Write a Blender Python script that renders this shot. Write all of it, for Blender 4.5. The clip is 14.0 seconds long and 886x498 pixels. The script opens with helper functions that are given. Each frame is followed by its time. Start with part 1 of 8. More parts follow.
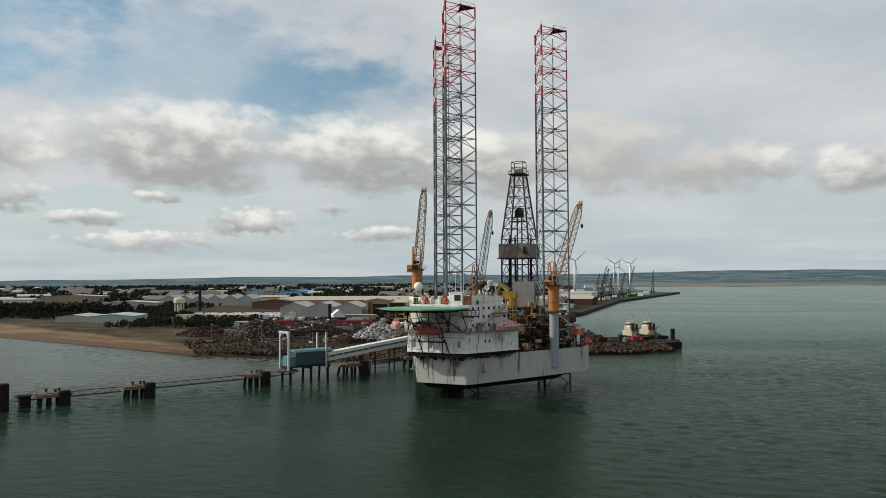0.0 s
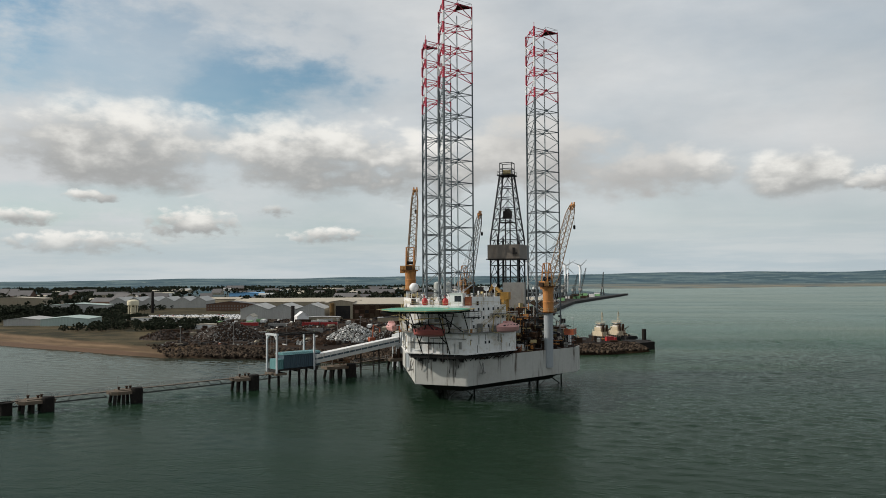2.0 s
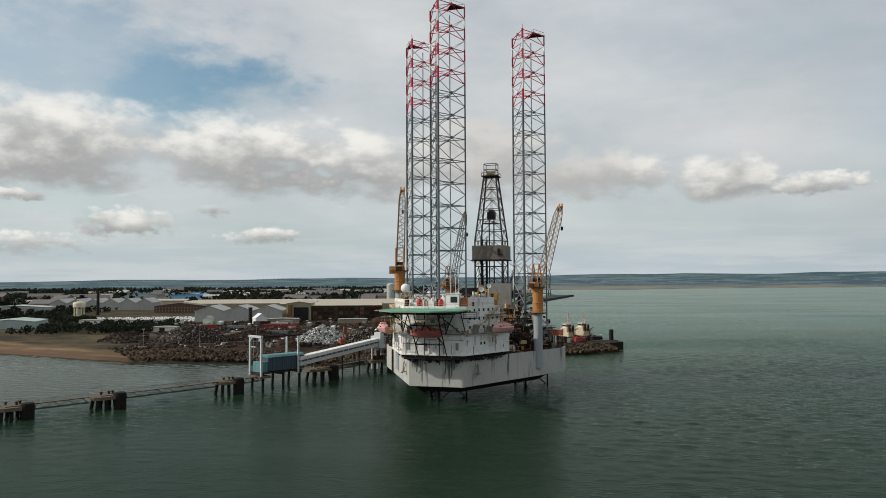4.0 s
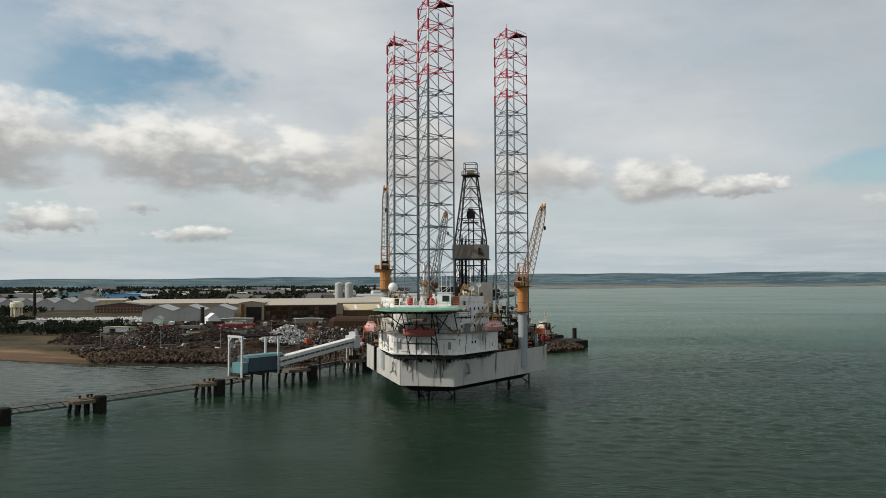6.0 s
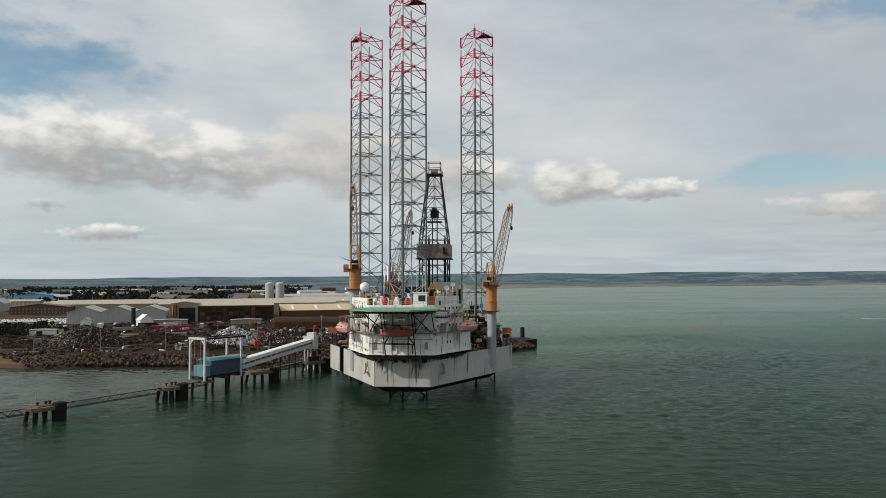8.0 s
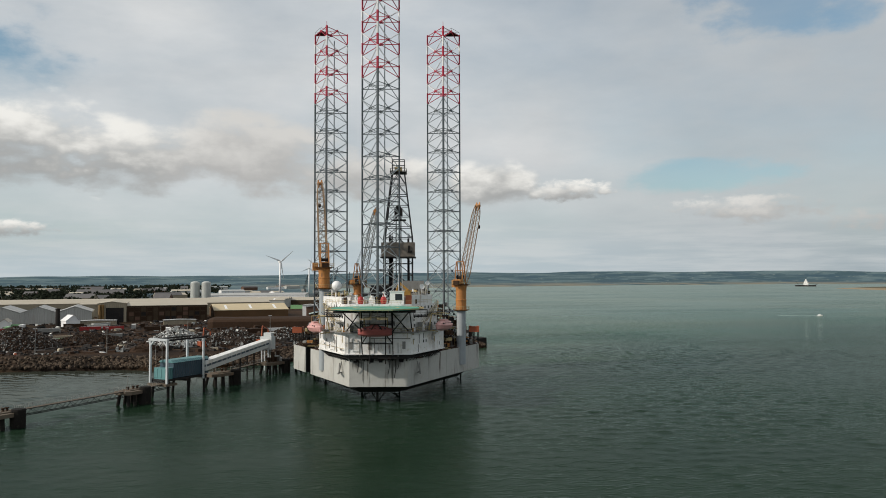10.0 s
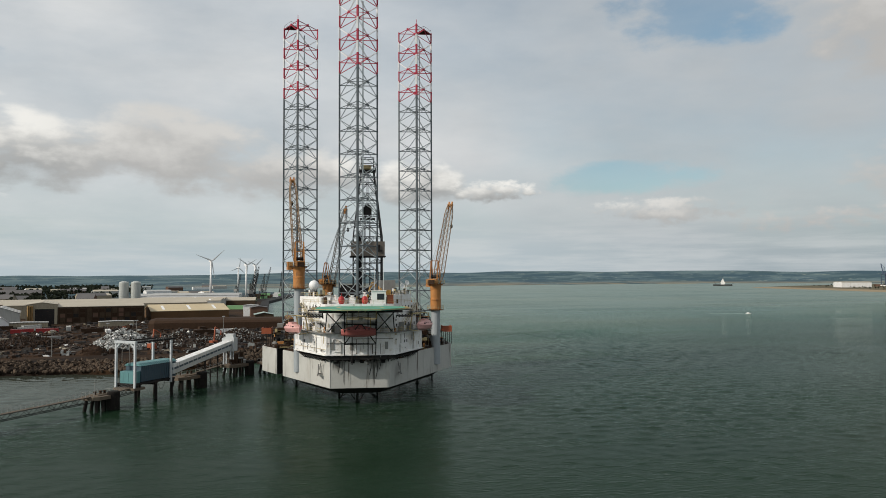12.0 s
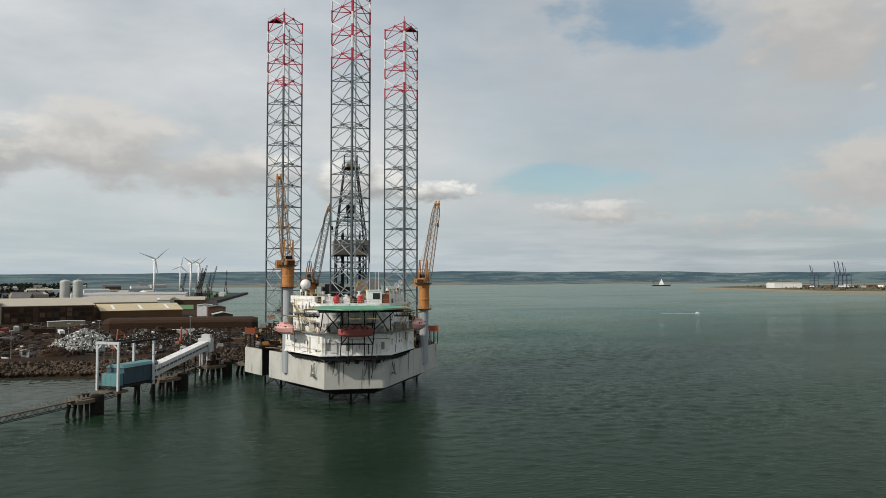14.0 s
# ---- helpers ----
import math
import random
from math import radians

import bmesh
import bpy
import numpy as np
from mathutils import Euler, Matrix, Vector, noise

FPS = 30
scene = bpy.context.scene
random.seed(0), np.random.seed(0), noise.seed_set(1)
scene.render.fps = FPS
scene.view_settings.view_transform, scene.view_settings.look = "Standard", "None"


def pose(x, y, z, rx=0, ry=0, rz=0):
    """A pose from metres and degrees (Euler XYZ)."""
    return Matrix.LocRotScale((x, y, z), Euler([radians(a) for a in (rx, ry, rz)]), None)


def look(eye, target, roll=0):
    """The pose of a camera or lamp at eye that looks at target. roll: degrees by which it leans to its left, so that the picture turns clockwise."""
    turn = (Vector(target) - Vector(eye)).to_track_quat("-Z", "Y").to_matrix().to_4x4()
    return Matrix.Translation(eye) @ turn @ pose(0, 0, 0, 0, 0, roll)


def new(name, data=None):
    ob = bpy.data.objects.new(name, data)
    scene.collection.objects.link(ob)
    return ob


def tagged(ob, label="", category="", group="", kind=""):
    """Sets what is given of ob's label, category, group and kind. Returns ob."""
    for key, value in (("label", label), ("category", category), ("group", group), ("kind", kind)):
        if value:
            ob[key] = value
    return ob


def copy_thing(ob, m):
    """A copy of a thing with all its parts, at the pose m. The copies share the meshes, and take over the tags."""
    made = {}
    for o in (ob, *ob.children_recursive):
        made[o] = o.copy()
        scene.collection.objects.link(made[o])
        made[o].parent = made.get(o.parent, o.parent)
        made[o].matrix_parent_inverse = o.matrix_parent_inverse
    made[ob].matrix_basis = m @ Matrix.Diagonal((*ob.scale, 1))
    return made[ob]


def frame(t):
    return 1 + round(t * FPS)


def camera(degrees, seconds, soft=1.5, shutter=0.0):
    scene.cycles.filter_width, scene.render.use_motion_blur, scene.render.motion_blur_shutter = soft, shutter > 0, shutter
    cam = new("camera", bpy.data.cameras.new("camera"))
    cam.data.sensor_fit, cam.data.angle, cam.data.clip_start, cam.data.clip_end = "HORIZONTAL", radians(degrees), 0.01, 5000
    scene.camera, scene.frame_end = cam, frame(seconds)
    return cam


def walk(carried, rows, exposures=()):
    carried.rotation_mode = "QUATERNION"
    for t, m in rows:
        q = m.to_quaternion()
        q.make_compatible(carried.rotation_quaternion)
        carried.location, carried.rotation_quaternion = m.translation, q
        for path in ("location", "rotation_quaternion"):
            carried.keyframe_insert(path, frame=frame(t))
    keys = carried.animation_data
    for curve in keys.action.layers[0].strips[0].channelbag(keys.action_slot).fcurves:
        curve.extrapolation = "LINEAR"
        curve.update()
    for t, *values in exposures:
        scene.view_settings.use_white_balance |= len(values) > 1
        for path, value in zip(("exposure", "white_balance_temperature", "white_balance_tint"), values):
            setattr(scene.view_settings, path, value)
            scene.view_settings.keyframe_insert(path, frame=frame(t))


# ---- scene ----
cam = camera(61.3, 14.0, 0.9)
PATH = [
    (0, (2.664, 0.14, 37.827), (2.665, 2.138, 37.903), -0.3),
    (0.5, (-1.446, 0.738, 37.785), (-1.411, 2.736, 37.862), -0.3),
    (1, (-5.554, 1.333, 37.726), (-5.482, 3.33, 37.804), -0.3),
    (1.5, (-9.652, 1.926, 37.663), (-9.541, 3.922, 37.743), -0.3),
    (2, (-13.722, 2.562, 37.601), (-13.573, 4.555, 37.681), -0.3),
    (2.5, (-17.77, 3.265, 37.555), (-17.583, 5.254, 37.636), -0.3),
    (3, (-21.783, 4.047, 37.521), (-21.556, 6.032, 37.603), -0.3),
    (5.5, (-41.675, 8.819, 37.367), (-41.246, 10.77, 37.449), -0.2),
    (6, (-45.542, 9.908, 37.35), (-45.069, 11.849, 37.431), -0.2),
    (6.5, (-49.338, 11.188, 37.345), (-48.816, 13.117, 37.426), -0.2),
    (7, (-53.141, 12.63, 37.34), (-52.567, 14.544, 37.42), -0.2),
    (7.5, (-56.883, 14.182, 37.335), (-56.258, 16.081, 37.415), -0.2),
    (8, (-60.606, 15.883, 37.319), (-59.93, 17.764, 37.399), -0.2),
    (10.5, (-79.154, 25.88, 37.158), (-78.233, 27.654, 37.235), -0.2),
    (11, (-82.604, 27.968, 37.137), (-81.64, 29.719, 37.214), -0.2),
    (11.5, (-85.874, 30.197, 37.122), (-84.868, 31.924, 37.198), -0.1),
    (12, (-89.049, 32.572, 37.111), (-88.001, 34.274, 37.187), -0.2),
    (12.5, (-92.159, 35.031, 37.108), (-91.074, 36.709, 37.184), -0.2),
    (13, (-95.202, 37.539, 37.103), (-94.08, 39.194, 37.178), -0.1),
    (13.5, (-98.206, 40.072, 37.083), (-97.054, 41.705, 37.159), -0.1),
    (14, (-101.196, 42.608, 37.059), (-100.017, 44.223, 37.134), -0.0),
]
walk(cam, [(t, look(eye, target, roll)) for t, eye, target, roll in PATH])

# ---- light: veiled sun behind the camera's shoulder, broken cloud ----
SUN_AZ, SUN_EL = 272.0, 33.0          # compass degrees from +y, clockwise
to_sun = Vector((math.sin(radians(SUN_AZ)) * math.cos(radians(SUN_EL)),
                 math.cos(radians(SUN_AZ)) * math.cos(radians(SUN_EL)), math.sin(radians(SUN_EL))))
sun_data = bpy.data.lights.new("sun", "SUN")
sun_data.energy, sun_data.angle, sun_data.color = 3.5, radians(1.0), (1.0, 0.92, 0.81)
sun = new("sun", sun_data)
sun.matrix_world = look((0, 0, 300), Vector((0, 0, 300)) - to_sun)


class Nodes:
    """Short hand for wiring shader nodes."""

    def __init__(self, tree):
        self.t = tree
        tree.nodes.clear()

    def n(self, kind):
        return self.t.nodes.new(kind)

    def put(self, socket, value):
        if isinstance(value, bpy.types.NodeSocket):
            self.t.links.new(value, socket)
        else:
            socket.default_value = value

    def m(self, op, a, b=0.0, c=0.0, clamp=False):
        node = self.n("ShaderNodeMath")
        node.operation, node.use_clamp = op, clamp
        for s, v in zip(node.inputs, (a, b, c)):
            self.put(s, v)
        return node.outputs[0]

    def mix(self, f, a, b, blend="MIX"):
        node = self.n("ShaderNodeMix")
        node.data_type, node.blend_type = "RGBA", blend
        self.put(node.inputs[0], f)
        for s, v in ((node.inputs[6], a), (node.inputs[7], b)):
            self.put(s, v if isinstance(v, bpy.types.NodeSocket) else (*v, 1.0))
        return node.outputs[2]

    def ramp(self, f, lo, hi, a=0.0, b=1.0, smooth=True):
        node = self.n("ShaderNodeMapRange")
        node.interpolation_type = "SMOOTHSTEP" if smooth else "LINEAR"
        for s, v in zip(node.inputs, (f, lo, hi, a, b)):
            self.put(s, v)
        return node.outputs[0]

    def noise(self, vec, scale, detail=4.0, rough=0.55, dim="3D"):
        node = self.n("ShaderNodeTexNoise")
        node.noise_dimensions = dim
        if vec is not None:
            self.put(node.inputs["Vector"], vec)
        self.put(node.inputs["Scale"], scale)
        self.put(node.inputs["Detail"], detail)
        self.put(node.inputs["Roughness"], rough)
        return node.outputs["Fac"]

    def scaled(self, vec, s):
        node = self.n("ShaderNodeVectorMath")
        node.operation = "MULTIPLY"
        self.put(node.inputs[0], vec)
        node.inputs[1].default_value = s
        return node.outputs[0]


# ---- sky ----
world = bpy.data.worlds.new("sky")
scene.world = world
world.use_nodes = True
W = Nodes(world.node_tree)
sky = W.n("ShaderNodeTexSky")
sky.sky_type, sky.sun_disc = "NISHITA", False
sky.sun_elevation, sky.sun_rotation = radians(SUN_EL), radians(SUN_AZ)
sky.air_density, sky.dust_density, sky.ozone_density = 1.0, 1.5, 1.0
gen = W.n("ShaderNodeTexCoord").outputs["Generated"]
sep = W.n("ShaderNodeSeparateXYZ")
W.put(sep.inputs[0], gen)
AZ = W.m("MULTIPLY", W.m("ARCTAN2", sep.outputs[0], sep.outputs[1]), 57.29578)
EL = W.m("MULTIPLY", W.m("ARCSINE", sep.outputs[2]), 57.29578)
angles = W.n("ShaderNodeCombineXYZ")
W.put(angles.inputs[0], AZ), W.put(angles.inputs[1], EL)
ang = angles.outputs[0]
warp = W.m("MULTIPLY", W.m("SUBTRACT", W.noise(W.scaled(ang, (0.13, 0.26, 1)), 1.0, 6, 0.6), 0.5), 6.0)
fine = W.m("MULTIPLY", W.m("SUBTRACT", W.noise(W.scaled(ang, (0.30, 0.52, 1)), 1.0, 6, 0.52), 0.5), 3.6)


def heap(az, el, ra, re):
    """Closeness to the middle of one cloud, 1 inside to 0 at its rim; degrees. Flat below, swelling above."""
    dx = W.m("MULTIPLY", W.m("SUBTRACT", AZ, az), 1.0 / ra)
    dy = W.m("MULTIPLY", W.m("SUBTRACT", EL, el), 1.0 / re)
    return W.m("SUBTRACT", 1.0, W.m("ADD", W.m("MULTIPLY", dx, dx), W.m("MULTIPLY", dy, dy)))


HEAPS = [(-19.5, 9.6, 8.5, 3.2), (-5.0, 9.2, 8.5, 3.1), (-36, 8.8, 9, 3.0), (3.5, 8.6, 6, 2.5), (11.0, 9.2, 7.0, 3.0), (20.5, 7.7, 6, 2.0),
         (29.8, 7.3, 3.6, 1.9), (35.5, 6.5, 3.2, 0.9), (-14.2, 4.1, 3.6, 1.2), (-21.5, 2.6, 5, 0.9), (-8.2, 5.2, 1.6, 0.6), (-4.0, 3.3, 3, 0.7),
         (-30, 5.6, 2.6, 1.2), (-25.5, 4.3, 2.8, 0.6), (-21, 5.9, 1.8, 0.5), (63, 17, 5, 4.0), (49, 4.9, 8, 1.3),
         (60, 4.0, 9, 1.2), (70, 7, 9, 3), (-52, 10, 10, 4), (90, 10, 14, 5)]
crisp = W.m("MULTIPLY", W.m("SUBTRACT", W.noise(W.scaled(ang, (1.0, 1.7, 1)), 1.0, 6, 0.55), 0.5), 2.8)
cover, low_sum, weight_sum = None, None, None
for az, el, ra, re in HEAPS:
    h = heap(az, el, ra, re)
    if re < 1.5:
        h = W.m("ADD", h, W.m("MULTIPLY", crisp, 0.95 if az < 40 else 0.6))
        h = W.m("SUBTRACT", h, 0.12 if az < 40 else 0.55)
    low = W.m("MULTIPLY", W.m("SUBTRACT", el + 0.25 * re, EL), 1.0 / re)
    w = W.m("POWER", W.m("MAXIMUM", W.m("ADD", h, 0.6), 0.0), 3.0)
    wl = W.m("MULTIPLY", w, low)
    cover = h if cover is None else W.m("SMOOTH_MAX", cover, h, 0.5)
    low_sum = wl if low_sum is None else W.m("ADD", low_sum, wl)
    weight_sum = w if weight_sum is None else W.m("ADD", weight_sum, w)
under = W.m("DIVIDE", low_sum, W.m("ADD", weight_sum, 0.001))
body = W.m("ADD", cover, W.m("ADD", W.m("MULTIPLY", warp, 0.42), W.m("ADD", W.m("MULTIPLY", fine, 0.72), W.m("MULTIPLY", crisp, 0.12))))
heaps = W.ramp(body, -0.3, 0.85)
shade = W.ramp(W.m("ADD", under, W.m("ADD", W.m("MULTIPLY", fine, -0.75), W.m("ADD", W.m("MULTIPLY", warp, -0.2), W.m("MULTIPLY", crisp, -0.16)))), -0.65, 0.85)
heap_colour = W.mix(shade, (0.88, 0.865, 0.82), (0.37, 0.375, 0.37))
heap_colour = W.mix(W.m("ADD", W.m("MULTIPLY", W.ramp(AZ, 2.0, 10.0, 0.0, 0.6), W.ramp(AZ, 26.0, 20.0)), W.ramp(AZ, 38.0, 58.0, 0.0, 0.8)), heap_colour, (0.50, 0.49, 0.475))
# high thin veil, torn open over the blue
veil_noise = W.noise(W.scaled(ang, (0.035, 0.075, 1)), 1.0, 7, 0.55)
HOLES = [(-18, 15.5, 17, 5.4, 0.44), (-8, 14.0, 9, 3.8, 0.28), (-33, 18, 12, 6, 0.35), (51.5, 19, 7, 3.4, 0.6), (46, 7.3, 7.5, 1.4, 0.5), (-24, 5.2, 16, 1.8, 0.33), (-20, 2.8, 30, 2.6, 0.22)]
veil = W.m("ADD", 0.86, W.m("MULTIPLY", W.m("SUBTRACT", veil_noise, 0.5), 1.3))
for az, el, ra, re, deep in HOLES:
    hole = W.ramp(W.m("ADD", heap(az, el, ra, re), W.m("MULTIPLY", warp, 0.55)), 0.0, 0.9)
    veil = W.m("SUBTRACT", veil, W.m("MULTIPLY", hole, deep))
veil = W.m("MINIMUM", W.m("MAXIMUM", veil, 0.0), 1.0)
veil_tone = W.m("ADD", 0.5, W.m("MULTIPLY", W.m("SUBTRACT", W.noise(W.scaled(ang, (0.06, 0.16, 1)), 1.0, 7, 0.58), 0.5), 1.5), clamp=True)
veil_colour = W.mix(veil_tone, (0.50, 0.535, 0.56), (0.80, 0.81, 0.81))
# the veil thickens and greys away from the sun
veil_colour = W.mix(W.ramp(AZ, 20.0, 60.0, 0.0, 0.55), veil_colour, (0.38, 0.40, 0.41))
clear = W.n("ShaderNodeBackground")
W.put(clear.inputs[0], W.mix(1.0, sky.outputs[0], (0.86, 1.06, 1.02), "MULTIPLY")), W.put(clear.inputs[1], 0.105)
thin = W.n("ShaderNodeBackground")
W.put(thin.inputs[0], veil_colour), W.put(thin.inputs[1], 0.95)
thick = W.n("ShaderNodeBackground")
W.put(thick.inputs[0], heap_colour), W.put(thick.inputs[1], 1.0)
haze = W.n("ShaderNodeBackground")
bands = W.ramp(W.m("ADD", W.noise(W.scaled(ang, (0.07, 0.75, 1)), 1.0, 6, 0.6), W.m("MULTIPLY", fine, 0.03)), 0.38, 0.64)
haze_colour = W.mix(W.ramp(AZ, 25.0, 62.0, 0.0, 0.6), W.mix(bands, (0.45, 0.535, 0.58), (0.57, 0.62, 0.64)), W.mix(bands, (0.26, 0.31, 0.34), (0.46, 0.50, 0.52)))
W.put(haze.inputs[0], haze_colour), W.put(haze.inputs[1], 1.0)
mix_a, mix_b, mix_c = (W.n("ShaderNodeMixShader") for _ in range(3))
W.put(mix_a.inputs[0], veil), W.put(mix_a.inputs[1], clear.outputs[0]), W.put(mix_a.inputs[2], thin.outputs[0])
W.put(mix_b.inputs[0], W.ramp(EL, 6.5, 0.5, 0.0, 0.85)), W.put(mix_b.inputs[1], mix_a.outputs[0]), W.put(mix_b.inputs[2], haze.outputs[0])
W.put(mix_c.inputs[0], W.m("MULTIPLY", heaps, W.ramp(EL, 0.8, 3.5, 0.2, 0.95))), W.put(mix_c.inputs[1], mix_b.outputs[0]), W.put(mix_c.inputs[2], thick.outputs[0])
W.put(W.n("ShaderNodeOutputWorld").inputs[0], mix_c.outputs[0])


# ---- materials ----
def mat(name, colour, rough=0.6, metal=0.0, vary=0.2, scale=0.4, streak=0.0, streak_colour=(0.16, 0.07, 0.03), bump=0.15, bump_scale=3.0,
        patch=0.0, patch_colour=(0.1, 0.09, 0.08), each=0.0, island=0.0, soot=(), spec=0.4, ribs=0.0, rib_axis=0):
    """Painted, weathered or mineral surface: broad and fine variation, runs of rust down the sides, dirt in patches, optional pressed ribs."""
    ma = bpy.data.materials.new(name)
    ma.use_nodes = True
    N = Nodes(ma.node_tree)
    pos = N.n("ShaderNodeTexCoord").outputs["Object"]
    broad = N.noise(pos, scale, 5, 0.6)
    grain = N.noise(pos, scale * 9, 4, 0.6)
    f = N.m("ADD", N.m("MULTIPLY", N.m("SUBTRACT", broad, 0.5), 2.4 * vary), N.m("MULTIPLY", N.m("SUBTRACT", grain, 0.5), 1.2 * vary))
    if each:
        f = N.m("ADD", f, N.m("MULTIPLY", N.m("SUBTRACT", N.n("ShaderNodeObjectInfo").outputs["Random"], 0.5), each))
    if island:
        f = N.m("ADD", f, N.m("MULTIPLY", N.m("SUBTRACT", N.n("ShaderNodeNewGeometry").outputs["Random Per Island"], 0.55), island))
    col = N.mix(N.m("ADD", 0.5, f, clamp=True), tuple(c * (0.25 if island else 0.55) for c in colour), tuple(min(1, c * (1.9 if island else 1.4)) for c in colour))
    if patch:
        p = N.ramp(N.noise(pos, scale * 2.3, 6, 0.65), 0.62 - 0.2 * patch, 0.72)
        col = N.mix(N.m("MULTIPLY", p, min(1.0, patch)), col, patch_colour)
    if streak:
        s = N.ramp(N.noise(N.scaled(pos, (0.85, 0.85, 0.05)), 1.0, 6, 0.65), 0.54, 0.70)
        s2 = N.ramp(N.noise(N.scaled(pos, (0.25, 0.25, 0.12)), 1.0, 3), 0.4, 0.62)
        col = N.mix(N.m("MULTIPLY", N.m("MULTIPLY", s, s2), streak), col, streak_colour)
    for sx, sy, sz, wide, tall in soot:       # grime spread below fairleads and scuppers
        off = N.n("ShaderNodeVectorMath")
        off.operation = "SUBTRACT"
        N.put(off.inputs[0], pos)
        off.inputs[1].default_value = (sx, sy, sz)
        gone = N.n("ShaderNodeVectorMath")
        gone.operation = "LENGTH"
        N.put(gone.inputs[0], N.scaled(off.outputs[0], (1 / wide, 1 / wide, 1 / tall)))
        runs = N.noise(N.scaled(pos, (1.6, 1.6, 0.22)), 1.0, 5, 0.6)
        col = N.mix(N.m("MULTIPLY", N.ramp(N.m("ADD", gone.outputs["Value"], N.m("MULTIPLY", N.m("SUBTRACT", runs, 0.5), 2.2)), 1.1, 0.25), 0.8), col, (0.035, 0.034, 0.028))
    b = N.n("ShaderNodeBsdfPrincipled")
    N.put(b.inputs["Base Color"], col)
    N.put(b.inputs["Roughness"], N.m("ADD", rough, N.m("MULTIPLY", N.m("SUBTRACT", grain, 0.5), 0.25), clamp=True))
    b.inputs["Metallic"].default_value = metal
    b.inputs["Specular IOR Level"].default_value = spec
    if bump or ribs:
        bp = N.n("ShaderNodeBump")
        h = N.noise(pos, bump_scale, 5, 0.6)
        bp.inputs["Strength"].default_value = bump if not ribs else 0.6
        bp.inputs["Distance"].default_value = 0.1
        if ribs:
            sx = N.n("ShaderNodeSeparateXYZ")
            N.put(sx.inputs[0], pos)
            h = N.m("ADD", N.m("MULTIPLY", h, 0.3), N.m("SINE", N.m("MULTIPLY", sx.outputs[rib_axis], 6.283 / ribs)))
        N.put(bp.inputs["Height"], h)
        N.put(b.inputs["Normal"], bp.outputs[0])
    N.put(N.n("ShaderNodeOutputMaterial").inputs[0], b.outputs[0])
    return ma


foam = mat("foam", (0.42, 0.50, 0.47), 0.8, vary=0.5, scale=1.5)
heath = mat("sandy_heath", (0.115, 0.10, 0.065), 0.95, spec=0.1, vary=0.4, scale=0.02, patch=0.7, patch_colour=(0.05, 0.055, 0.032))
pale_sand = mat("pale_sand", (0.26, 0.21, 0.14), 0.95, spec=0.1, vary=0.3, scale=0.03)
hull_paint = mat("hull_paint", (0.43, 0.43, 0.405), 0.55, vary=0.2, scale=0.12, streak=1.0, streak_colour=(0.06, 0.042, 0.028), patch=0.5, patch_colour=(0.33, 0.30, 0.26),
                 soot=((-6.0, 0, 13.0, 2.3, 2.4), (-4.4, 0, 10.5, 0.35, 4.5), (4.6, 0, 13.0, 3.0, 2.4), (4.0, 0, 10.0, 0.35, 5.0), (14, 12, 13.6, 4.0, 1.0), (-0.6, 0, 13.9, 1.5, 0.8)))
white_paint = mat("white_paint", (0.78, 0.78, 0.755), 0.5, vary=0.1, scale=0.25, streak=0.95, streak_colour=(0.17, 0.10, 0.055), patch=0.7, patch_colour=(0.47, 0.41, 0.31))
white_clean = mat("white_clean", (0.78, 0.78, 0.77), 0.45, vary=0.08, scale=0.3)
leg_grey = mat("leg_grey", (0.098, 0.115, 0.126), 0.6, 0.0, vary=0.25, scale=0.5, patch=0.3, patch_colour=(0.10, 0.07, 0.05))
# marine growth, blackened further with the shade that lies under the hull
fouled_shade = mat("fouled_leg", (0.012, 0.014, 0.011), 0.9, vary=0.3, spec=0.15)
leg_light = mat("leg_light", (0.28, 0.315, 0.33), 0.5, 0.1, vary=0.2, scale=0.5)
leg_red = mat("leg_red", (0.42, 0.025, 0.055), 0.5, vary=0.2, scale=0.5)
leg_white = mat("leg_white", (0.72, 0.71, 0.71), 0.5, vary=0.1, scale=0.5)
orange = mat("orange_paint", (0.40, 0.17, 0.045), 0.55, vary=0.3, scale=0.5, streak=0.9, streak_colour=(0.10, 0.055, 0.035), patch=0.5, patch_colour=(0.16, 0.085, 0.05))
yellow_paint = mat("yellow_paint", (0.40, 0.22, 0.045), 0.55, vary=0.3, scale=0.5, streak=0.8, patch=0.4)
orange_red = mat("orange_red_paint", (0.30, 0.075, 0.03), 0.55, vary=0.2, patch=0.3)
boom_tan = mat("boom_tan", (0.23, 0.150, 0.085), 0.55, vary=0.25, patch=0.3)
boom_grey = mat("boom_grey", (0.20, 0.20, 0.19), 0.55, vary=0.25, patch=0.3)
green_deck = mat("helideck_green", (0.075, 0.30, 0.21), 0.6, vary=0.16, scale=0.25, patch=0.3, patch_colour=(0.10, 0.24, 0.18))
dark_steel = mat("dark_steel", (0.016, 0.015, 0.015), 0.75, 0.0, spec=0.2, vary=0.3, patch=0.3, patch_colour=(0.10, 0.05, 0.03))
derrick_steel = mat("derrick_steel", (0.03, 0.031, 0.034), 0.65, 0.0, spec=0.25, vary=0.3)
rust = mat("rusty_steel", (0.036, 0.019, 0.010), 0.85, 0.0, spec=0.2, vary=0.4, scale=0.6, patch=0.5, patch_colour=(0.05, 0.035, 0.03))
grey_machine = mat("grey_machinery", (0.22, 0.22, 0.21), 0.55, 0.2, vary=0.3, patch=0.4, streak=0.5)
taupe = mat("windwall_taupe", (0.15, 0.13, 0.11), 0.6, vary=0.15, scale=0.2, streak=0.3)
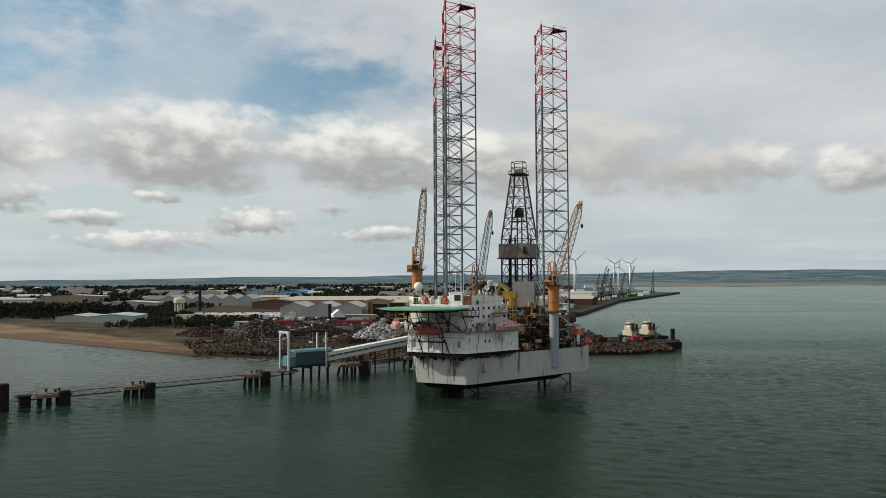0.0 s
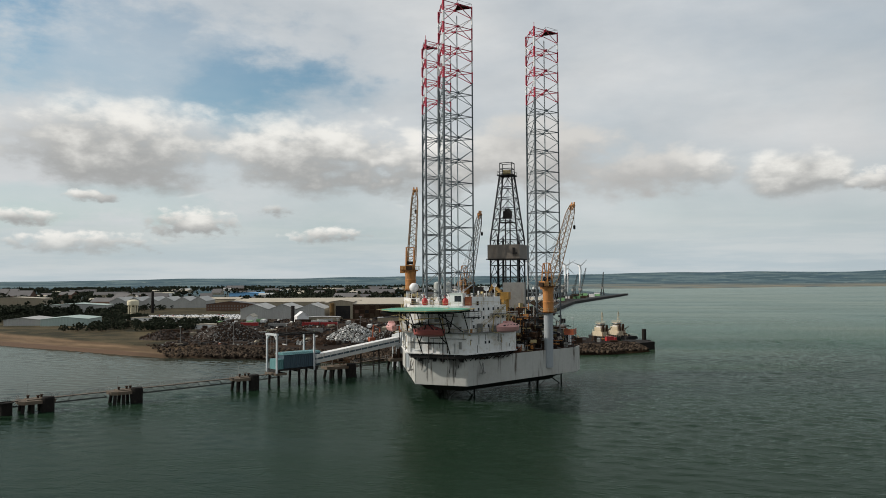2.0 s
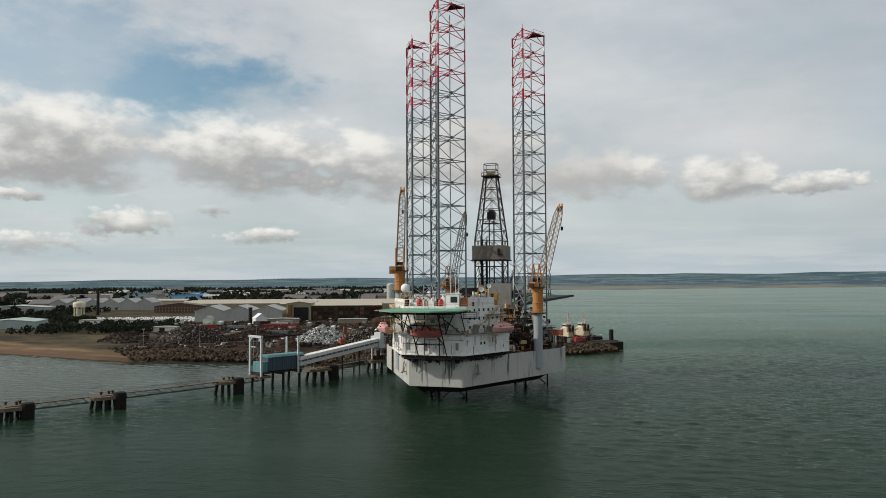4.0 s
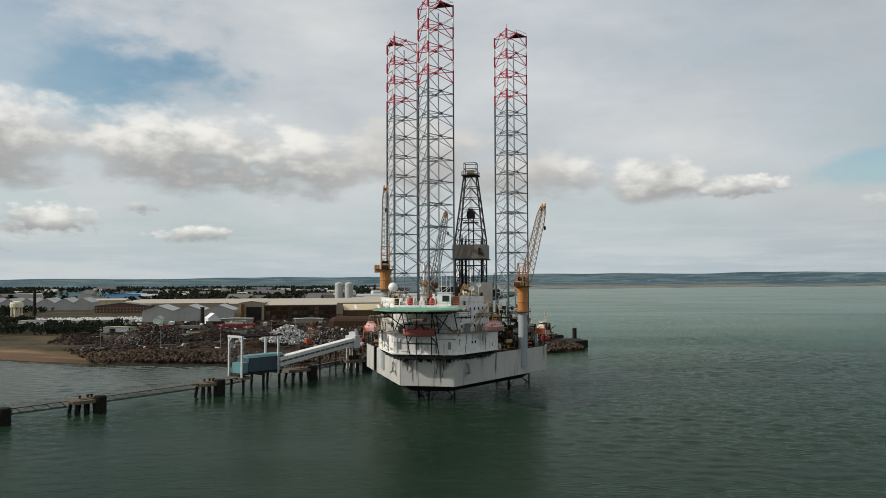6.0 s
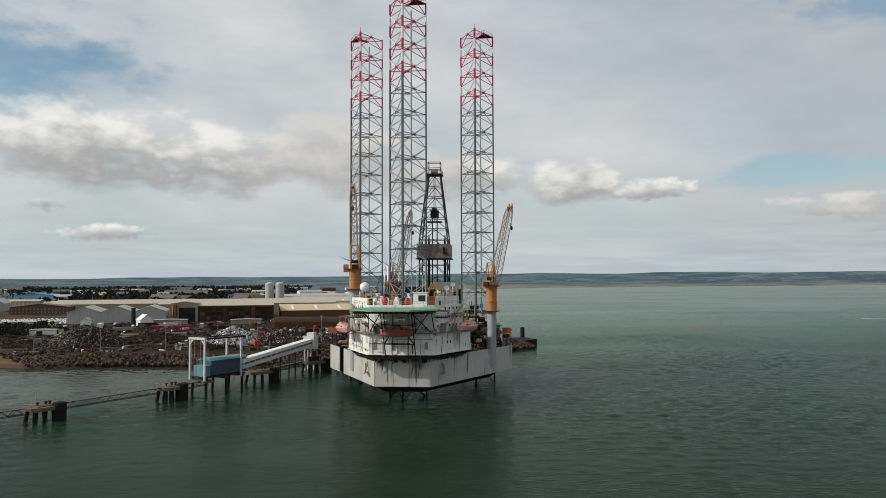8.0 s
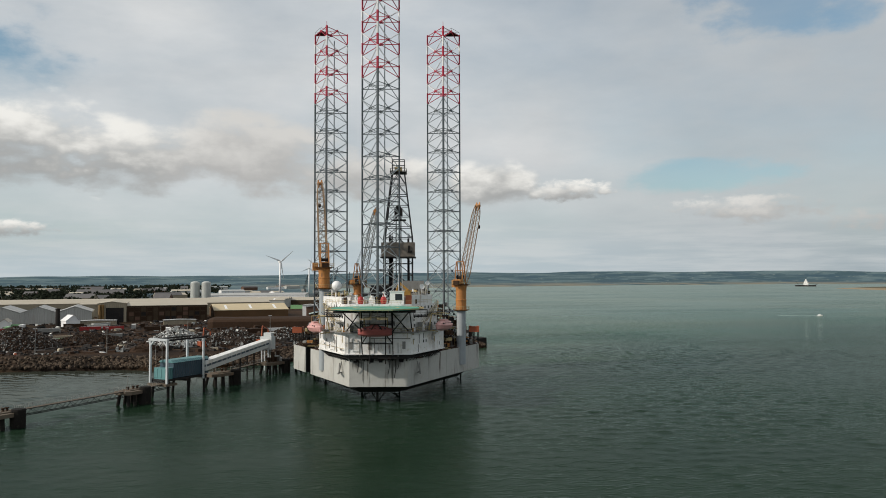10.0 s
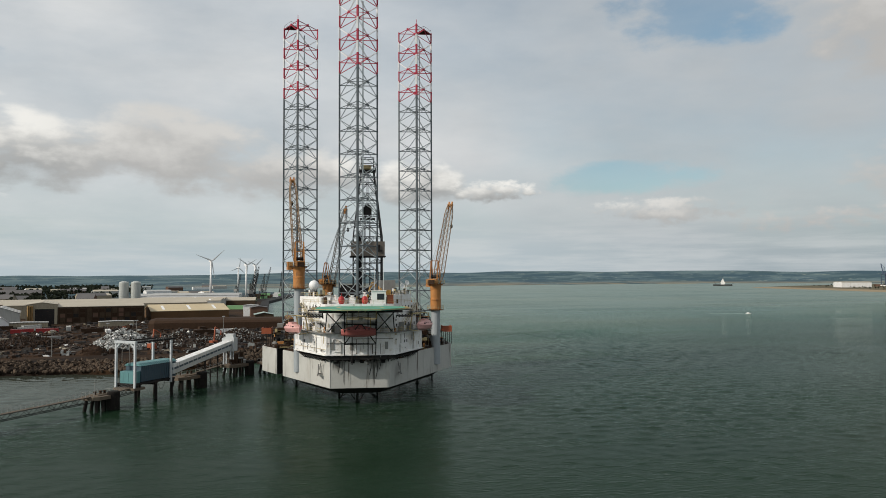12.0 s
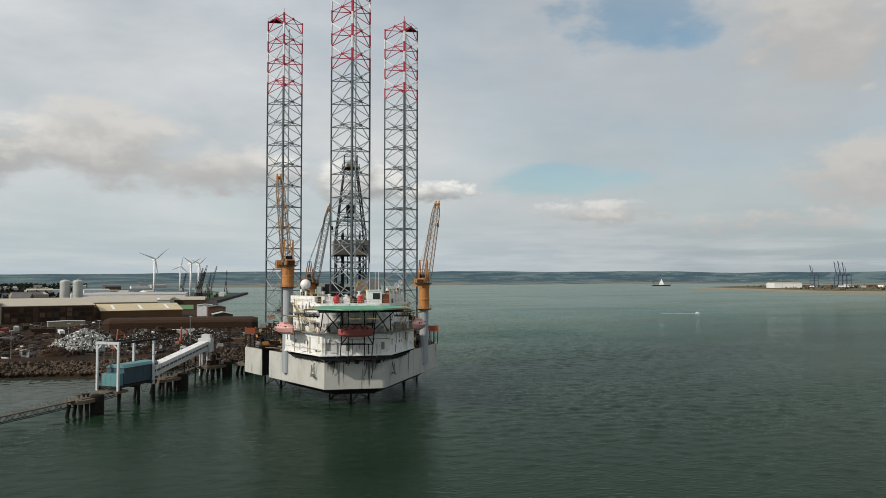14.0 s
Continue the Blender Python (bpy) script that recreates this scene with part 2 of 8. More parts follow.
pink = mat("faded_lifeboat_paint", (0.56, 0.30, 0.28), 0.45, vary=0.15, scale=0.6, streak=0.3)
lifeboat_red = mat("lifeboat_red", (0.34, 0.10, 0.09), 0.45, vary=0.15, scale=0.6)
signal_red = mat("signal_red", (0.36, 0.025, 0.025), 0.45, vary=0.12)
glass = mat("dark_window_glass", (0.02, 0.025, 0.03), 0.08, vary=0.05, bump=0, spec=0.6)
rail_yellow = mat("rail_yellow", (0.40, 0.32, 0.16), 0.5, vary=0.2)
column_grey = mat("column_grey", (0.30, 0.33, 0.35), 0.45, vary=0.1, scale=0.2, streak=0.35)
teal = mat("teal_cladding", (0.085, 0.21, 0.22), 0.5, vary=0.12, scale=0.3, ribs=0.8, patch=0.2, patch_colour=(0.08, 0.2, 0.2))
# dark copy of the teal with the long wall's shade in its colour
teal_dark = mat("blue_cladding", (0.035, 0.065, 0.09), 0.55, vary=0.15, scale=0.3, ribs=0.8, patch=0.3, patch_colour=(0.05, 0.08, 0.1))
gallery_grey = mat("gallery_cladding", (0.52, 0.54, 0.54), 0.5, vary=0.1, scale=0.4, streak=0.3)
gantry_grey = mat("gantry_paint", (0.46, 0.49, 0.51), 0.5, vary=0.12, streak=0.5)
concrete = mat("weathered_concrete", (0.125, 0.100, 0.076), 0.9, spec=0.2, vary=0.25, scale=0.4, streak=0.5, patch=0.4, patch_colour=(0.10, 0.085, 0.07))
pile_wood = mat("tarred_pile", (0.014, 0.012, 0.011), 0.9, spec=0.15, vary=0.3, scale=0.8, patch=0.4, patch_colour=(0.06, 0.065, 0.04))
rock = mat("revetment_rock", (0.050, 0.037, 0.027), 0.9, spec=0.1, vary=0.35, scale=0.5, island=1.5, bump=0.5)
scrap_dark = mat("scrap_dark", (0.026, 0.017, 0.012), 0.8, 0.1, vary=0.4, scale=0.5, island=1.0, patch=0.4, patch_colour=(0.10, 0.05, 0.03))
scrap_light = mat("scrap_light", (0.30, 0.31, 0.30), 0.45, 0.3, vary=0.5, scale=0.6, patch=0.4, patch_colour=(0.08, 0.07, 0.06))
brick = mat("brown_brick", (0.12, 0.07, 0.05), 0.85, spec=0.2, vary=0.25, scale=0.12, patch=0.3)
shed_brown = mat("brown_cladding", (0.066, 0.046, 0.030), 0.85, spec=0.1, vary=0.3, scale=0.1, ribs=1.0, patch=0.5, patch_colour=(0.085, 0.062, 0.042))
shed_grey = mat("grey_cladding", (0.38, 0.38, 0.36), 0.6, vary=0.15, scale=0.08, ribs=1.5, streak=0.3)
shed_cream = mat("cream_cladding", (0.29, 0.25, 0.18), 0.6, vary=0.15, scale=0.08, ribs=1.5, streak=0.4)
shed_blue = mat("blue_roof_cladding", (0.12, 0.30, 0.52), 0.5, vary=0.12, scale=0.08)
roof_light = mat("pale_sheet_roof", (0.40, 0.355, 0.28), 0.6, vary=0.18, scale=0.05, ribs=2.0, patch=0.3, patch_colour=(0.35, 0.31, 0.26))
roof_grey = mat("grey_sheet_roof", (0.36, 0.36, 0.35), 0.6, vary=0.2, scale=0.05, ribs=2.0, patch=0.3, patch_colour=(0.2, 0.19, 0.17))
roof_dark = mat("slate_roof", (0.11, 0.105, 0.105), 0.7, vary=0.25, scale=0.1)
roof_green = mat("green_tinted_roof", (0.34, 0.42, 0.39), 0.55, vary=0.12, scale=0.05, ribs=2.0)
soot_brick = mat("sooty_brick", (0.022, 0.019, 0.018), 0.9, vary=0.3, spec=0.2)
cream_tower = mat("cream_render", (0.62, 0.57, 0.42), 0.7, vary=0.12, scale=0.2, streak=0.4)
silo_metal = mat("silo_metal", (0.42, 0.44, 0.42), 0.45, 0.2, vary=0.12, scale=0.1, streak=0.5, streak_colour=(0.3, 0.27, 0.23))
turbine_white = mat("turbine_white", (0.80, 0.80, 0.80), 0.4, vary=0.04)
car_white = mat("car_white", (0.72, 0.73, 0.74), 0.25, vary=0.05)
car_grey = mat("car_grey", (0.22, 0.23, 0.25), 0.25, 0.4, vary=0.05)
car_red = mat("car_red", (0.26, 0.022, 0.022), 0.3, vary=0.05)
tyre_black = mat("tyre_black", (0.02, 0.02, 0.02), 0.8, vary=0.1)
leaf_dark = mat("dark_foliage", (0.017, 0.022, 0.013), 0.9, spec=0.1, vary=0.5, scale=0.15, each=0.2, bump=0.6, bump_scale=1.0)
bark = mat("bark", (0.10, 0.075, 0.055), 0.9, vary=0.3)
tug_cream = mat("tug_cream", (0.50, 0.42, 0.30), 0.6, vary=0.3, patch=0.5, streak=0.6)
roof_cream = mat("cream_sheet_roof", (0.50, 0.41, 0.26), 0.6, vary=0.2, scale=0.06, ribs=2.0, patch=0.3, patch_colour=(0.42, 0.36, 0.26))
ochre_brick = mat("ochre_brick", (0.12, 0.068, 0.034), 0.85, spec=0.2, vary=0.25, scale=0.12, patch=0.3)
crane_blue = mat("crane_blue", (0.055, 0.075, 0.12), 0.5, vary=0.1)
ochre = mat("ochre_lining", (0.24, 0.145, 0.055), 0.8, vary=0.3, scale=0.1, ribs=2.0, streak=0.5)
green_paint = mat("pale_green_paint", (0.22, 0.42, 0.20), 0.55, vary=0.15)


def ground_mat():
    """Yard, grass and hedgerow tones over the land, distance haze painted into the far fields; sand where it slopes to
    the water.
    """
    ma = bpy.data.materials.new("coastal_land")
    ma.use_nodes = True
    N = Nodes(ma.node_tree)
    pos = N.n("ShaderNodeNewGeometry").outputs["Position"]
    xyz = N.n("ShaderNodeSeparateXYZ")
    N.put(xyz.inputs[0], pos)
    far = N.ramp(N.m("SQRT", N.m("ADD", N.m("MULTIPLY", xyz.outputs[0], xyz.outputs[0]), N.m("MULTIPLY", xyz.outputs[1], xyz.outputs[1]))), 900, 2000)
    yard = N.mix(N.ramp(N.noise(pos, 0.02, 8, 0.65), 0.35, 0.65), (0.010, 0.0062, 0.0042), (0.042, 0.022, 0.010))
    yard = N.mix(N.ramp(N.noise(pos, 0.25, 6, 0.7), 0.55, 0.75), yard, (0.012, 0.011, 0.010))
    yard = N.mix(N.ramp(N.noise(N.scaled(pos, (0.010, 0.032, 0.0)), 1.0, 6, 0.6), 0.57, 0.66), yard, (0.105, 0.064, 0.035))     # bare dirt tracks
    vor = N.n("ShaderNodeTexVoronoi")
    N.put(vor.inputs["Vector"], N.scaled(pos, (0.005, 0.012, 0.0)))
    vor.inputs["Scale"].default_value = 1.0
    patch = N.n("ShaderNodeSeparateColor")
    N.put(patch.inputs[0], vor.outputs["Color"])
    away = N.m("SQRT", N.m("ADD", N.m("MULTIPLY", xyz.outputs[0], xyz.outputs[0]), N.m("MULTIPLY", xyz.outputs[1], xyz.outputs[1])))
    round_about = N.n("ShaderNodeCombineXYZ")
    N.put(round_about.inputs[0], N.m("MULTIPLY", N.m("ARCTAN2", xyz.outputs[0], xyz.outputs[1]), 22.0))
    N.put(round_about.inputs[1], N.m("MULTIPLY", away, 0.0045))
    strips = round_about.outputs[0]
    # blue-grey base colours carry the haze of distance
    hazed_field = N.mix(N.ramp(patch.outputs[0], 0.2, 0.75), (0.046, 0.084, 0.100), (0.105, 0.155, 0.168))
    hazed_field = N.mix(N.ramp(N.noise(strips, 0.8, 7, 0.65), 0.46, 0.60), hazed_field, (0.042, 0.080, 0.104))
    hazed_field = N.mix(N.ramp(N.noise(N.scaled(strips, (2.6, 2.2, 1)), 1.0, 6, 0.7), 0.58, 0.66), hazed_field, (0.20, 0.24, 0.22))
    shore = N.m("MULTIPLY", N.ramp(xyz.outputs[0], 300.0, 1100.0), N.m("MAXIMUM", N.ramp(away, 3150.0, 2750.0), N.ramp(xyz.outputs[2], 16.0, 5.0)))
    hazed_field = N.mix(N.m("MULTIPLY", shore, N.ramp(N.noise(N.scaled(strips, (0.5, 3.0, 1)), 1.0, 4, 0.6), 0.35, 0.6)), hazed_field, (0.20, 0.185, 0.14))
    col = N.mix(far, yard, hazed_field)
    west = N.ramp(N.m("ADD", xyz.outputs[0], N.m("MULTIPLY", N.noise(pos, 0.03, 4), 60.0)), -62.0, -112.0)
    grass = N.mix(N.ramp(N.noise(pos, 0.05, 6, 0.65), 0.4, 0.65), (0.026, 0.024, 0.012), (0.085, 0.066, 0.035))
    col = N.mix(N.m("MULTIPLY", west, N.m("SUBTRACT", 1.0, far)), col, grass)
    slope = N.m("MULTIPLY", west, N.ramp(xyz.outputs[2], 4.58, 4.0))
    sand = N.mix(N.ramp(N.noise(N.scaled(pos, (0.02, 0.02, 0.9)), 1.0, 6, 0.6), 0.4, 0.66), (0.10, 0.066, 0.038), (0.20, 0.135, 0.080))
    sand = N.mix(N.ramp(xyz.outputs[2], 3.1, 2.6), sand, (0.10, 0.065, 0.045))
    col = N.mix(slope, col, sand)
    b = N.n("ShaderNodeBsdfPrincipled")
    N.put(b.inputs["Base Color"], col)
    b.inputs["Roughness"].default_value = 0.9
    b.inputs["Specular IOR Level"].default_value = 0.1
    bp = N.n("ShaderNodeBump")
    bp.inputs["Strength"].default_value, bp.inputs["Distance"].default_value = 0.5, 0.6
    N.put(bp.inputs["Height"], N.noise(pos, 0.3, 6, 0.65))
    N.put(b.inputs["Normal"], bp.outputs[0])
    N.put(N.n("ShaderNodeOutputMaterial").inputs[0], b.outputs[0])
    return ma


def water_mat():
    """Silty green estuary water, wind ripples over a low chop, with smoother and rougher lanes."""
    ma = bpy.data.materials.new("estuary_water")
    ma.use_nodes = True
    N = Nodes(ma.node_tree)
    pos = N.n("ShaderNodeNewGeometry").outputs["Position"]
    turn = N.n("ShaderNodeVectorRotate")
    turn.rotation_type = "Z_AXIS"
    N.put(turn.inputs["Vector"], pos)
    turn.inputs["Angle"].default_value = radians(20)
    q = turn.outputs[0]
    lanes = N.noise(N.scaled(q, (0.004, 0.015, 0)), 1.0, 6, 0.62)
    col = N.mix(N.ramp(lanes, 0.35, 0.68), (0.0090, 0.0208, 0.0112), (0.0132, 0.0280, 0.0168))
    axes = N.n("ShaderNodeSeparateXYZ")
    N.put(axes.inputs[0], pos)
    # calm, muddier water in the lee of the jetty
    lee = N.m("ADD", axes.outputs[1], N.m("MULTIPLY", axes.outputs[0], -0.66))
    lee = N.m("MULTIPLY", N.ramp(N.m("ADD", lee, N.m("MULTIPLY", lanes, 40.0)), 318.0, 350.0), N.ramp(axes.outputs[0], 0.0, -30.0))
    col = N.mix(lee, col, (0.030, 0.034, 0.026))
    plume = N.m("ADD", axes.outputs[1], N.m("MULTIPLY", N.m("SUBTRACT", N.noise(N.scaled(q, (0.006, 0.012, 0)), 1.0, 6, 0.65), 0.5), 420.0))
    silt = N.mix(N.ramp(N.noise(N.scaled(q, (0.0022, 0.005, 0)), 1.0, 5, 0.6), 0.4, 0.62), (0.020, 0.058, 0.038), (0.046, 0.072, 0.042))
    col = N.mix(N.m("MULTIPLY", N.ramp(plume, 240.0, 480.0), N.m("SUBTRACT", 1.0, lee)), col, silt)
    h = N.m("ADD", N.m("MULTIPLY", N.noise(N.scaled(q, (0.16, 0.30, 0)), 1.0, 3, 0.5), 0.36),
            N.m("ADD", N.m("MULTIPLY", N.noise(N.scaled(q, (0.5, 1.05, 0)), 1.0, 4, 0.6), 0.46), N.m("MULTIPLY", N.noise(q, 2.2, 3, 0.6), 0.13)))
    bp = N.n("ShaderNodeBump")
    N.put(bp.inputs["Strength"], N.m("MULTIPLY", N.ramp(lanes, 0.36, 0.64, 0.34, 1.0), N.m("SUBTRACT", 1.0, N.m("MULTIPLY", lee, 0.8))))
    bp.inputs["Distance"].default_value = 0.5
    N.put(bp.inputs["Height"], h)
    murk = N.n("ShaderNodeBsdfDiffuse")
    N.put(murk.inputs["Color"], col)
    sheen = N.n("ShaderNodeBsdfGlossy")
    N.put(sheen.inputs["Color"], (0.91, 1.0, 0.97, 1))
    N.put(sheen.inputs["Roughness"], N.m("ADD", N.ramp(lanes, 0.3, 0.7, 0.04, 0.12), N.ramp(axes.outputs[1], 330.0, 800.0, 0.0, 0.3)))
    N.put(sheen.inputs["Normal"], bp.outputs[0])
    fr = N.n("ShaderNodeFresnel")
    fr.inputs["IOR"].default_value = 1.33
    N.put(fr.inputs["Normal"], bp.outputs[0])
    both = N.n("ShaderNodeMixShader")
    N.put(both.inputs[0], N.m("MULTIPLY", N.m("POWER", fr.outputs[0], 1.3), N.m("ADD", 0.50, N.m("MULTIPLY", lee, 0.12))))
    N.put(both.inputs[1], murk.outputs[0]), N.put(both.inputs[2], sheen.outputs[0])
    N.put(N.n("ShaderNodeOutputMaterial").inputs[0], both.outputs[0])
    return ma


land_mat, sea_mat = ground_mat(), water_mat()


# ---- mesh helpers ----
def box(bm, x0, x1, y0, y1, z0, z1):
    v = [bm.verts.new((x, y, z)) for z in (z0, z1) for x, y in ((x0, y0), (x1, y0), (x1, y1), (x0, y1))]
    for f in ((3, 2, 1, 0), (4, 5, 6, 7), (0, 1, 5, 4), (1, 2, 6, 5), (2, 3, 7, 6), (3, 0, 4, 7)):
        bm.faces.new([v[i] for i in f])


def tube(bm, p, q, r0, r1=None, n=4, caps=True):
    p, q = Vector(p), Vector(q)
    r1 = r0 if r1 is None else r1
    d = (q - p).normalized()
    a = d.cross(Vector((0, 0, 1)) if abs(d.z) < 0.95 else Vector((1, 0, 0))).normalized()
    b = d.cross(a)
    off = math.pi / n
    ring = [[bm.verts.new(c + (a * math.cos(off + i * 2 * math.pi / n) + b * math.sin(off + i * 2 * math.pi / n)) * r) for i in range(n)]
            for c, r in ((p, r0), (q, r1))]
    for i in range(n):
        j = (i + 1) % n
        bm.faces.new((ring[0][i], ring[0][j], ring[1][j], ring[1][i]))
    if caps:
        bm.faces.new(ring[0][::-1]), bm.faces.new(ring[1])


def prism(bm, pts, z0, z1, pts_top=None):
    lo = [bm.verts.new((x, y, z0)) for x, y in pts]
    hi = [bm.verts.new((x, y, z1)) for x, y in (pts_top or pts)]
    n = len(lo)
    for i in range(n):
        j = (i + 1) % n
        bm.faces.new((lo[i], lo[j], hi[j], hi[i]))
    bm.faces.new(lo[::-1]), bm.faces.new(hi)


def lathe(bm, profile, n=16, cx=0.0, cy=0.0):
    rings = [[bm.verts.new((cx + r * math.cos(i * 2 * math.pi / n), cy + r * math.sin(i * 2 * math.pi / n), z)) for i in range(n)] for r, z in profile]
    for a, b in zip(rings, rings[1:]):
        for i in range(n):
            j = (i + 1) % n
            bm.faces.new((a[i], a[j], b[j], b[i]))
    bm.faces.new(rings[0][::-1]), bm.faces.new(rings[-1])


def mesh_of(name, bm, material, smooth=False):
    bmesh.ops.recalc_face_normals(bm, faces=bm.faces[:])
    me = bpy.data.meshes.new(name)
    bm.to_mesh(me)
    bm.free()
    me.materials.append(material)
    if smooth:
        for p in me.polygons:
            p.use_smooth = True
    return me


def part(name, bm, material, parent, label="", smooth=False):
    ob = new(name, mesh_of(name, bm, material, smooth))
    ob.parent = parent
    if label:
        tagged(ob, label)
    return ob


def shared(name, me, parent, m):
    ob = new(name, me)
    ob.parent = parent
    ob.matrix_basis = m
    return ob


def thing(name, m, label, category, group="", kind=""):
    ob = new(name)
    ob.matrix_world = m
    return tagged(ob, label, category, group, kind)


def solid(name, bm, material, m, label, category, group="", kind="", smooth=False):
    ob = new(name, mesh_of(name, bm, material, smooth))
    ob.matrix_world = m
    return tagged(ob, label, category, group, kind)


def B():
    return bmesh.new()


HERE = Matrix.Identity(4)
RIG = pose(2.2, 225.8, 0, 0, 0, -24.5)      # nose of the hull; +y runs aft


def rig(v, u, z=0.0, rz=0.0):
    return RIG @ pose(v, u, z, 0, 0, rz)


# ---- sea and land ----
SEA = 1.3
def water_sheet():
    """One sheet to the horizon; a wind chop is modelled where the camera passes, and dies out with distance."""
    def spread(a, b, step):
        mid = list(np.arange(a, b, step))
        out, d, x = [], step, b
        while x < 4950:
            out.append(x)
            d *= 1.085
            x += d
        left, d, x = [], step, a
        while x > -4950:
            d *= 1.085
            x -= d
            left.append(x)
        return np.array(left[::-1] + mid + out + [4950.0])
    xs, ys = spread(-175.0, 250.0, 0.95), spread(84.0, 420.0, 0.95)
    X, Y = np.meshgrid(xs, ys)
    Z = np.zeros_like(X)
    rng = np.random.RandomState(7)
    for k in range(46):
        lam = 1.9 * (3.6 ** rng.rand())
        th = radians(62) + rng.randn() * 0.55
        Z += 0.0036 * lam ** 0.9 * np.sin((X * math.cos(th) + Y * math.sin(th)) * 2 * math.pi / lam + rng.rand() * 6.283)
    gust = 0.75 + 0.45 * np.sin(X * 0.021 + Y * 0.013 + 1.0) * np.sin(Y * 0.031 - X * 0.008)
    fade = np.clip((X + 260) / 85, 0, 1) * np.clip((330 - X) / 80, 0, 1) * np.clip((500 - Y) / 80, 0, 1) * np.clip((Y - 20) / 64, 0, 1)
    Z *= gust * fade
    nx, ny = len(xs), len(ys)
    me = bpy.data.meshes.new("water")
    co = np.stack([X, Y, Z + SEA], axis=-1).reshape(-1, 3).astype(np.float32)
    a = (np.arange(ny - 1)[:, None] * nx + np.arange(nx - 1)[None, :]).reshape(-1)
    quads = np.stack([a, a + 1, a + nx + 1, a + nx], axis=-1).astype(np.int32)
    me.vertices.add(len(co))
    me.vertices.foreach_set("co", co.reshape(-1))
    me.loops.add(quads.size)
    me.loops.foreach_set("vertex_index", quads.reshape(-1))
    me.polygons.add(len(quads))
    me.polygons.foreach_set("loop_start", np.arange(0, quads.size, 4, dtype=np.int32))
    me.polygons.foreach_set("use_smooth", np.ones(len(quads), dtype=bool))
    me.update(calc_edges=True)
    me.materials.append(sea_mat)
    tagged(new("water", me), "green-grey estuary water with wind ripples", "water", kind="structure")


water_sheet()

# shoreline, outer line at the water and inner line at the top of the bank
SHORE = [(-2600, 900), (-900, 760), (-480, 610), (-274, 466), (-174, 397), (-115, 357), (-89, 352), (-59, 341), (-40, 328), (-2, 335), (27, 350), (56, 346), (94, 350), (115, 361), (113, 375), (95, 432), (84, 500), (100, 600), (128, 690), (250, 1050), (420, 1400), (490, 1545), (470, 1580), (520, 2000), (640, 2500), (700, 2760)]
BANK = [(-2600, 1100), (-930, 930), (-560, 770), (-351, 598), (-231, 482), (-135, 394), (-94, 378), (-62, 364), (-40, 350), (-3, 356), (29, 372), (58, 366), (96, 368), (112, 374), (111, 381), (90, 428), (78, 500), (95, 601), (122, 692), (244, 1052), (414, 1402), (482, 1546), (464, 1577), (510, 2000), (625, 2500), (680, 2770)]
bm = B()
outer = [bm.verts.new((x, y, -2.0)) for x, y in SHORE]
foot = [bm.verts.new((x + 0.2 * (bx - x), y + 0.2 * (by - y), 2.75)) for (x, y), (bx, by) in zip(SHORE, BANK)]
inner = [bm.verts.new((x, y, 4.6)) for x, y in BANK]
for a, b in ((outer, foot), (foot, inner)):
    for i in range(len(SHORE) - 1):
        bm.faces.new((a[i], a[i + 1], b[i + 1], b[i]))
top = bm.faces.new(inner + [bm.verts.new((-2600, 2770, 4.6))])
bmesh.ops.triangulate(bm, faces=[top])
solid("ground", bm, land_mat, HERE, "flat brown port land with yards and a sandy shore", "ground", kind="structure")


def far_land(name, a0, a1, near, label, rise):
    """Fields and low hills in rings out to the horizon; degrees clockwise from +y."""
    bm = B()
    na, nr = 150, 26
    rows = []
    for i in range(na + 1):
        a = radians(a0 + (a1 - a0) * i / na)
        n0 = near(math.degrees(a))
        row = []
        for k in range(nr + 1):
            f = k / nr
            r = n0 + (4900 - n0) * f
            x, y = r * math.sin(a), r * math.cos(a)
            h = 4.0 + rise(math.degrees(a)) * max(0.0, (r - max(3000, n0)) / (4900 - max(3000, n0))) ** 1.3
            h *= 0.9 + 0.22 * noise.noise((x / 900, y / 900, 3.1)) + 0.10 * noise.noise((x / 260, y / 260, 1.7))
            row.append(bm.verts.new((x, y, -1.0 if k == 0 else h)))
        rows.append(row)
    for p, q in zip(rows, rows[1:]):
        for k in range(nr):
            bm.faces.new((p[k], q[k], q[k + 1], p[k + 1]))
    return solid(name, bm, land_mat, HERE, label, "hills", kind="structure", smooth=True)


far_land("backdrop", -75, 62, lambda a: 2600 + 1500 * min(1, max(0, (a - 22) / 30)), "far fields and low wooded hills, distance haze painted in blue", lambda a: 32 + 42 * min(1, max(0, (a + 25) / 45)))
far_land("backdrop_2", 62, 130, lambda a: 4100, "far shore hills with distance haze painted in", lambda a: 74)


# ---- the jack-up rig ----
HULL_LO, HULL_HI = 6.0, 14.2


def side(u):
    """Half breadth of the hull at a distance aft of the nose."""
    return 8.3 + min(u, 45.8) * 23.8 / 45.8


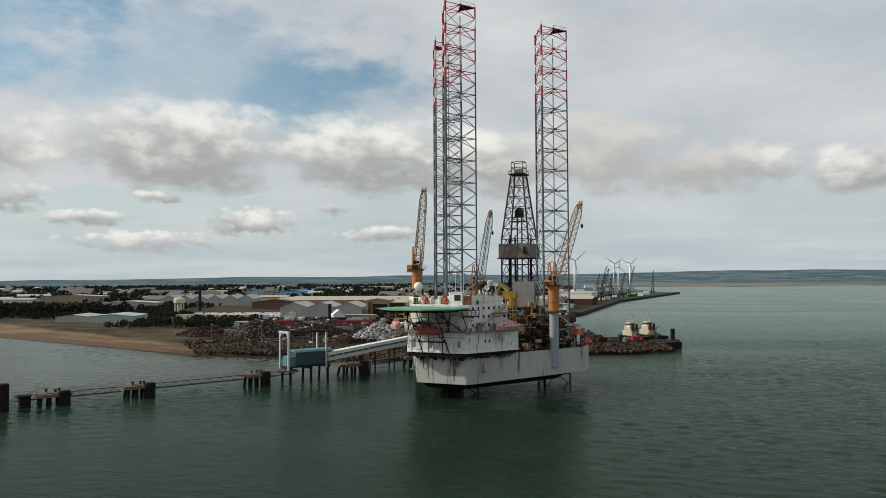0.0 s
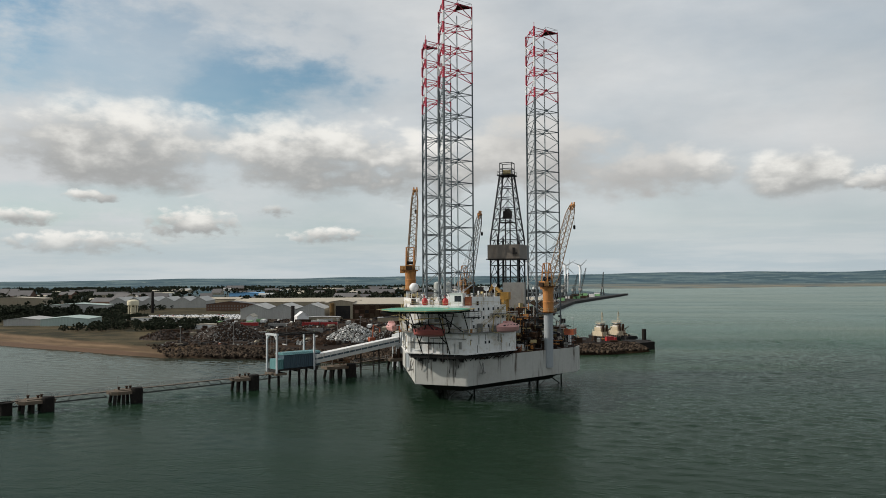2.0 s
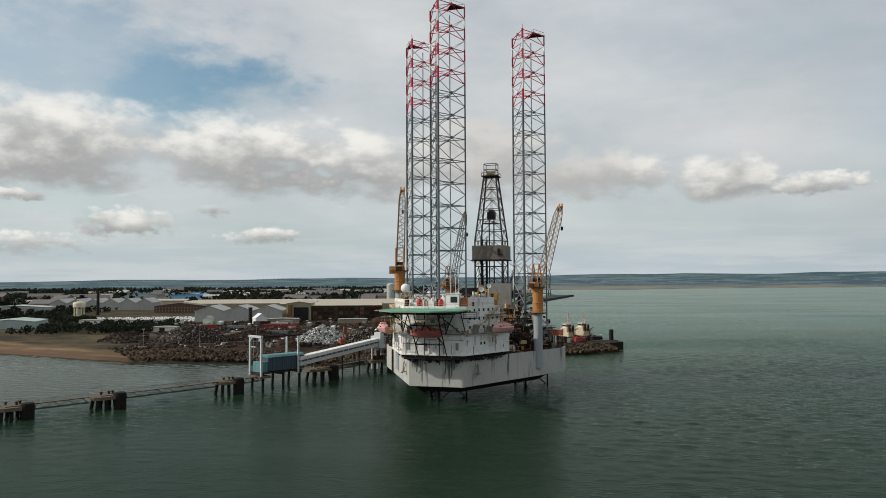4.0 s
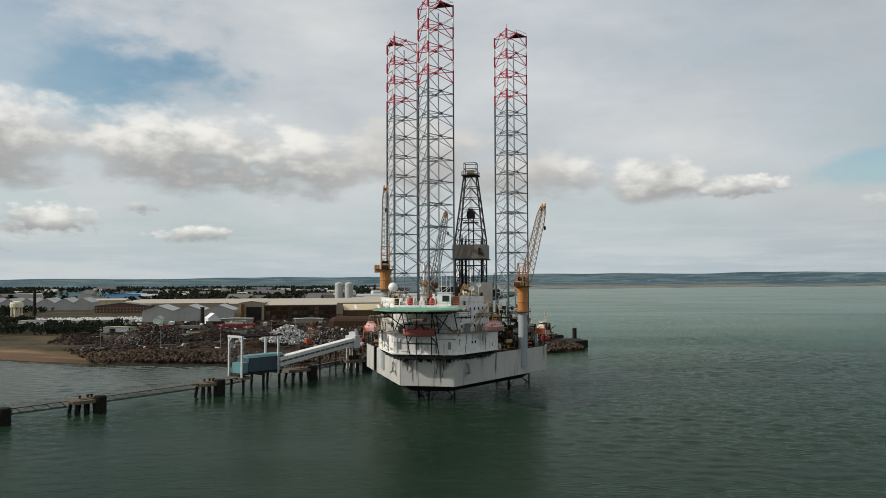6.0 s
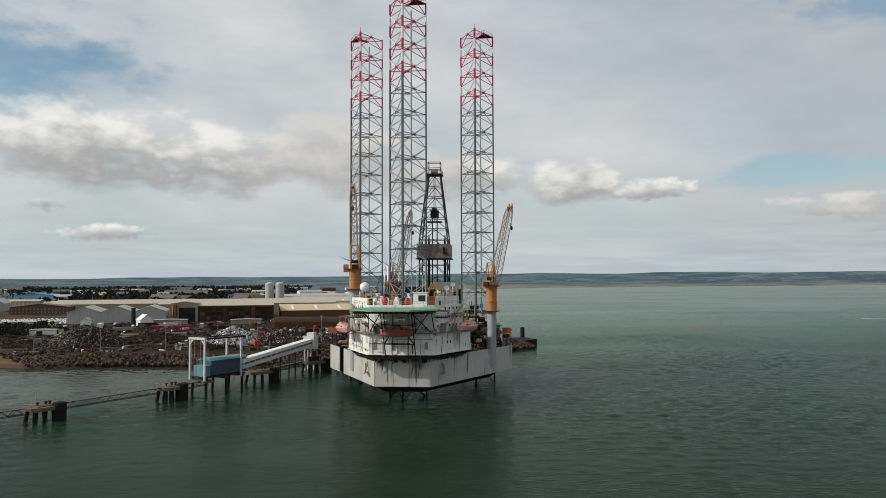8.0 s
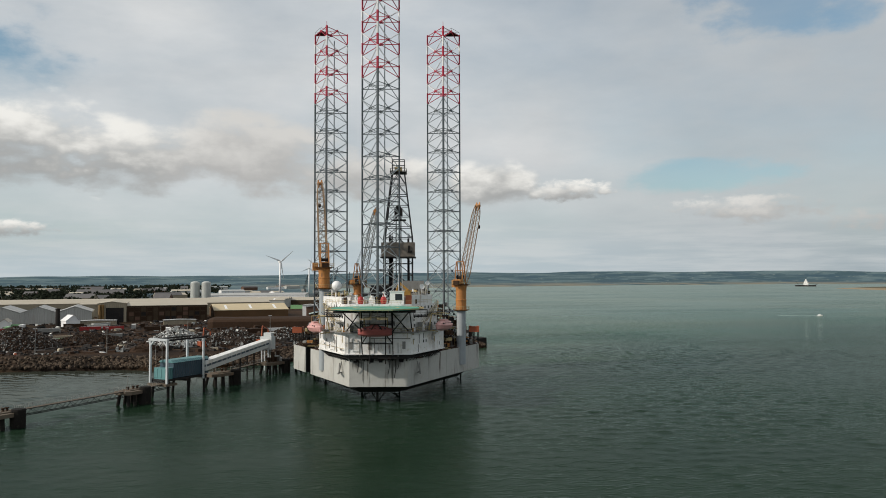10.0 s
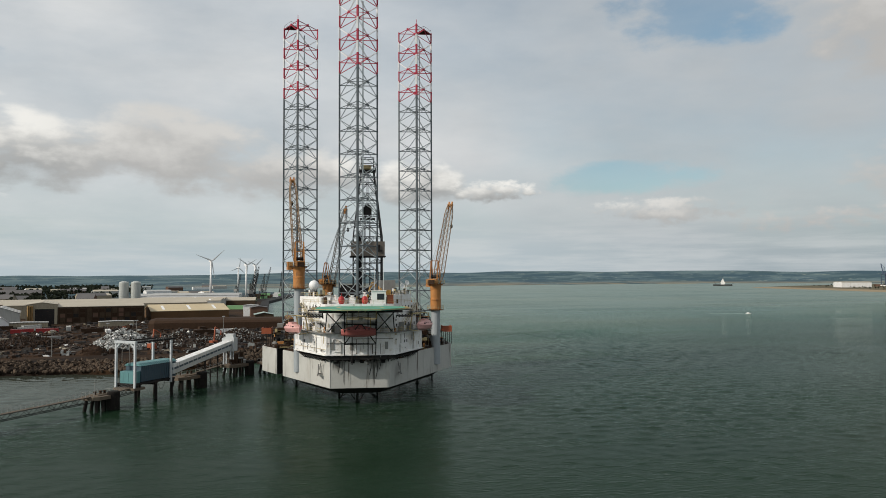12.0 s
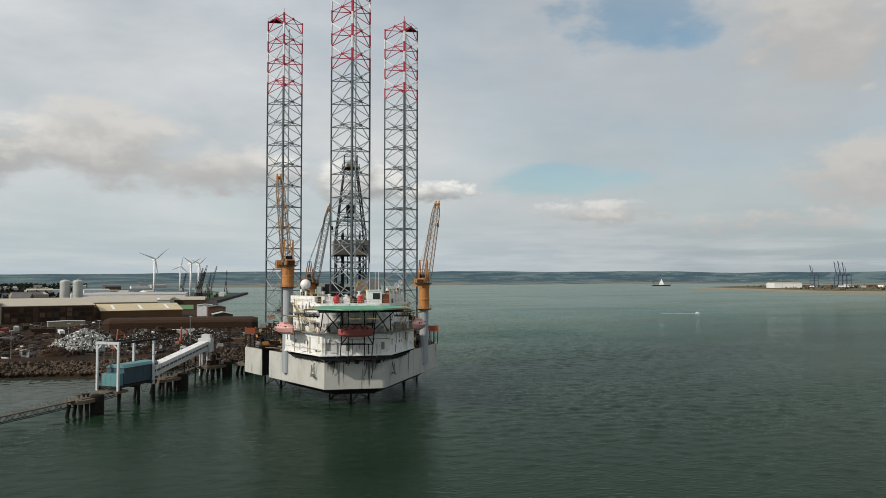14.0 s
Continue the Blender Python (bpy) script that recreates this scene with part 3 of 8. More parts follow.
def hull():
    ob = thing("jackup_hull", RIG, "pale grey rust-streaked hull of a jack-up rig raised above the water", "rig hull")
    bm = B()
    slot = [(-side(u) + d * 0.89, u + d * 0.46) for u, d in ((30.2, 0), (30.2, 7.0), (34.8, 7.0), (34.8, 0))]
    niche = [(-side(u) + d * 0.89, u + d * 0.46) for u, d in ((18.9, 0), (18.9, 3.0), (22.5, 3.0), (22.5, 0))]
    pts = [(-8.3, 0), (8.3, 0), (32.1, 45.8), (32.1, 52), (24, 60), (-24, 60), (-32.1, 52), (-32.1, 45.8)] + slot[::-1]
    prism(bm, pts, HULL_LO, 8.4)
    prism(bm, pts + niche[::-1], 8.4, HULL_HI)
    part("hull_shell", bm, hull_paint, ob)
    for p, q, n in (((-8.3, 0), (8.3, 0), 3), ((8.3, 0), (32.1, 45.8), 4), ((-8.3, 0), (-32.1, 45.8), 4)):
        for i in range(n + 1):
            f = i / n
            x, y = p[0] + (q[0] - p[0]) * f, p[1] + (q[1] - p[1]) * f
            if x < 0 and (29.9 < y < 35.1 or 18.6 < y < 22.8):
                continue
            bm = B()
            dx, dy = (q[0] - p[0]), (q[1] - p[1])
            l = math.hypot(dx, dy)
            ox, oy = dy / l * 0.03, -dx / l * 0.03
            if x < 0 and dx < 0:
                ox, oy = -ox, -oy
            tube(bm, (x + ox, y + oy, HULL_LO + 0.1), (x + ox, y + oy, HULL_HI - 0.1), 0.045, n=4)
            part("seam", bm, hull_paint, ob)
    # black plates that put shade on the walls of the open slot and the pedestal niche
    for u0, u1, deep, z0 in ((30.2, 34.8, 7.0, HULL_LO + 0.05), (18.9, 22.5, 3.0, 8.45)):
        for ua, ub, da, db in ((u0 + 0.02, u0 + 0.1, 0.2, deep), (u1 - 0.1, u1 - 0.02, 0.2, deep), (u0 + 0.1, u1 - 0.1, deep - 0.1, deep - 0.02)):
            bm = B()
            prism(bm, [(-side(u) + d * 0.89, u + d * 0.46) for u, d in ((ua, da), (ub, da), (ub, db), (ua, db))], z0, HULL_HI - 0.05)
            part("slot_plate", bm, dark_steel, ob, "black lining plate painting the recess's shade")
    # black sheet added beneath the hull so the water mirrors a dark underside
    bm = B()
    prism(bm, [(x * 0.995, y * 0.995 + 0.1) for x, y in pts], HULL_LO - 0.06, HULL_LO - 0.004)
    part("bottom_plating", bm, fouled_shade, ob, "black sheet added under the hull to darken its reflection")
    # added black wedge: stops low light through the gap and stands for its shade
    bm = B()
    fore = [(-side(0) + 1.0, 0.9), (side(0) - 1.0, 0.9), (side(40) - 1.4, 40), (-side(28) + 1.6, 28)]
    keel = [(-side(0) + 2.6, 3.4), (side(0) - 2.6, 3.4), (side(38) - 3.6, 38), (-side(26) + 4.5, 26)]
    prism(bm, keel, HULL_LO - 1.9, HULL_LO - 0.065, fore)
    part("bilge_plating", bm, fouled_shade, ob, "black block added to fill the shaded gap under the hull")
    # bulwark rim and rusty deck plating
    bm = B()
    prism(bm, [(x * 0.985, y * 0.985 + 0.5) for x, y in pts + niche[::-1]], HULL_HI + 0.004, HULL_HI + 0.12)
    part("main_deck", bm, rust, ob, "rust-brown steel main deck")
    # anchor racks on the bow shoulders
    for s in (-1, 1):
        for u in (4.5,):
            bm = B()
            v = s * (side(u) + 0.35)
            for k in (-1.2, 1.2):
                tube(bm, (v, u + k, 13.0), (v + s * 0.9, u + k * 0.4, 9.6), 0.14)
                tube(bm, (v, u + k, 9.6), (v + s * 0.9, u + k * 0.4, 9.6), 0.14)
            tube(bm, (v + s * 0.9, u - 1.6, 9.5), (v + s * 0.9, u + 1.6, 9.5), 0.28)
            tube(bm, (v + s * 0.9, u, 9.5), (v + s * 0.7, u, 12.4), 0.2)
            part("anchor_rack", bm, grey_machine, ob, "grey steel anchor rack with an anchor")
    # hoses hanging over the nose
    for v, z in ((-6.2, 10.2), (2.6, 9.6), (4.4, 8.6), (5.4, 11.2)):
        bm = B()
        rings = []
        for k in range(9):
            a = k / 8
            c = (v + 0.5 * math.sin(3 * a), -0.25 - 0.3 * math.sin(3.1 * a), 15.5 + (z - 15.5) * a)
            rings.append([bm.verts.new((c[0] + 0.09 * math.cos(q), c[1] + 0.09 * math.sin(q), c[2])) for q in (0, 1.257, 2.513, 3.77, 5.027)])
        for p, q in zip(rings, rings[1:]):
            for k in range(5):
                bm.faces.new((p[k], p[(k + 1) % 5], q[(k + 1) % 5], q[k]))
        bm.faces.new(rings[0]), bm.faces.new(rings[-1][::-1])
        part("hose", bm, dark_steel, ob, "black hanging hose")
    return ob


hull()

# legs: three-chord lattice, 12 m faces, bays of 7.05 m
SIDE, BAY, TOP = 11.5, 7.05, 124.6
RADIUS = SIDE / math.sqrt(3)
CH = [(RADIUS * math.sin(a), -RADIUS * math.cos(a)) for a in (0, radians(120), radians(240))]
MID = [((CH[i][0] + CH[(i + 1) % 3][0]) / 2, (CH[i][1] + CH[(i + 1) % 3][1]) / 2) for i in range(3)]


def leg_meshes():
    """One mesh for each beam and brace of a bay, painted red and white, grey, or shade-black below the hull."""
    made = {}
    for tone, ring_m, low_m, high_m in (("red", leg_red, leg_red, leg_white), ("grey", leg_grey, leg_light, leg_light), ("foul_shade", fouled_shade, fouled_shade, fouled_shade)):
        beams, low, high = [], [], []
        for i in range(3):
            p, q, m = CH[i], CH[(i + 1) % 3], MID[i]
            bm = B()
            tube(bm, (*p, 0), (*q, 0), 0.135, n=6)
            beams.append(mesh_of("ring_beam", bm, ring_m))
            bm = B()
            tube(bm, (*m, 0), (*MID[(i + 1) % 3], 0), 0.1)
            tube(bm, (m[0], m[1], -0.4), (m[0], m[1], 0.4), 0.3, n=6)
            beams.append(mesh_of("inner_beam", bm, ring_m))
            for e in (p, q):
                for out, s, mm in ((low, -1, low_m), (high, 1, high_m)):
                    bm = B()
                    tube(bm, (*m, 0), (*e, s * BAY / 2), 0.125, n=6)
                    out.append(mesh_of("diagonal_brace", bm, mm))
        made[tone] = (beams, low, high)
    return made


LEGS = leg_meshes()


def chord_mesh(length, material):
    bm = B()
    tube(bm, (0, 0, 0), (0, 0, length), 0.24, n=8)
    box(bm, -0.36, 0.36, -0.08, 0.08, 0, length)
    return mesh_of("chord", bm, material)


C_GREY, C_FOUL_SHADE = chord_mesh(TOP - 3.5 * BAY - 7.0, leg_grey), chord_mesh(19.0, fouled_shade)
C_RED, C_WHITE = chord_mesh(BAY / 2, leg_red), chord_mesh(BAY / 2, leg_white)


def leg(v, u, turn, crown):
    ob = thing("rig_leg", rig(v, u, 0, turn), "tall grey lattice rig leg with a red and white top", "lattice leg", "legs of the rig")
    for i, (x, y) in enumerate(CH):
        a = math.degrees(math.atan2(y, x)) + 90
        shared("chord", C_GREY, ob, pose(x, y, 7.0, 0, 0, a))
        shared("chord_foot", C_FOUL_SHADE, ob, pose(x, y, -12, 0, 0, a))
        for k in range(7):
            shared("chord_band", C_RED if k % 2 == 0 else C_WHITE, ob, pose(x, y, TOP - (k + 1) * BAY / 2, 0, 0, a))
    k = 0
    while TOP - k * BAY > -6:
        z = TOP - k * BAY
        ring, low, high = LEGS["red" if k < 4 else "grey" if z > 7.5 else "foul_shade"]
        for me in ring + low + (high if k else []):
            shared(me.name.split(".")[0], me, ob, pose(0, 0, z - 0.4))
        k += 1
    bm = B()       # raw water pipe inside the leg
    tube(bm, (1.4, 1.2, 7), (1.4, 1.2, TOP - 3), 0.2, n=6)
    part("riser_pipe", bm, leg_light, ob)
    bm = B()       # platform at the crown
    c, m0, m1 = CH[crown], MID[crown], MID[(crown + 2) % 3]
    prism(bm, [c, m0, m1], TOP - 0.3, TOP - 0.1)
    for p, q in ((c, m0), (m0, m1), (m1, c)):
        tube(bm, (*p, TOP + 0.9), (*q, TOP + 0.9), 0.05)
        tube(bm, (*p, TOP), (*p, TOP + 0.9), 0.05)
    part("crown_platform", bm, rust, ob)
    bm = B()
    tube(bm, (*CH[0], TOP), (*CH[0], TOP + 1.5), 0.1)
    part("crown_lamp", bm, leg_red, ob)
    return ob


leg(-0.4, 12.0, -2.1, 1)
leg(-20.1, 46.9, -2.1, 2)
leg(20.1, 46.9, -2.1, 1)


def jack_house(v, u):
    ob = thing("jack_house", rig(v, u), "rust and grey jacking frame round a rig leg", "machinery", "jacking frames")
    for i, (x, y) in enumerate(CH):
        bm = B()
        box(bm, x * 1.08 - 1.3, x * 1.08 + 1.3, y * 1.08 - 1.3, y * 1.08 + 1.3, HULL_HI + 0.12, 21.5)
        for z in (16, 18, 20):
            box(bm, x * 1.08 - 1.5, x * 1.08 + 1.5, y * 1.08 - 1.5, y * 1.08 + 1.5, z, z + 0.3)
        part("jacking_tower", bm, grey_machine if i else rust, ob)
        bm = B()
        q = CH[(i + 1) % 3]
        tube(bm, (x, y, 20.5), (*q, 20.5), 0.5)
        tube(bm, (x, y, 15.5), (*q, 15.5), 0.4)
        part("frame_beam", bm, rust, ob)


jack_house(-20.1, 46.9), jack_house(20.1, 46.9)


# ---- accommodation ----
def shoulder(front, half, back, grow=0.0):
    """Plan of a block whose sides run parallel to the hull's."""
    k = 23.8 / 45.8
    return [(-half - grow, front - grow), (half + grow, front - grow), (half + grow + (back - front) * k, back), (-half - grow - (back - front) * k, back)]


def accommodation():
    ob = thing("accommodation_block", RIG, "white weathered multi-storey quarters block with small square windows", "quarters block")
    bm = B()
    prism(bm, shoulder(-3.6, 9.3, 15.2), 15.9, 21.6)
    part("lower_block", bm, white_paint, ob)
    bm = B()
    prism(bm, shoulder(-3.5, 8.2, 14.0), HULL_HI + 0.125, 15.9)
    part("plinth", bm, dark_steel, ob, "shadowed dark steel plinth")
    bm = B()
    prism(bm, shoulder(-3.6, 9.3, 15.2, 0.9), 21.6, 21.85)
    part("walkway", bm, grey_machine, ob)
    bm = B()
    prism(bm, shoulder(-3.6, 9.3, 15.2, 0.35), 15.55, 15.9)
    part("skirt_beam", bm, white_paint, ob)
    bm = B()
    prism(bm, [(-6.4, -2.2), (6.4, -2.2), (9.6, -1.4), (16.9, 11.6), (-16.9, 11.6), (-9.6, -1.4)], 21.85, 29.7)
    part("upper_block", bm, white_paint, ob)
    bm = B()
    prism(bm, [(-11.2, 3.4), (-8.2, 3.4), (-10.5, 13.2), (-17.6, 13.2)], 29.7, 31.7)
    part("port_penthouse", bm, white_paint, ob)
    bm = B()
    prism(bm, [(9.2, 0.4), (12.0, 4.2), (15.4, 10.6), (9.2, 10.6)], 29.7, 32.2)
    part("starboard_penthouse", bm, white_paint, ob)
    # brackets under the overhang
    k = 23.8 / 45.8
    for s in (-1, 1):
        for i in range(9):
            u = 0.5 + i * 1.75
            v = s * (9.3 + (u + 3.6) * k)
            w = s * (side(u) + 0.1)
            bm = B()
            tube(bm, (v, u, 15.55), (w, u + 0.6, 13.3), 0.16)
            part("bracket", bm, dark_steel, ob)
    for i in range(9):
        bm = B()
        v = -8 + i * 2.0
        tube(bm, (v, -3.6, 15.55), (v, -0.05, 13.4), 0.16)
        part("bracket", bm, dark_steel, ob)
    # windows on the starboard, port and front faces
    w = B()
    box(w, -0.36, 0.36, -0.05, 0.05, -0.42, 0.42)
    wme = mesh_of("window", w, glass)
    fr = B()
    for a in ((-0.46, 0.46, -0.08, 0.02, 0.42, 0.52), (-0.46, 0.46, -0.08, 0.02, -0.52, -0.42), (-0.46, -0.36, -0.08, 0.02, -0.42, 0.42), (0.36, 0.46, -0.08, 0.02, -0.42, 0.42)):
        box(fr, *a)
    fme = mesh_of("window_frame", fr, white_clean)
    yaw = math.degrees(math.atan2(13.0, 7.3))
    for s in (-1, 1):
        for z in (23.6, 26.1, 28.6):
            for i in range(7):
                f = (i + 0.7) / 7.4
                v, u = 9.6 + 7.3 * f, -1.4 + 13.0 * f
                m = pose(s * (v + 0.03), u - 0.02, z, 0, 0, yaw if s > 0 else -yaw)
                win = shared("window", wme, ob, m)
                shared("window_frame", fme, win, HERE)
    for s in (-1, 1):
        for u in (3.2, 4.6, 9.2):
            v = 9.3 + (u + 3.6) * k
            win = shared("window", wme, ob, pose(s * (v + 0.03), u, 18.8, 0, 0, s * 62.5))
            shared("window_frame", fme, win, HERE)
    # stained doors and ducts on the lower front
    for v, z in ((-7.6, 18.2), (7.4, 18.2), (-2.2, 18.0)):
        bm = B()
        box(bm, v - 0.5, v + 0.5, -3.72, -3.6, z - 1.05, z + 1.05)
        part("door", bm, grey_machine, ob, "grey steel weather door")
    # handrails on the walkway and roof
    def rail(pts, z, h=1.1, step=2.2):
        bm = B()
        for p, q in zip(pts, pts[1:]):
            l = math.hypot(q[0] - p[0], q[1] - p[1])
            n = max(1, int(l / step))
            for zz in (h, h * 0.55):
                tube(bm, (*p, z + zz), (*q, z + zz), 0.045)
            for i in range(n + 1):
                x, y = p[0] + (q[0] - p[0]) * i / n, p[1] + (q[1] - p[1]) * i / n
                tube(bm, (x, y, z), (x, y, z + h), 0.045)
        part("handrail", bm, rail_yellow, ob, "pale yellow tubular handrail")
    a = shoulder(-3.6, 9.3, 15.2, 0.8)
    rail([a[3], a[0], a[1], a[2]], 21.85)
    rail([(-16.5, 11.3), (-9.5, -1.1), (-6.4, -2.0), (6.4, -2.0), (9.5, -1.1), (16.5, 11.3)], 29.7)
    rail([(-17.3, 13.0), (-11.1, 3.6), (-8.4, 3.6)], 31.7)
    rail([(9.3, 0.6), (12.0, 4.4), (15.2, 10.4)], 32.2)
    # air trunks on the walls
    for v, u, z0, z1 in ((11.9, 2.0, 21.9, 24.4), (14.8, 7.2, 21.9, 23.6), (-11.9, 2.0, 21.9, 25.0), (-15.0, 7.4, 21.9, 24.0)):
        bm = B()
        box(bm, v - 0.7, v + 0.7, u - 1.6, u - 0.3, z0, z1)
        part("air_trunk", bm, white_paint if v < 0 else grey_machine, ob)


accommodation()


def quarters_detail():
    """Outside platforms, ladders, pipe runs and lockers round the quarters, weather-stained."""
    random.seed(77)
    k = 23.8 / 45.8

    def face(s, f, out):
        """Point along the upper block's flank, f from 0 (forward) to 1, pushed outward."""
        return s * (9.6 + 7.3 * f + out * 0.87), -1.4 + 13.0 * f - out * 0.49

    def lower_face(s, u, out):
        return s * (9.3 + (u + 3.6) * k + out * 0.89), u - out * 0.46
    for s in (-1, 1):
        for z, f0, f1 in ((24.6, 0.02, 0.5), (27.1, 0.1, 0.95)) if s < 0 else ((27.2, 0.55, 1.0),):
            ob = thing("outside_platform", RIG, "narrow railed steel platform along the quarters wall", "platform", "quarters platforms")
            a, b = face(s, f0, 0.1), face(s, f1, 0.1)
            c, d = face(s, f1, 1.5), face(s, f0, 1.5)
            bm = B()
            prism(bm, [a, b, c, d] if s > 0 else [d, c, b, a], z - 0.12, z)
            part("grating", bm, grey_machine, ob)
            for h in (0.55, 1.1):
                bm = B()
                tube(bm, (*d, z + h), (*c, z + h), 0.05)
                part("rail", bm, rail_yellow, ob)
            for i in range(7):
                x, y = d[0] + (c[0] - d[0]) * i / 6, d[1] + (c[1] - d[1]) * i / 6
                bm = B()
                tube(bm, (x, y, z), (x, y, z + 1.1), 0.05)
                part("post", bm, rail_yellow, ob)
                bm = B()
                x2, y2 = a[0] + (b[0] - a[0]) * i / 6, a[1] + (b[1] - a[1]) * i / 6
                tube(bm, (x, y, z - 0.1), (x2, y2, z - 1.3), 0.07)
                part("knee", bm, dark_steel, ob)
        # stairs between the levels
        for f0, z0, z1 in ((0.15, 21.85, 24.6), (0.45, 24.6, 27.1), (0.7, 27.1, 29.7)):
            p, q = face(s, f0, 0.8), face(s, f0 + 0.24, 0.8)
            ob = thing("outside_stair", RIG, "steep steel stair on the quarters wall", "stair", "quarters stairs")
            for out in (0.5, 1.1):
                a, b = face(s, f0, out), face(s, f0 + 0.24, out)
                bm = B()
                tube(bm, (*a, z0), (*b, z1), 0.09)
                part("stringer", bm, rail_yellow, ob)
                bm = B()
                tube(bm, (*a, z0 + 1.0), (*b, z1 + 1.0), 0.05)
                part("stair_rail", bm, rail_yellow, ob)
            for i in range(9):
                f = f0 + 0.24 * (i + 0.5) / 9
                a, b = face(s, f, 0.5), face(s, f, 1.1)
                bm = B()
                zz = z0 + (z1 - z0) * (i + 0.5) / 9
                tube(bm, (*a, zz), (*b, zz), 0.09)
                part("tread", bm, grey_machine, ob)
        # lockers, rafts and reels on the walkway
        for i in range(13):
            u = random.uniform(-3.2, 14.5)
            x, y = lower_face(s, u, -0.9)
            kind = random.random()
            bm = B()
            if kind < 0.4:
                tube(bm, (x, y - 0.6, 22.5), (x, y + 0.6, 22.5), 0.45, n=10)
                solid("liferaft_canister", bm, white_clean, RIG, "white liferaft canister on the quarters walkway", "liferaft", "liferaft canisters")
            else:
                h = random.uniform(0.7, 1.9)
                box(bm, x - 0.45, x + 0.45, y - 0.4, y + 0.4, 21.85, 21.85 + h), box(bm, x - 0.48, x + 0.48, y - 0.43, y + 0.43, 21.85 + h, 21.9 + h)
                solid("deck_locker", bm, random.choice((grey_machine, orange, dark_steel, white_paint, signal_red)), RIG, "small steel locker on the quarters walkway", "locker", "walkway lockers")
        # vertical pipes and drain runs down the flanks
        for i in range(3):
            u = random.uniform(-2.5, 14)
            x, y = lower_face(s, u, 0.12)
            bm = B()
            tube(bm, (x, y, 15.9), (x, y, random.uniform(18, 21.6)), random.uniform(0.05, 0.11), n=6)
            solid("drain_pipe", bm, random.choice((grey_machine, white_paint, white_paint)), RIG, "thin drain pipe down the quarters wall", "pipe", "drain pipes")
        # rubbing strips and cable trays on the lower flank
        for z in (17.2, 20.4):
            a, b = lower_face(s, -3.4, 0.06), lower_face(s, 15.0, 0.06)
            bm = B()
            tube(bm, (*a, z), (*b, z), 0.07)
            solid("cable_tray", bm, rail_yellow if z < 18 and s < 0 else white_paint, RIG, "thin cable tray along the quarters wall", "cable tray", "cable trays")
    # front: trays, pipes and a service platform under the helideck
    for v in (-8.4, -5.2, -1.0, 3.4, 5.7, 7.9):
        bm = B()
        tube(bm, (v, -3.75, random.uniform(14.6, 16.5)), (v, -3.75, random.uniform(18.5, 21.6)), random.uniform(0.06, 0.13), n=6)
        solid("drain_pipe", bm, random.choice((grey_machine, white_paint, rust)), RIG, "rusty pipe down the quarters front", "pipe", "drain pipes")
    for z, v0, v1 in ((18.9, -9.2, 2.6), (20.1, -2, 9.2), (24.4, -6.2, 6.2), (26.6, -6.2, 6.2)):
        bm = B()
        y = -3.7 if z < 22 else -2.4
        tube(bm, (v0, y, z), (v1, y, z), 0.09)
        solid("cable_tray", bm, random.choice((grey_machine, rail_yellow, dark_steel)), RIG, "cable tray across the quarters front", "cable tray", "cable trays")
    for v, z, w in ((-4.2, 24.2, 2.0), (3.8, 24.4, 2.2), (0, 25.8, 1.6), (-7.5, 22.9, 1.0), (7.3, 22.9, 0.9)):
        ob = thing("service_box", rig(v, -2.9), "grey ventilation housing on the quarters front", "vent housing", "front housings")
        bm = B()
        box(bm, -w / 2, w / 2, -0.5, 0.6, z - 1.0, z + 0.9)
        part("housing", bm, random.choice((grey_machine, white_paint)), ob)
        bm = B()
        for i in range(5):
            box(bm, -w / 2 + 0.1, w / 2 - 0.1, -0.56, -0.5, z - 0.8 + i * 0.32, z - 0.65 + i * 0.32)
        part("louvre", bm, dark_steel, ob)
    # dark openings and fairleads high on the bow
    for v in (-6.6, -2.0, 0.6, 6.6):
        bm = B()
        box(bm, v - 0.55, v + 0.55, -0.35, -0.02, 13.0, 13.8), box(bm, v - 0.7, v + 0.7, -0.5, -0.02, 13.8, 13.95)
        solid("fairlead", bm, dark_steel, RIG, "dark steel fairlead box high on the bow", "fairlead", "bow fairleads")


quarters_detail()


def scatter_boxes(name, label, parent, spots, materials, rnd):
    """Many small boxes and pipes, too small to tell apart, as one mesh; spots give centre, half sizes and turn."""
    verts, faces, mats = [], [], []
    for (x, y, z), (a, b, h), t in spots:
        c, d = math.cos(t), math.sin(t)
        b0 = len(verts)
        for zz in (z, z + h):
            for px, py in ((-a, -b), (a, -b), (a, b), (-a, b)):
                verts.append((x + px * c - py * d, y + px * d + py * c, zz))
        m = rnd.randrange(len(materials))
        for f in ((3, 2, 1, 0), (4, 5, 6, 7), (0, 1, 5, 4), (1, 2, 6, 5), (2, 3, 7, 6), (3, 0, 4, 7)):
            faces.append([b0 + i for i in f])
            mats.append(m)
    me = bpy.data.meshes.new(name)
    me.from_pydata(verts, [], faces)
    for m in materials:
        me.materials.append(m)
    me.polygons.foreach_set("material_index", mats)
    ob = new(name, me)
    if parent is None:
        ob.matrix_world = RIG
        return tagged(ob, label, "machinery", kind="stuff")
    ob.parent = parent
    ob["kind"] = "stuff"
    return ob


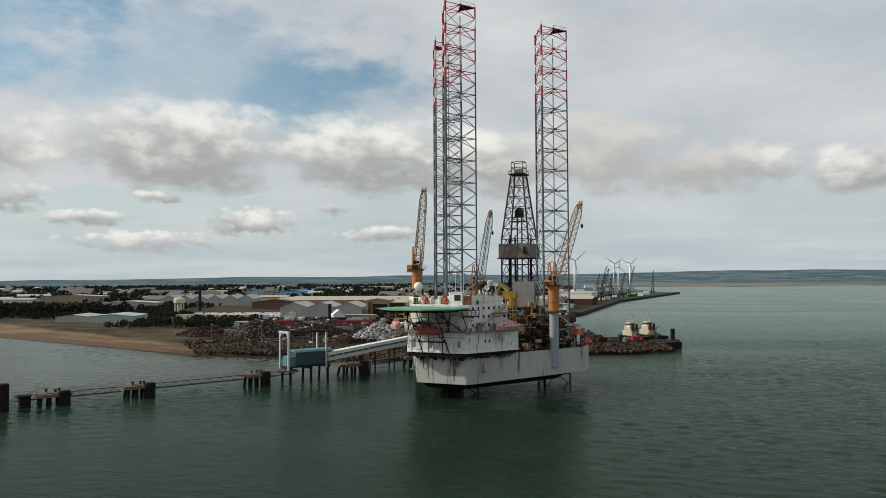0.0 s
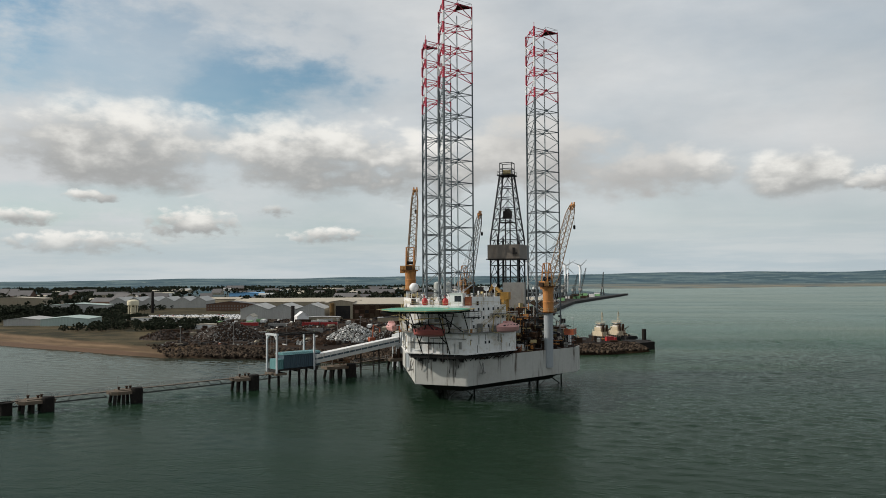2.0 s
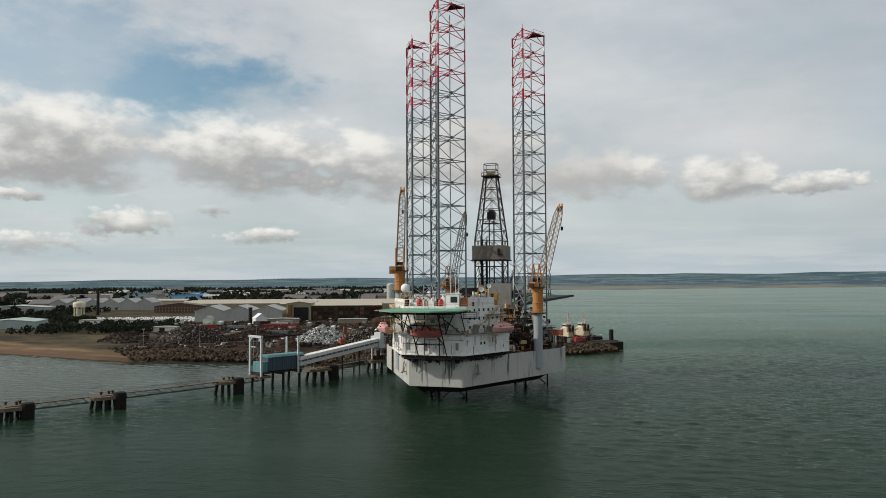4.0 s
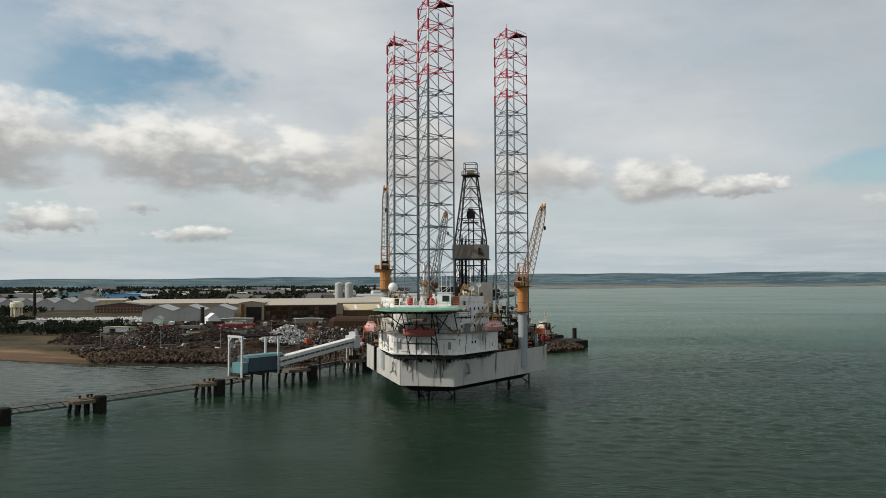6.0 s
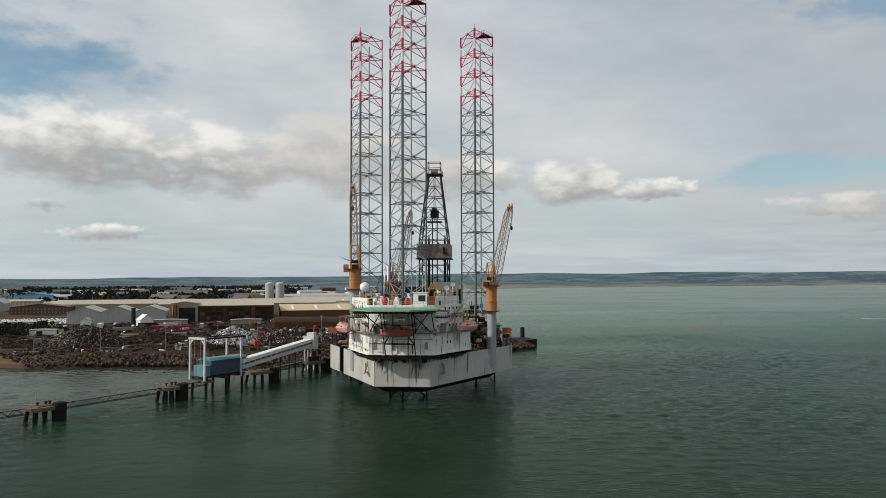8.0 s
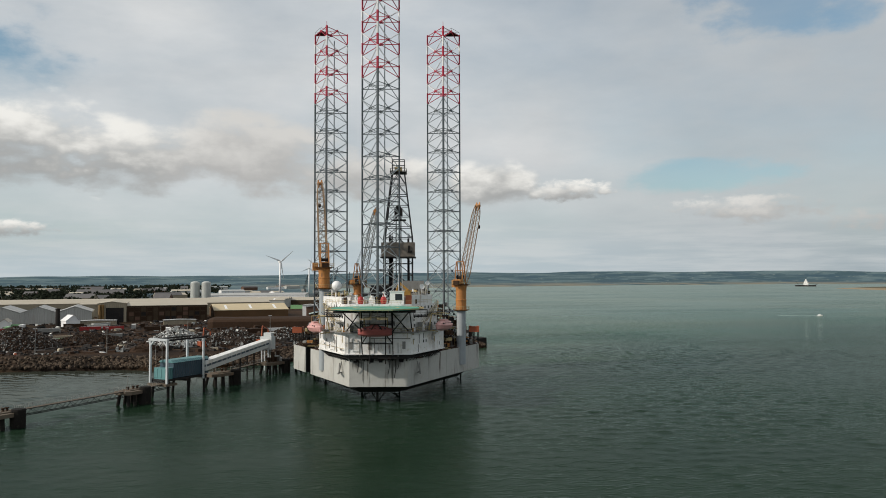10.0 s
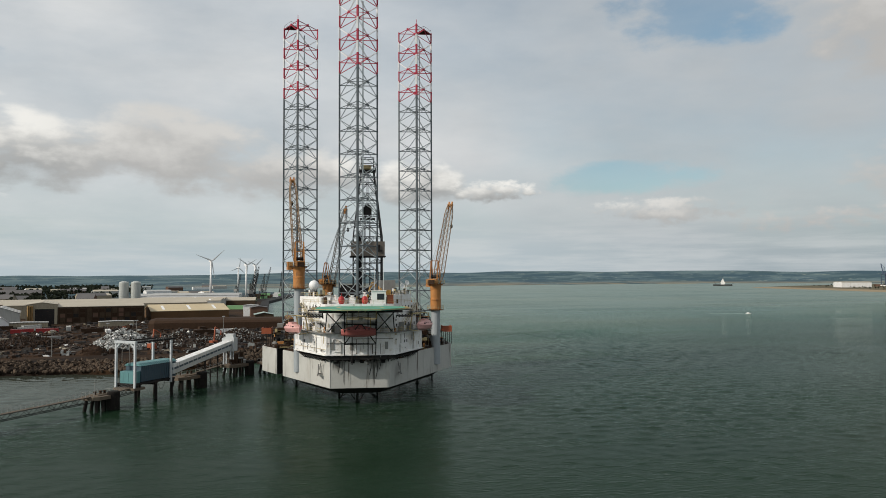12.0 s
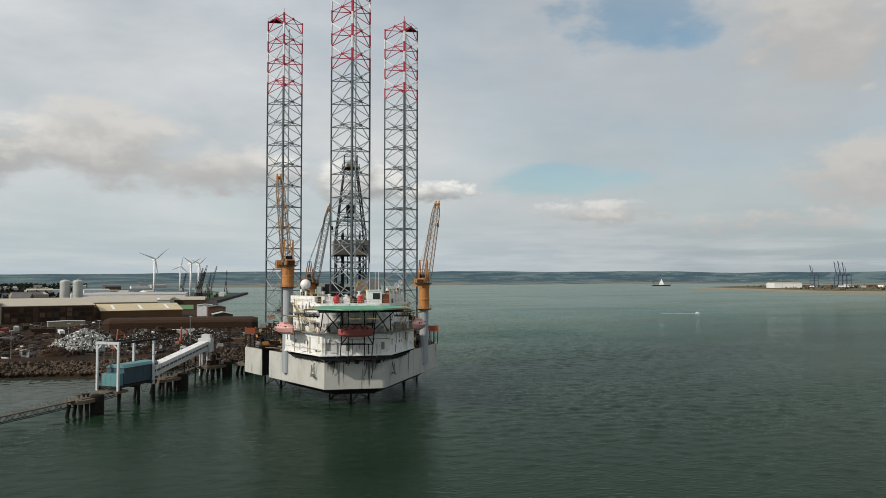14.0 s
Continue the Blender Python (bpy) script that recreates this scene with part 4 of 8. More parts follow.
def rig_clutter():
    rnd = random.Random(123)
    k = 23.8 / 45.8
    spots = []
    # fittings on the flanks and front of the quarters
    for _ in range(80):
        s = rnd.choice((-1, -1, -1, 1))
        if rnd.random() < 0.5:
            u = rnd.uniform(-3.2, 15)
            x, y, z = s * (9.3 + (u + 3.6) * k + 0.12), u - 0.05, rnd.uniform(16.1, 21.2)
        else:
            f = rnd.random()
            x, y, z = s * (9.6 + 7.3 * f + 0.15), -1.4 + 13 * f - 0.1, rnd.uniform(21.9, 29.2)
        if rnd.random() < 0.3:
            v = rnd.uniform(-9, 9)
            x, y, z, s = v, (-3.72 if rnd.random() < 0.5 else -2.35 + 0.25 * max(0, abs(v) - 6.4)), 0, 0
            z = rnd.uniform(16.1, 21.0) if y < -3.5 else rnd.uniform(22, 28.4)
        t = 0 if s == 0 else s * math.atan2(1, k)
        kind = rnd.random()
        dims = (0.05, 0.08, rnd.uniform(0.8, 2.6)) if kind < 0.4 else (rnd.uniform(0.4, 1.6), 0.08, 0.06) if kind < 0.75 else (rnd.uniform(0.12, 0.3), 0.16, rnd.uniform(0.2, 0.5))
        spots.append(((x, y, z), dims, t))
    scatter_boxes("wall_fittings", "small pipes, lamps and boxes fixed to the quarters walls", None, spots, (grey_machine, rail_yellow, white_paint, grey_machine, white_paint), rnd)
    # edge gear under the walkways and along the bow rim
    spots = []
    for _ in range(260):
        f = rnd.random()
        if rnd.random() < 0.5:
            x, y = rnd.uniform(-8, 8), rnd.uniform(-1.2, -0.1)
        else:
            s = rnd.choice((-1, 1))
            u = rnd.uniform(0, 16)
            x, y = s * (side(u) + rnd.uniform(0.0, 1.0)), u - 0.3
        spots.append(((x, y, rnd.uniform(13.6, 15.3)), (rnd.uniform(0.08, 0.5), rnd.uniform(0.06, 0.3), rnd.uniform(0.1, 0.8)), rnd.uniform(0, 3)))
    scatter_boxes("bow_edge_gear", "dark pipes and brackets crowded under the quarters overhang", None, spots, (dark_steel, rust, grey_machine, dark_steel), rnd)
    # machinery mass on the after deck
    spots = []
    for _ in range(2300):
        u = rnd.uniform(16.5, 58)
        v = rnd.uniform(-1, 1) * (min(side(u), 30) - 2.0)
        if math.hypot(v, u - 12) < 7.5 or math.hypot(v - 25.4, u - 32.9) < 2.6 or math.hypot(v + 18.4, u - 20.7) < 2.6:
            continue
        if math.hypot(abs(v) - 20.1, u - 46.9) < 6.2:
            continue
        edge = min(side(u), 30) - abs(v)
        top = 2.0 + min(edge, 9.0) * (1.25 if u > 22 else 0.8)
        kind = rnd.random()
        z = HULL_HI + rnd.random() ** 1.4 * top
        if kind < 0.35:
            dims = (rnd.uniform(0.8, 3.2), 0.12, 0.22)
        elif kind < 0.65:
            dims = (0.12, 0.12, rnd.uniform(1.0, 4.0))
        else:
            dims = (rnd.uniform(0.3, 1.4), rnd.uniform(0.3, 1.1), rnd.uniform(0.3, 1.6))
        spots.append(((v, u, z), dims, rnd.choice((0, 0, 1.571, 0.48, -0.48))))
    scatter_boxes("deck_machinery", "dense dark machinery, pipework and walkways across the rig deck", None, spots, (dark_steel, rust, dark_steel, rust, grey_machine, rust, dark_steel, rail_yellow, orange), rnd)
    spots = []
    for _ in range(240):
        v, u = rnd.uniform(-15, 15), rnd.uniform(1.5, 13)
        if abs(v) > 8.6 + (u + 1.4) * 0.56:
            continue
        if math.hypot(v, u - 12) < 6.4:
            continue
        spots.append(((v, u, 29.7 + (2.0 if v < -10 and u > 5 else 2.5 if v > 9.3 and u > 3 else 0)), (rnd.uniform(0.05, 0.6), rnd.uniform(0.05, 0.4), rnd.uniform(0.3, 2.0)), rnd.uniform(0, 3)))
    scatter_boxes("roof_fittings", "vents, aerial stubs and boxes over the quarters roof", None, spots, (white_paint, grey_machine, dark_steel, rust, rail_yellow), rnd)


rig_clutter()


def helideck():
    ob = thing("helideck", rig(0, -11.8), "green octagonal helideck with perimeter netting on steel braces", "helideck")
    r = 11.7 / math.cos(math.pi / 8)
    pts = [(r * math.cos(math.pi / 8 + i * math.pi / 4), r * math.sin(math.pi / 8 + i * math.pi / 4)) for i in range(8)]
    bm = B()
    prism(bm, pts, 28.75, 29.15)
    part("deck_plate", bm, green_deck, ob)
    bm = B()
    n = 48
    for r0, r1 in ((5.6, 6.4),):
        a = [[bm.verts.new((q * math.cos(i * 2 * math.pi / n), q * math.sin(i * 2 * math.pi / n), 29.156)) for i in range(n)] for q in (r0, r1)]
        for i in range(n):
            j = (i + 1) % n
            bm.faces.new((a[0][i], a[0][j], a[1][j], a[1][i]))
    part("touchdown_circle", bm, rail_yellow, ob, "faded yellow touchdown circle")
    bm = B()
    for i in range(-5, 6):
        w = 11.2 if abs(i) < 3 else 16 - abs(i) * 1.9
        box(bm, i * 2.1 - 0.12, i * 2.1 + 0.12, -w, w, 28.25, 28.75)
    for y in (-7, 0, 7):
        box(bm, -10.8, 10.8, y - 0.2, y + 0.2, 28.05, 28.6)
    part("under_beams", bm, dark_steel, ob)
    for i in range(8):
        p, q = pts[i], pts[(i + 1) % 8]
        k = 1.11
        bm = B()
        vs = [bm.verts.new((x, y, z)) for x, y, z in ((*p, 28.85), (*q, 28.85), (q[0] * k, q[1] * k, 29.1), (p[0] * k, p[1] * k, 29.1))]
        for j in range(9):
            f = j / 8
            a = Vector((*p, 28.85)).lerp(Vector((*q, 28.85)), f)
            b = Vector((p[0] * k, p[1] * k, 29.1)).lerp(Vector((q[0] * k, q[1] * k, 29.1)), f)
            tube(bm, a, b, 0.05)
        for f in (0.25, 0.5, 0.75, 1.0):
            tube(bm, vs[0].co.lerp(vs[3].co, f), vs[1].co.lerp(vs[2].co, f), 0.045)
        for v in vs:
            bm.verts.remove(v)
        part("safety_net", bm, rail_yellow, ob)
    # braces down to the bow
    for s in (-1, 1):
        for a, b in (((s * 9.0, -2.0, 28.0), (s * 4.0, 7.4, 21.9)), ((s * 4.3, -2.0, 28.2), (s * 4.3, 7.7, 15.7)), ((s * 4.3, 3.2, 28.2), (s * 4.3, 7.9, 21.9)), ((s * 4.3, -2.0, 28.0), (s * 8.6, 6.6, 22.4)), ((s * 2.2, 7.5, 13.0), (s * 2.2, 7.5, 28.2)), ((s * 9.0, 6.0, 28.0), (s * 9.6, 9.0, 22.4)),
                     ((s * 4.3, 5.2, 18.9), (0, 5.2, 18.9)), ((s * 4.3, 0.8, 24.6), (0, 0.8, 24.6)), ((s * 4.3, 0.8, 24.6), (s * 4.3, 7.7, 24.6)), ((s * 4.3, 5.2, 18.9), (s * 0.4, 0.8, 24.6))):
            bm = B()
            tube(bm, a, b, 0.15, n=8)
            part("brace", bm, dark_steel, ob)
    for s in (-1, 1):
        bm = B()
        x0, x1 = sorted((s * 10.2, s * 14.0))
        box(bm, x0, x1, 1.5, 7.5, 26.5, 26.65), box(bm, x0, x1, 1.5, 7.5, 28.3, 28.4)
        for x in (x0, x1):
            for y in (1.5, 4.5, 7.5):
                tube(bm, (x, y, 26.6), (x, y, 28.4), 0.07)
        for z in (27.2, 27.8):
            tube(bm, (x0, 1.5, z), (x1, 1.5, z), 0.05), tube(bm, (s * 14.0, 1.5, z), (s * 14.0, 7.5, z), 0.05)
        part("side_gallery", bm, dark_steel, ob, "dark railed side gallery")
    bm = B()
    for x in (-2, 2.4):
        for y in (-11.0,):
            box(bm, x - 1.4, x + 1.4, y - 0.7, y + 0.4, 26.6, 26.75)
            for dx in (-1.4, 1.4):
                tube(bm, (x + dx, y, 26.6), (x + dx, y, 28.7), 0.06)
    part("access_platform", bm, rail_yellow, ob)


helideck()


def lifeboat(v, u, z, yaw, material, name_colour):
    ob = thing("lifeboat", rig(v, u, z, yaw) @ Matrix.Scale(1.12, 4), name_colour, "lifeboat", "enclosed lifeboats")
    secs = []
    bm = B()
    L = 8.6
    for i in range(13):
        f = i / 12
        x = -L / 2 + L * f
        w = 1.45 * (1 - abs(2 * f - 1) ** 3.2) + 0.12
        keel, gun, roof = -0.7 - 0.45 * (1 - abs(2 * f - 1) ** 3), 0.35 + 0.25 * abs(2 * f - 1) ** 2, 0.35 + 1.1 * (1 - abs(2 * f - 1) ** 2.6)
        secs.append([bm.verts.new((x, y, zz)) for y, zz in ((0, keel), (w * 0.7, keel * 0.55), (w, gun - 0.15), (w * 1.03, gun), (w * 0.86, gun + 0.1), (w * 0.6, max(roof, gun + 0.14)), (0, max(roof, gun + 0.14) + 0.12),
                                                            (-w * 0.6, max(roof, gun + 0.14)), (-w * 0.86, gun + 0.1), (-w * 1.03, gun), (-w, gun - 0.15), (-w * 0.7, keel * 0.55))])
    for a, b in zip(secs, secs[1:]):
        for j in range(12):
            bm.faces.new((a[j], a[(j + 1) % 12], b[(j + 1) % 12], b[j]))
    bm.faces.new(secs[0]), bm.faces.new(secs[-1][::-1])
    part("boat_hull", bm, material, ob, smooth=False)
    bm = B()
    box(bm, -1.2, 1.0, -0.75, 0.75, 1.35, 1.85)
    part("conning_hatch", bm, material, ob)
    for x in (-2.4, -1.2, 0.0, 1.2, 2.4):
        for s in (-1, 1):
            bm = B()
            box(bm, x - 0.3, x + 0.3, s * 1.05 - 0.12, s * 1.05 + 0.12, 0.72, 1.0)
            part("boat_window", bm, glass, ob)
    for x in (-2.9, 2.9):
        bm = B()
        tube(bm, (x, 0, 1.2), (x, 0, 3.2), 0.05)
        tube(bm, (x, 0, 3.2), (x, 2.2, 3.4), 0.16)
        tube(bm, (x, 2.2, 3.4), (x, 3.0, -0.9), 0.18)
        tube(bm, (x, 3.0, -0.9), (x, 0.4, -1.2), 0.14)
        part("davit_arm", bm, rail_yellow, ob, "pale yellow davit arm")
    bm = B()
    tube(bm, (-2.9, 2.2, 3.4), (2.9, 2.2, 3.4), 0.12)
    part("davit", bm, rail_yellow, ob, "pale yellow davit frame")
    return ob


lifeboat(19.0, 6.2, 22.9, 62.5, pink, "faded pink enclosed lifeboat hung from davits beside the quarters")
lifeboat(-19.2, 6.9, 22.3, -62.5, pink, "faded pink enclosed lifeboat hung over the port side")
lifeboat(-0.4, -8.6, 22.3, 0, lifeboat_red, "dull red enclosed lifeboat slung beneath the helideck")


def lattice_boom(ob, base, tip, w0, w1, material, n=14, label=""):
    """Four-chord box boom from base to tip; parts under ob."""
    base, tip = Vector(base), Vector(tip)
    d = (tip - base).normalized()
    a = d.cross(Vector((0, 0, 1))).normalized()
    b = d.cross(a)

    def at(f, i, j):
        w = w0 + (w1 - w0) * f
        if f < 0.12:
            w *= 0.55 + 0.45 * f / 0.12
        if f > 0.9:
            w *= 1.0 - 0.45 * (f - 0.9) / 0.1
        return base.lerp(tip, f) + a * (i * w / 2) + b * (j * w / 2)
    cor = ((-1, -1), (1, -1), (1, 1), (-1, 1))
    bm = B()
    for i, j in cor:
        for k in range(n):
            tube(bm, at(k / n, i, j), at((k + 1) / n, i, j), 0.16, n=5, caps=False)
    for k in range(n):
        for c in range(4):
            p, q = cor[c], cor[(c + 1) % 4]
            tube(bm, at(k / n, *p), at((k + 1) / n, *q), 0.085, n=3, caps=False)
            tube(bm, at((k + 1) / n, *p), at((k + 1) / n, *q), 0.055, n=3, caps=False)
    part("boom", bm, material, ob, label)


def pedestal_crane(v, u, z_deck, z_orange, z_top, tip, boom_m, w, label, paint, column=None):
    """Pedestal crane: column, slewing house with A-frame, lattice boom, sheaves and hook. tip in the rig's axes."""
    ob = thing("pedestal_crane", rig(v, u), label, "crane", "rig cranes")
    if column:
        bm = B()
        lathe(bm, [(1.5, z_deck), (1.5, z_orange)], 18)
        part("column", bm, column, ob, "smooth grey steel column", smooth=False)
    bm = B()
    lathe(bm, [(2.3, z_orange), (2.3, z_orange + 0.35), (1.75, z_orange + 0.4), (1.75, z_orange + 3.2), (1.85, z_orange + 3.3), (1.85, z_orange + 3.7), (1.7, z_orange + 3.8), (1.75, z_top - 1.6), (1.9, z_top - 0.4), (1.9, z_top)], 18)
    part("slew_drum", bm, paint, ob)
    t = Vector((tip[0] - v, tip[1] - u, 0)).normalized()
    s = Vector((-t.y, t.x, 0))
    zc = z_top

    def P(f, g, z):
        c = t * f + s * g
        return (c.x, c.y, z)
    bm = B()
    for g in (-1.3, 1.3):
        for a, b in (((1.0, zc), (-0.4, zc + 8.0)), ((-2.0, zc), (-0.8, zc + 8.0))):
            tube(bm, P(a[0], g, a[1]), P(b[0], g, b[1]), 0.22)
        for z in (2.5, 5.0):
            tube(bm, P(0.5 - z * 0.1, g, zc + z), P(-1.7 + z * 0.12, g, zc + z), 0.12)
    for z in (2.5, 5.0, 8.0):
        tube(bm, P(-0.6, -1.3, zc + z), P(-0.6, 1.3, zc + z), 0.16)
    part("a_frame", bm, paint, ob)
    bm = B()       # slewing table, engine casing and counterweight
    lathe(bm, [(2.3, zc), (2.5, zc + 0.1), (2.5, zc + 0.45), (2.2, zc + 0.5)], 18)
    prism(bm, [P(-2.9, -1.3, 0)[:2], P(-1.0, -1.3, 0)[:2], P(-1.0, 1.3, 0)[:2], P(-2.9, 1.3, 0)[:2]], zc + 0.5, zc + 2.1)
    part("machinery_house", bm, paint, ob)
    bm = B()
    prism(bm, [P(-3.5, -1.0, 0)[:2], P(-2.92, -1.0, 0)[:2], P(-2.92, 1.0, 0)[:2], P(-3.5, 1.0, 0)[:2]], zc + 0.3, zc + 1.7)
    part("counterweight", bm, rust, ob, "rusty counterweight slab")
    for z in (1.1, 2.8):
        bm = B()
        tube(bm, P(-0.5, -1.0, zc + z), P(-0.5, 1.0, zc + z), 0.5, n=12)
        for g in (-1.0, 1.0):
            tube(bm, P(-0.5, g - 0.05, zc + z), P(-0.5, g + 0.05, zc + z), 0.75, n=12)
        part("winch_drum", bm, dark_steel, ob, "dark rope winch drum")
    for z, rad in ((z_orange + 0.35, 2.75), (zc + 0.5, 3.1)):
        bm = B()
        lathe(bm, [(rad - 0.7, z - 0.12), (rad, z - 0.12), (rad, z), (rad - 0.7, z)], 18)
        part("gangway", bm, rust, ob, "rusty ring gangway")
        bm = B()
        for k in range(14):
            a = k * math.pi / 7
            b = (k + 1) * math.pi / 7
            tube(bm, (rad * math.cos(a), rad * math.sin(a), z), (rad * math.cos(a), rad * math.sin(a), z + 1.1), 0.045)
            for q in (0.55, 1.1):
                tube(bm, (rad * math.cos(a), rad * math.sin(a), z + q), (rad * math.cos(b), rad * math.sin(b), z + q), 0.04)
        part("ring_rail", bm, rail_yellow, ob)
    bm = B()
    for g in (-0.3, 0.3):
        tube(bm, P(2.0, g, z_orange), P(2.0, g, zc), 0.06)
    for k in range(int((zc - z_orange) / 0.6)):
        tube(bm, P(2.0, -0.3, z_orange + 0.4 + k * 0.6), P(2.0, 0.3, z_orange + 0.4 + k * 0.6), 0.04)
    part("ladder", bm, dark_steel, ob)
    bm = B()
    prism(bm, [P(-0.2, 1.9, 0)[:2], P(2.0, 1.9, 0)[:2], P(2.0, 3.5, 0)[:2], P(-0.2, 3.5, 0)[:2]], zc - 0.6, zc + 1.9)
    cab = part("cab", bm, paint, ob, "crane cab with dark glazing")
    bm = B()
    prism(bm, [P(1.0, 1.85, 0)[:2], P(2.06, 1.85, 0)[:2], P(2.06, 3.56, 0)[:2], P(1.0, 3.56, 0)[:2]], zc + 0.4, zc + 1.5)
    part("cab_window", bm, glass, cab)
    b0 = Vector(P(1.3, 0, zc + 0.6))
    tp = Vector((tip[0] - v, tip[1] - u, tip[2]))
    lattice_boom(ob, b0, tp, w, w * 0.75, boom_m)
    bm = B()
    d = (tp - b0).normalized()
    for g in (-0.55, 0.55):
        q = tp + s * g
        tube(bm, q - d * 1.6, q + d * 1.3, 0.3)
    tube(bm, tp - s * 0.9, tp + s * 0.9, 0.55, n=10)
    part("boom_head", bm, paint, ob)
    bm = B()
    top = Vector(P(-0.6, 0, zc + 8.0))
    for g in (-0.9, -0.3, 0.3, 0.9):
        tube(bm, top + s * g, tp + s * g * 0.5, 0.035, n=3)
    tube(bm, tp + t * 0.9, tp + t * 0.9 - Vector((0, 0, 6.5)), 0.04, n=3)
    part("pendant_rope", bm, dark_steel, ob)
    bm = B()
    hook = tp + t * 0.9 - Vector((0, 0, 6.5))
    lathe(bm, [(0.1, hook.z - 1.5), (0.42, hook.z - 1.2), (0.42, hook.z - 0.3), (0.1, hook.z)], 8, hook.x, hook.y)
    part("hook_block", bm, dark_steel, ob)
    return ob


pedestal_crane(25.4, 32.9, 8.6, 26.3, 34.6, (31.8, 43.2, 62.2), boom_tan, 2.7, "orange pedestal crane on a grey column, lattice boom raised", orange, column_grey)
pedestal_crane(-18.4, 20.7, 8.4, 33.8, 40.2, (-21.4, 32.4, 68.6), boom_tan, 2.7, "orange pedestal crane with steeply raised tan lattice boom", orange, column_grey)
pedestal_crane(-10.6, 55.2, HULL_HI + 0.12, 28.0, 34.5, (-4.4, 53.6, 61.4), boom_grey, 2.2, "orange deck crane with a grey lattice boom", orange, rust)


def derrick(v, u):
    ob = thing("drilling_derrick", rig(v, u), "dark steel drilling derrick with a taupe wind wall and crown block", "derrick")
    zb, zm, zt, wb, wt = 33.5, 52.0, 76.3, 5.2, 2.3

    def half(z):
        return wb if z < zm else wb + (wt - wb) * (z - zm) / (zt - zm)
    levels = [33.5, 38, 42.5, 47.5, 52, 56, 60, 64, 68, 72, 76.3]
    cor = ((-1, -1), (1, -1), (1, 1), (-1, 1))
    for i, j in cor:
        bm = B()
        rings = [[bm.verts.new((i * half(z) + x, j * half(z) + y, z)) for x, y in ((-0.24, -0.24), (0.24, -0.24), (0.24, 0.24), (-0.24, 0.24))] for z in levels]
        for a, b in zip(rings, rings[1:]):
            for k in range(4):
                bm.faces.new((a[k], a[(k + 1) % 4], b[(k + 1) % 4], b[k]))
        bm.faces.new(rings[0][::-1]), bm.faces.new(rings[-1])
        part("corner_leg", bm, derrick_steel, ob)
    for a, b in zip(levels, levels[1:]):
        for c in range(4):
            p, q = cor[c], cor[(c + 1) % 4]
            ha, hb = half(a), half(b)
            m = ((p[0] + q[0]) / 2 * hb, (p[1] + q[1]) / 2 * hb, b)
            for s, t, r in (((p[0] * hb, p[1] * hb, b), (q[0] * hb, q[1] * hb, b), 0.17), ((p[0] * ha, p[1] * ha, a), m, 0.14), ((q[0] * ha, q[1] * ha, a), m, 0.14)):
                bm = B()
                tube(bm, s, t, r)
                part("bracing_member", bm, derrick_steel, ob)
    bm = B()
    w = 6.1
    for x0, x1, y0, y1 in ((-w, w, -w, -w + 0.25), (-w, w, w - 0.25, w), (-w, -w + 0.25, -w + 0.25, w - 0.25), (w - 0.25, w, -w + 0.25, w - 0.25)):
        box(bm, x0, x1, y0, y1, 45.0, 50.2)
    part("wind_wall", bm, taupe, ob, "taupe sheet wind wall")
    bm = B()
    box(bm, -w - 0.4, w + 0.4, -w - 0.4, w + 0.4, 44.6, 44.98)
    part("racking_floor", bm, dark_steel, ob)
    bm = B()
    box(bm, 3.6, 4.4, -w - 0.5, -w - 0.05, 46.5, 49.0)
    box(bm, 4.4, 5.2, -w - 0.7, -w - 0.05, 46.5, 47.2)
    part("wall_box", bm, dark_steel, ob)
    bm = B()
    box(bm, -3.1, 3.1, -3.1, 3.1, 76.3, 76.7)
    for x in (-3.0, 3.0):
        tube(bm, (x, -3.0, 77.8), (x, 3.0, 77.8), 0.08), tube(bm, (-3.0, x, 77.8), (3.0, x, 77.8), 0.08)
        for y in (-3.0, 0, 3.0):
            tube(bm, (x, y, 76.7), (x, y, 77.8), 0.08)
    part("crown_platform", bm, dark_steel, ob)
    bm = B()
    tube(bm, (-1.4, 0, 77.7), (1.4, 0, 77.7), 0.9, n=12)
    part("crown_block", bm, rail_yellow, ob, "yellowed crown sheaves")
    bm = B()
    for x in (-2.3, 2.3):
        for y in (-2.0, 2.0):
            tube(bm, (x, y, 76.7), (x, y, 81.2), 0.16)
    for z in (79.0, 81.2):
        for k in (-1, 1):
            tube(bm, (-2.3, k * 2.0, z), (2.3, k * 2.0, z), 0.16)
            tube(bm, (k * 2.3, -2.0, z), (k * 2.3, 2.0, z), 0.16)
    part("gin_pole_frame", bm, derrick_steel, ob)
    bm = B()
    tube(bm, (-0.9, 0.4, 34), (-0.9, 0.4, 62), 0.28)
    tube(bm, (0.9, 0.4, 34), (0.9, 0.4, 62), 0.28)
    part("guide_rails", bm, dark_steel, ob)
    bm = B()
    box(bm, -1.5, 1.5, -0.8, 1.2, 60.2, 63.2)
    box(bm, -0.9, 0.9, -0.5, 0.9, 63.2, 64.0)
    part("travelling_block", bm, dark_steel, ob)
    bm = B()
    box(bm, -2.8, 2.8, -2.6, 2.6, 58.6, 58.9)
    part("block_platform", bm, dark_steel, ob)
    for k in range(7):
        bm = B()
        tube(bm, (-0.5 + k * 0.17, 0, 63), (-0.5 + k * 0.17, 0, 76.3), 0.03, n=3)
        part("hoist_rope", bm, dark_steel, ob)
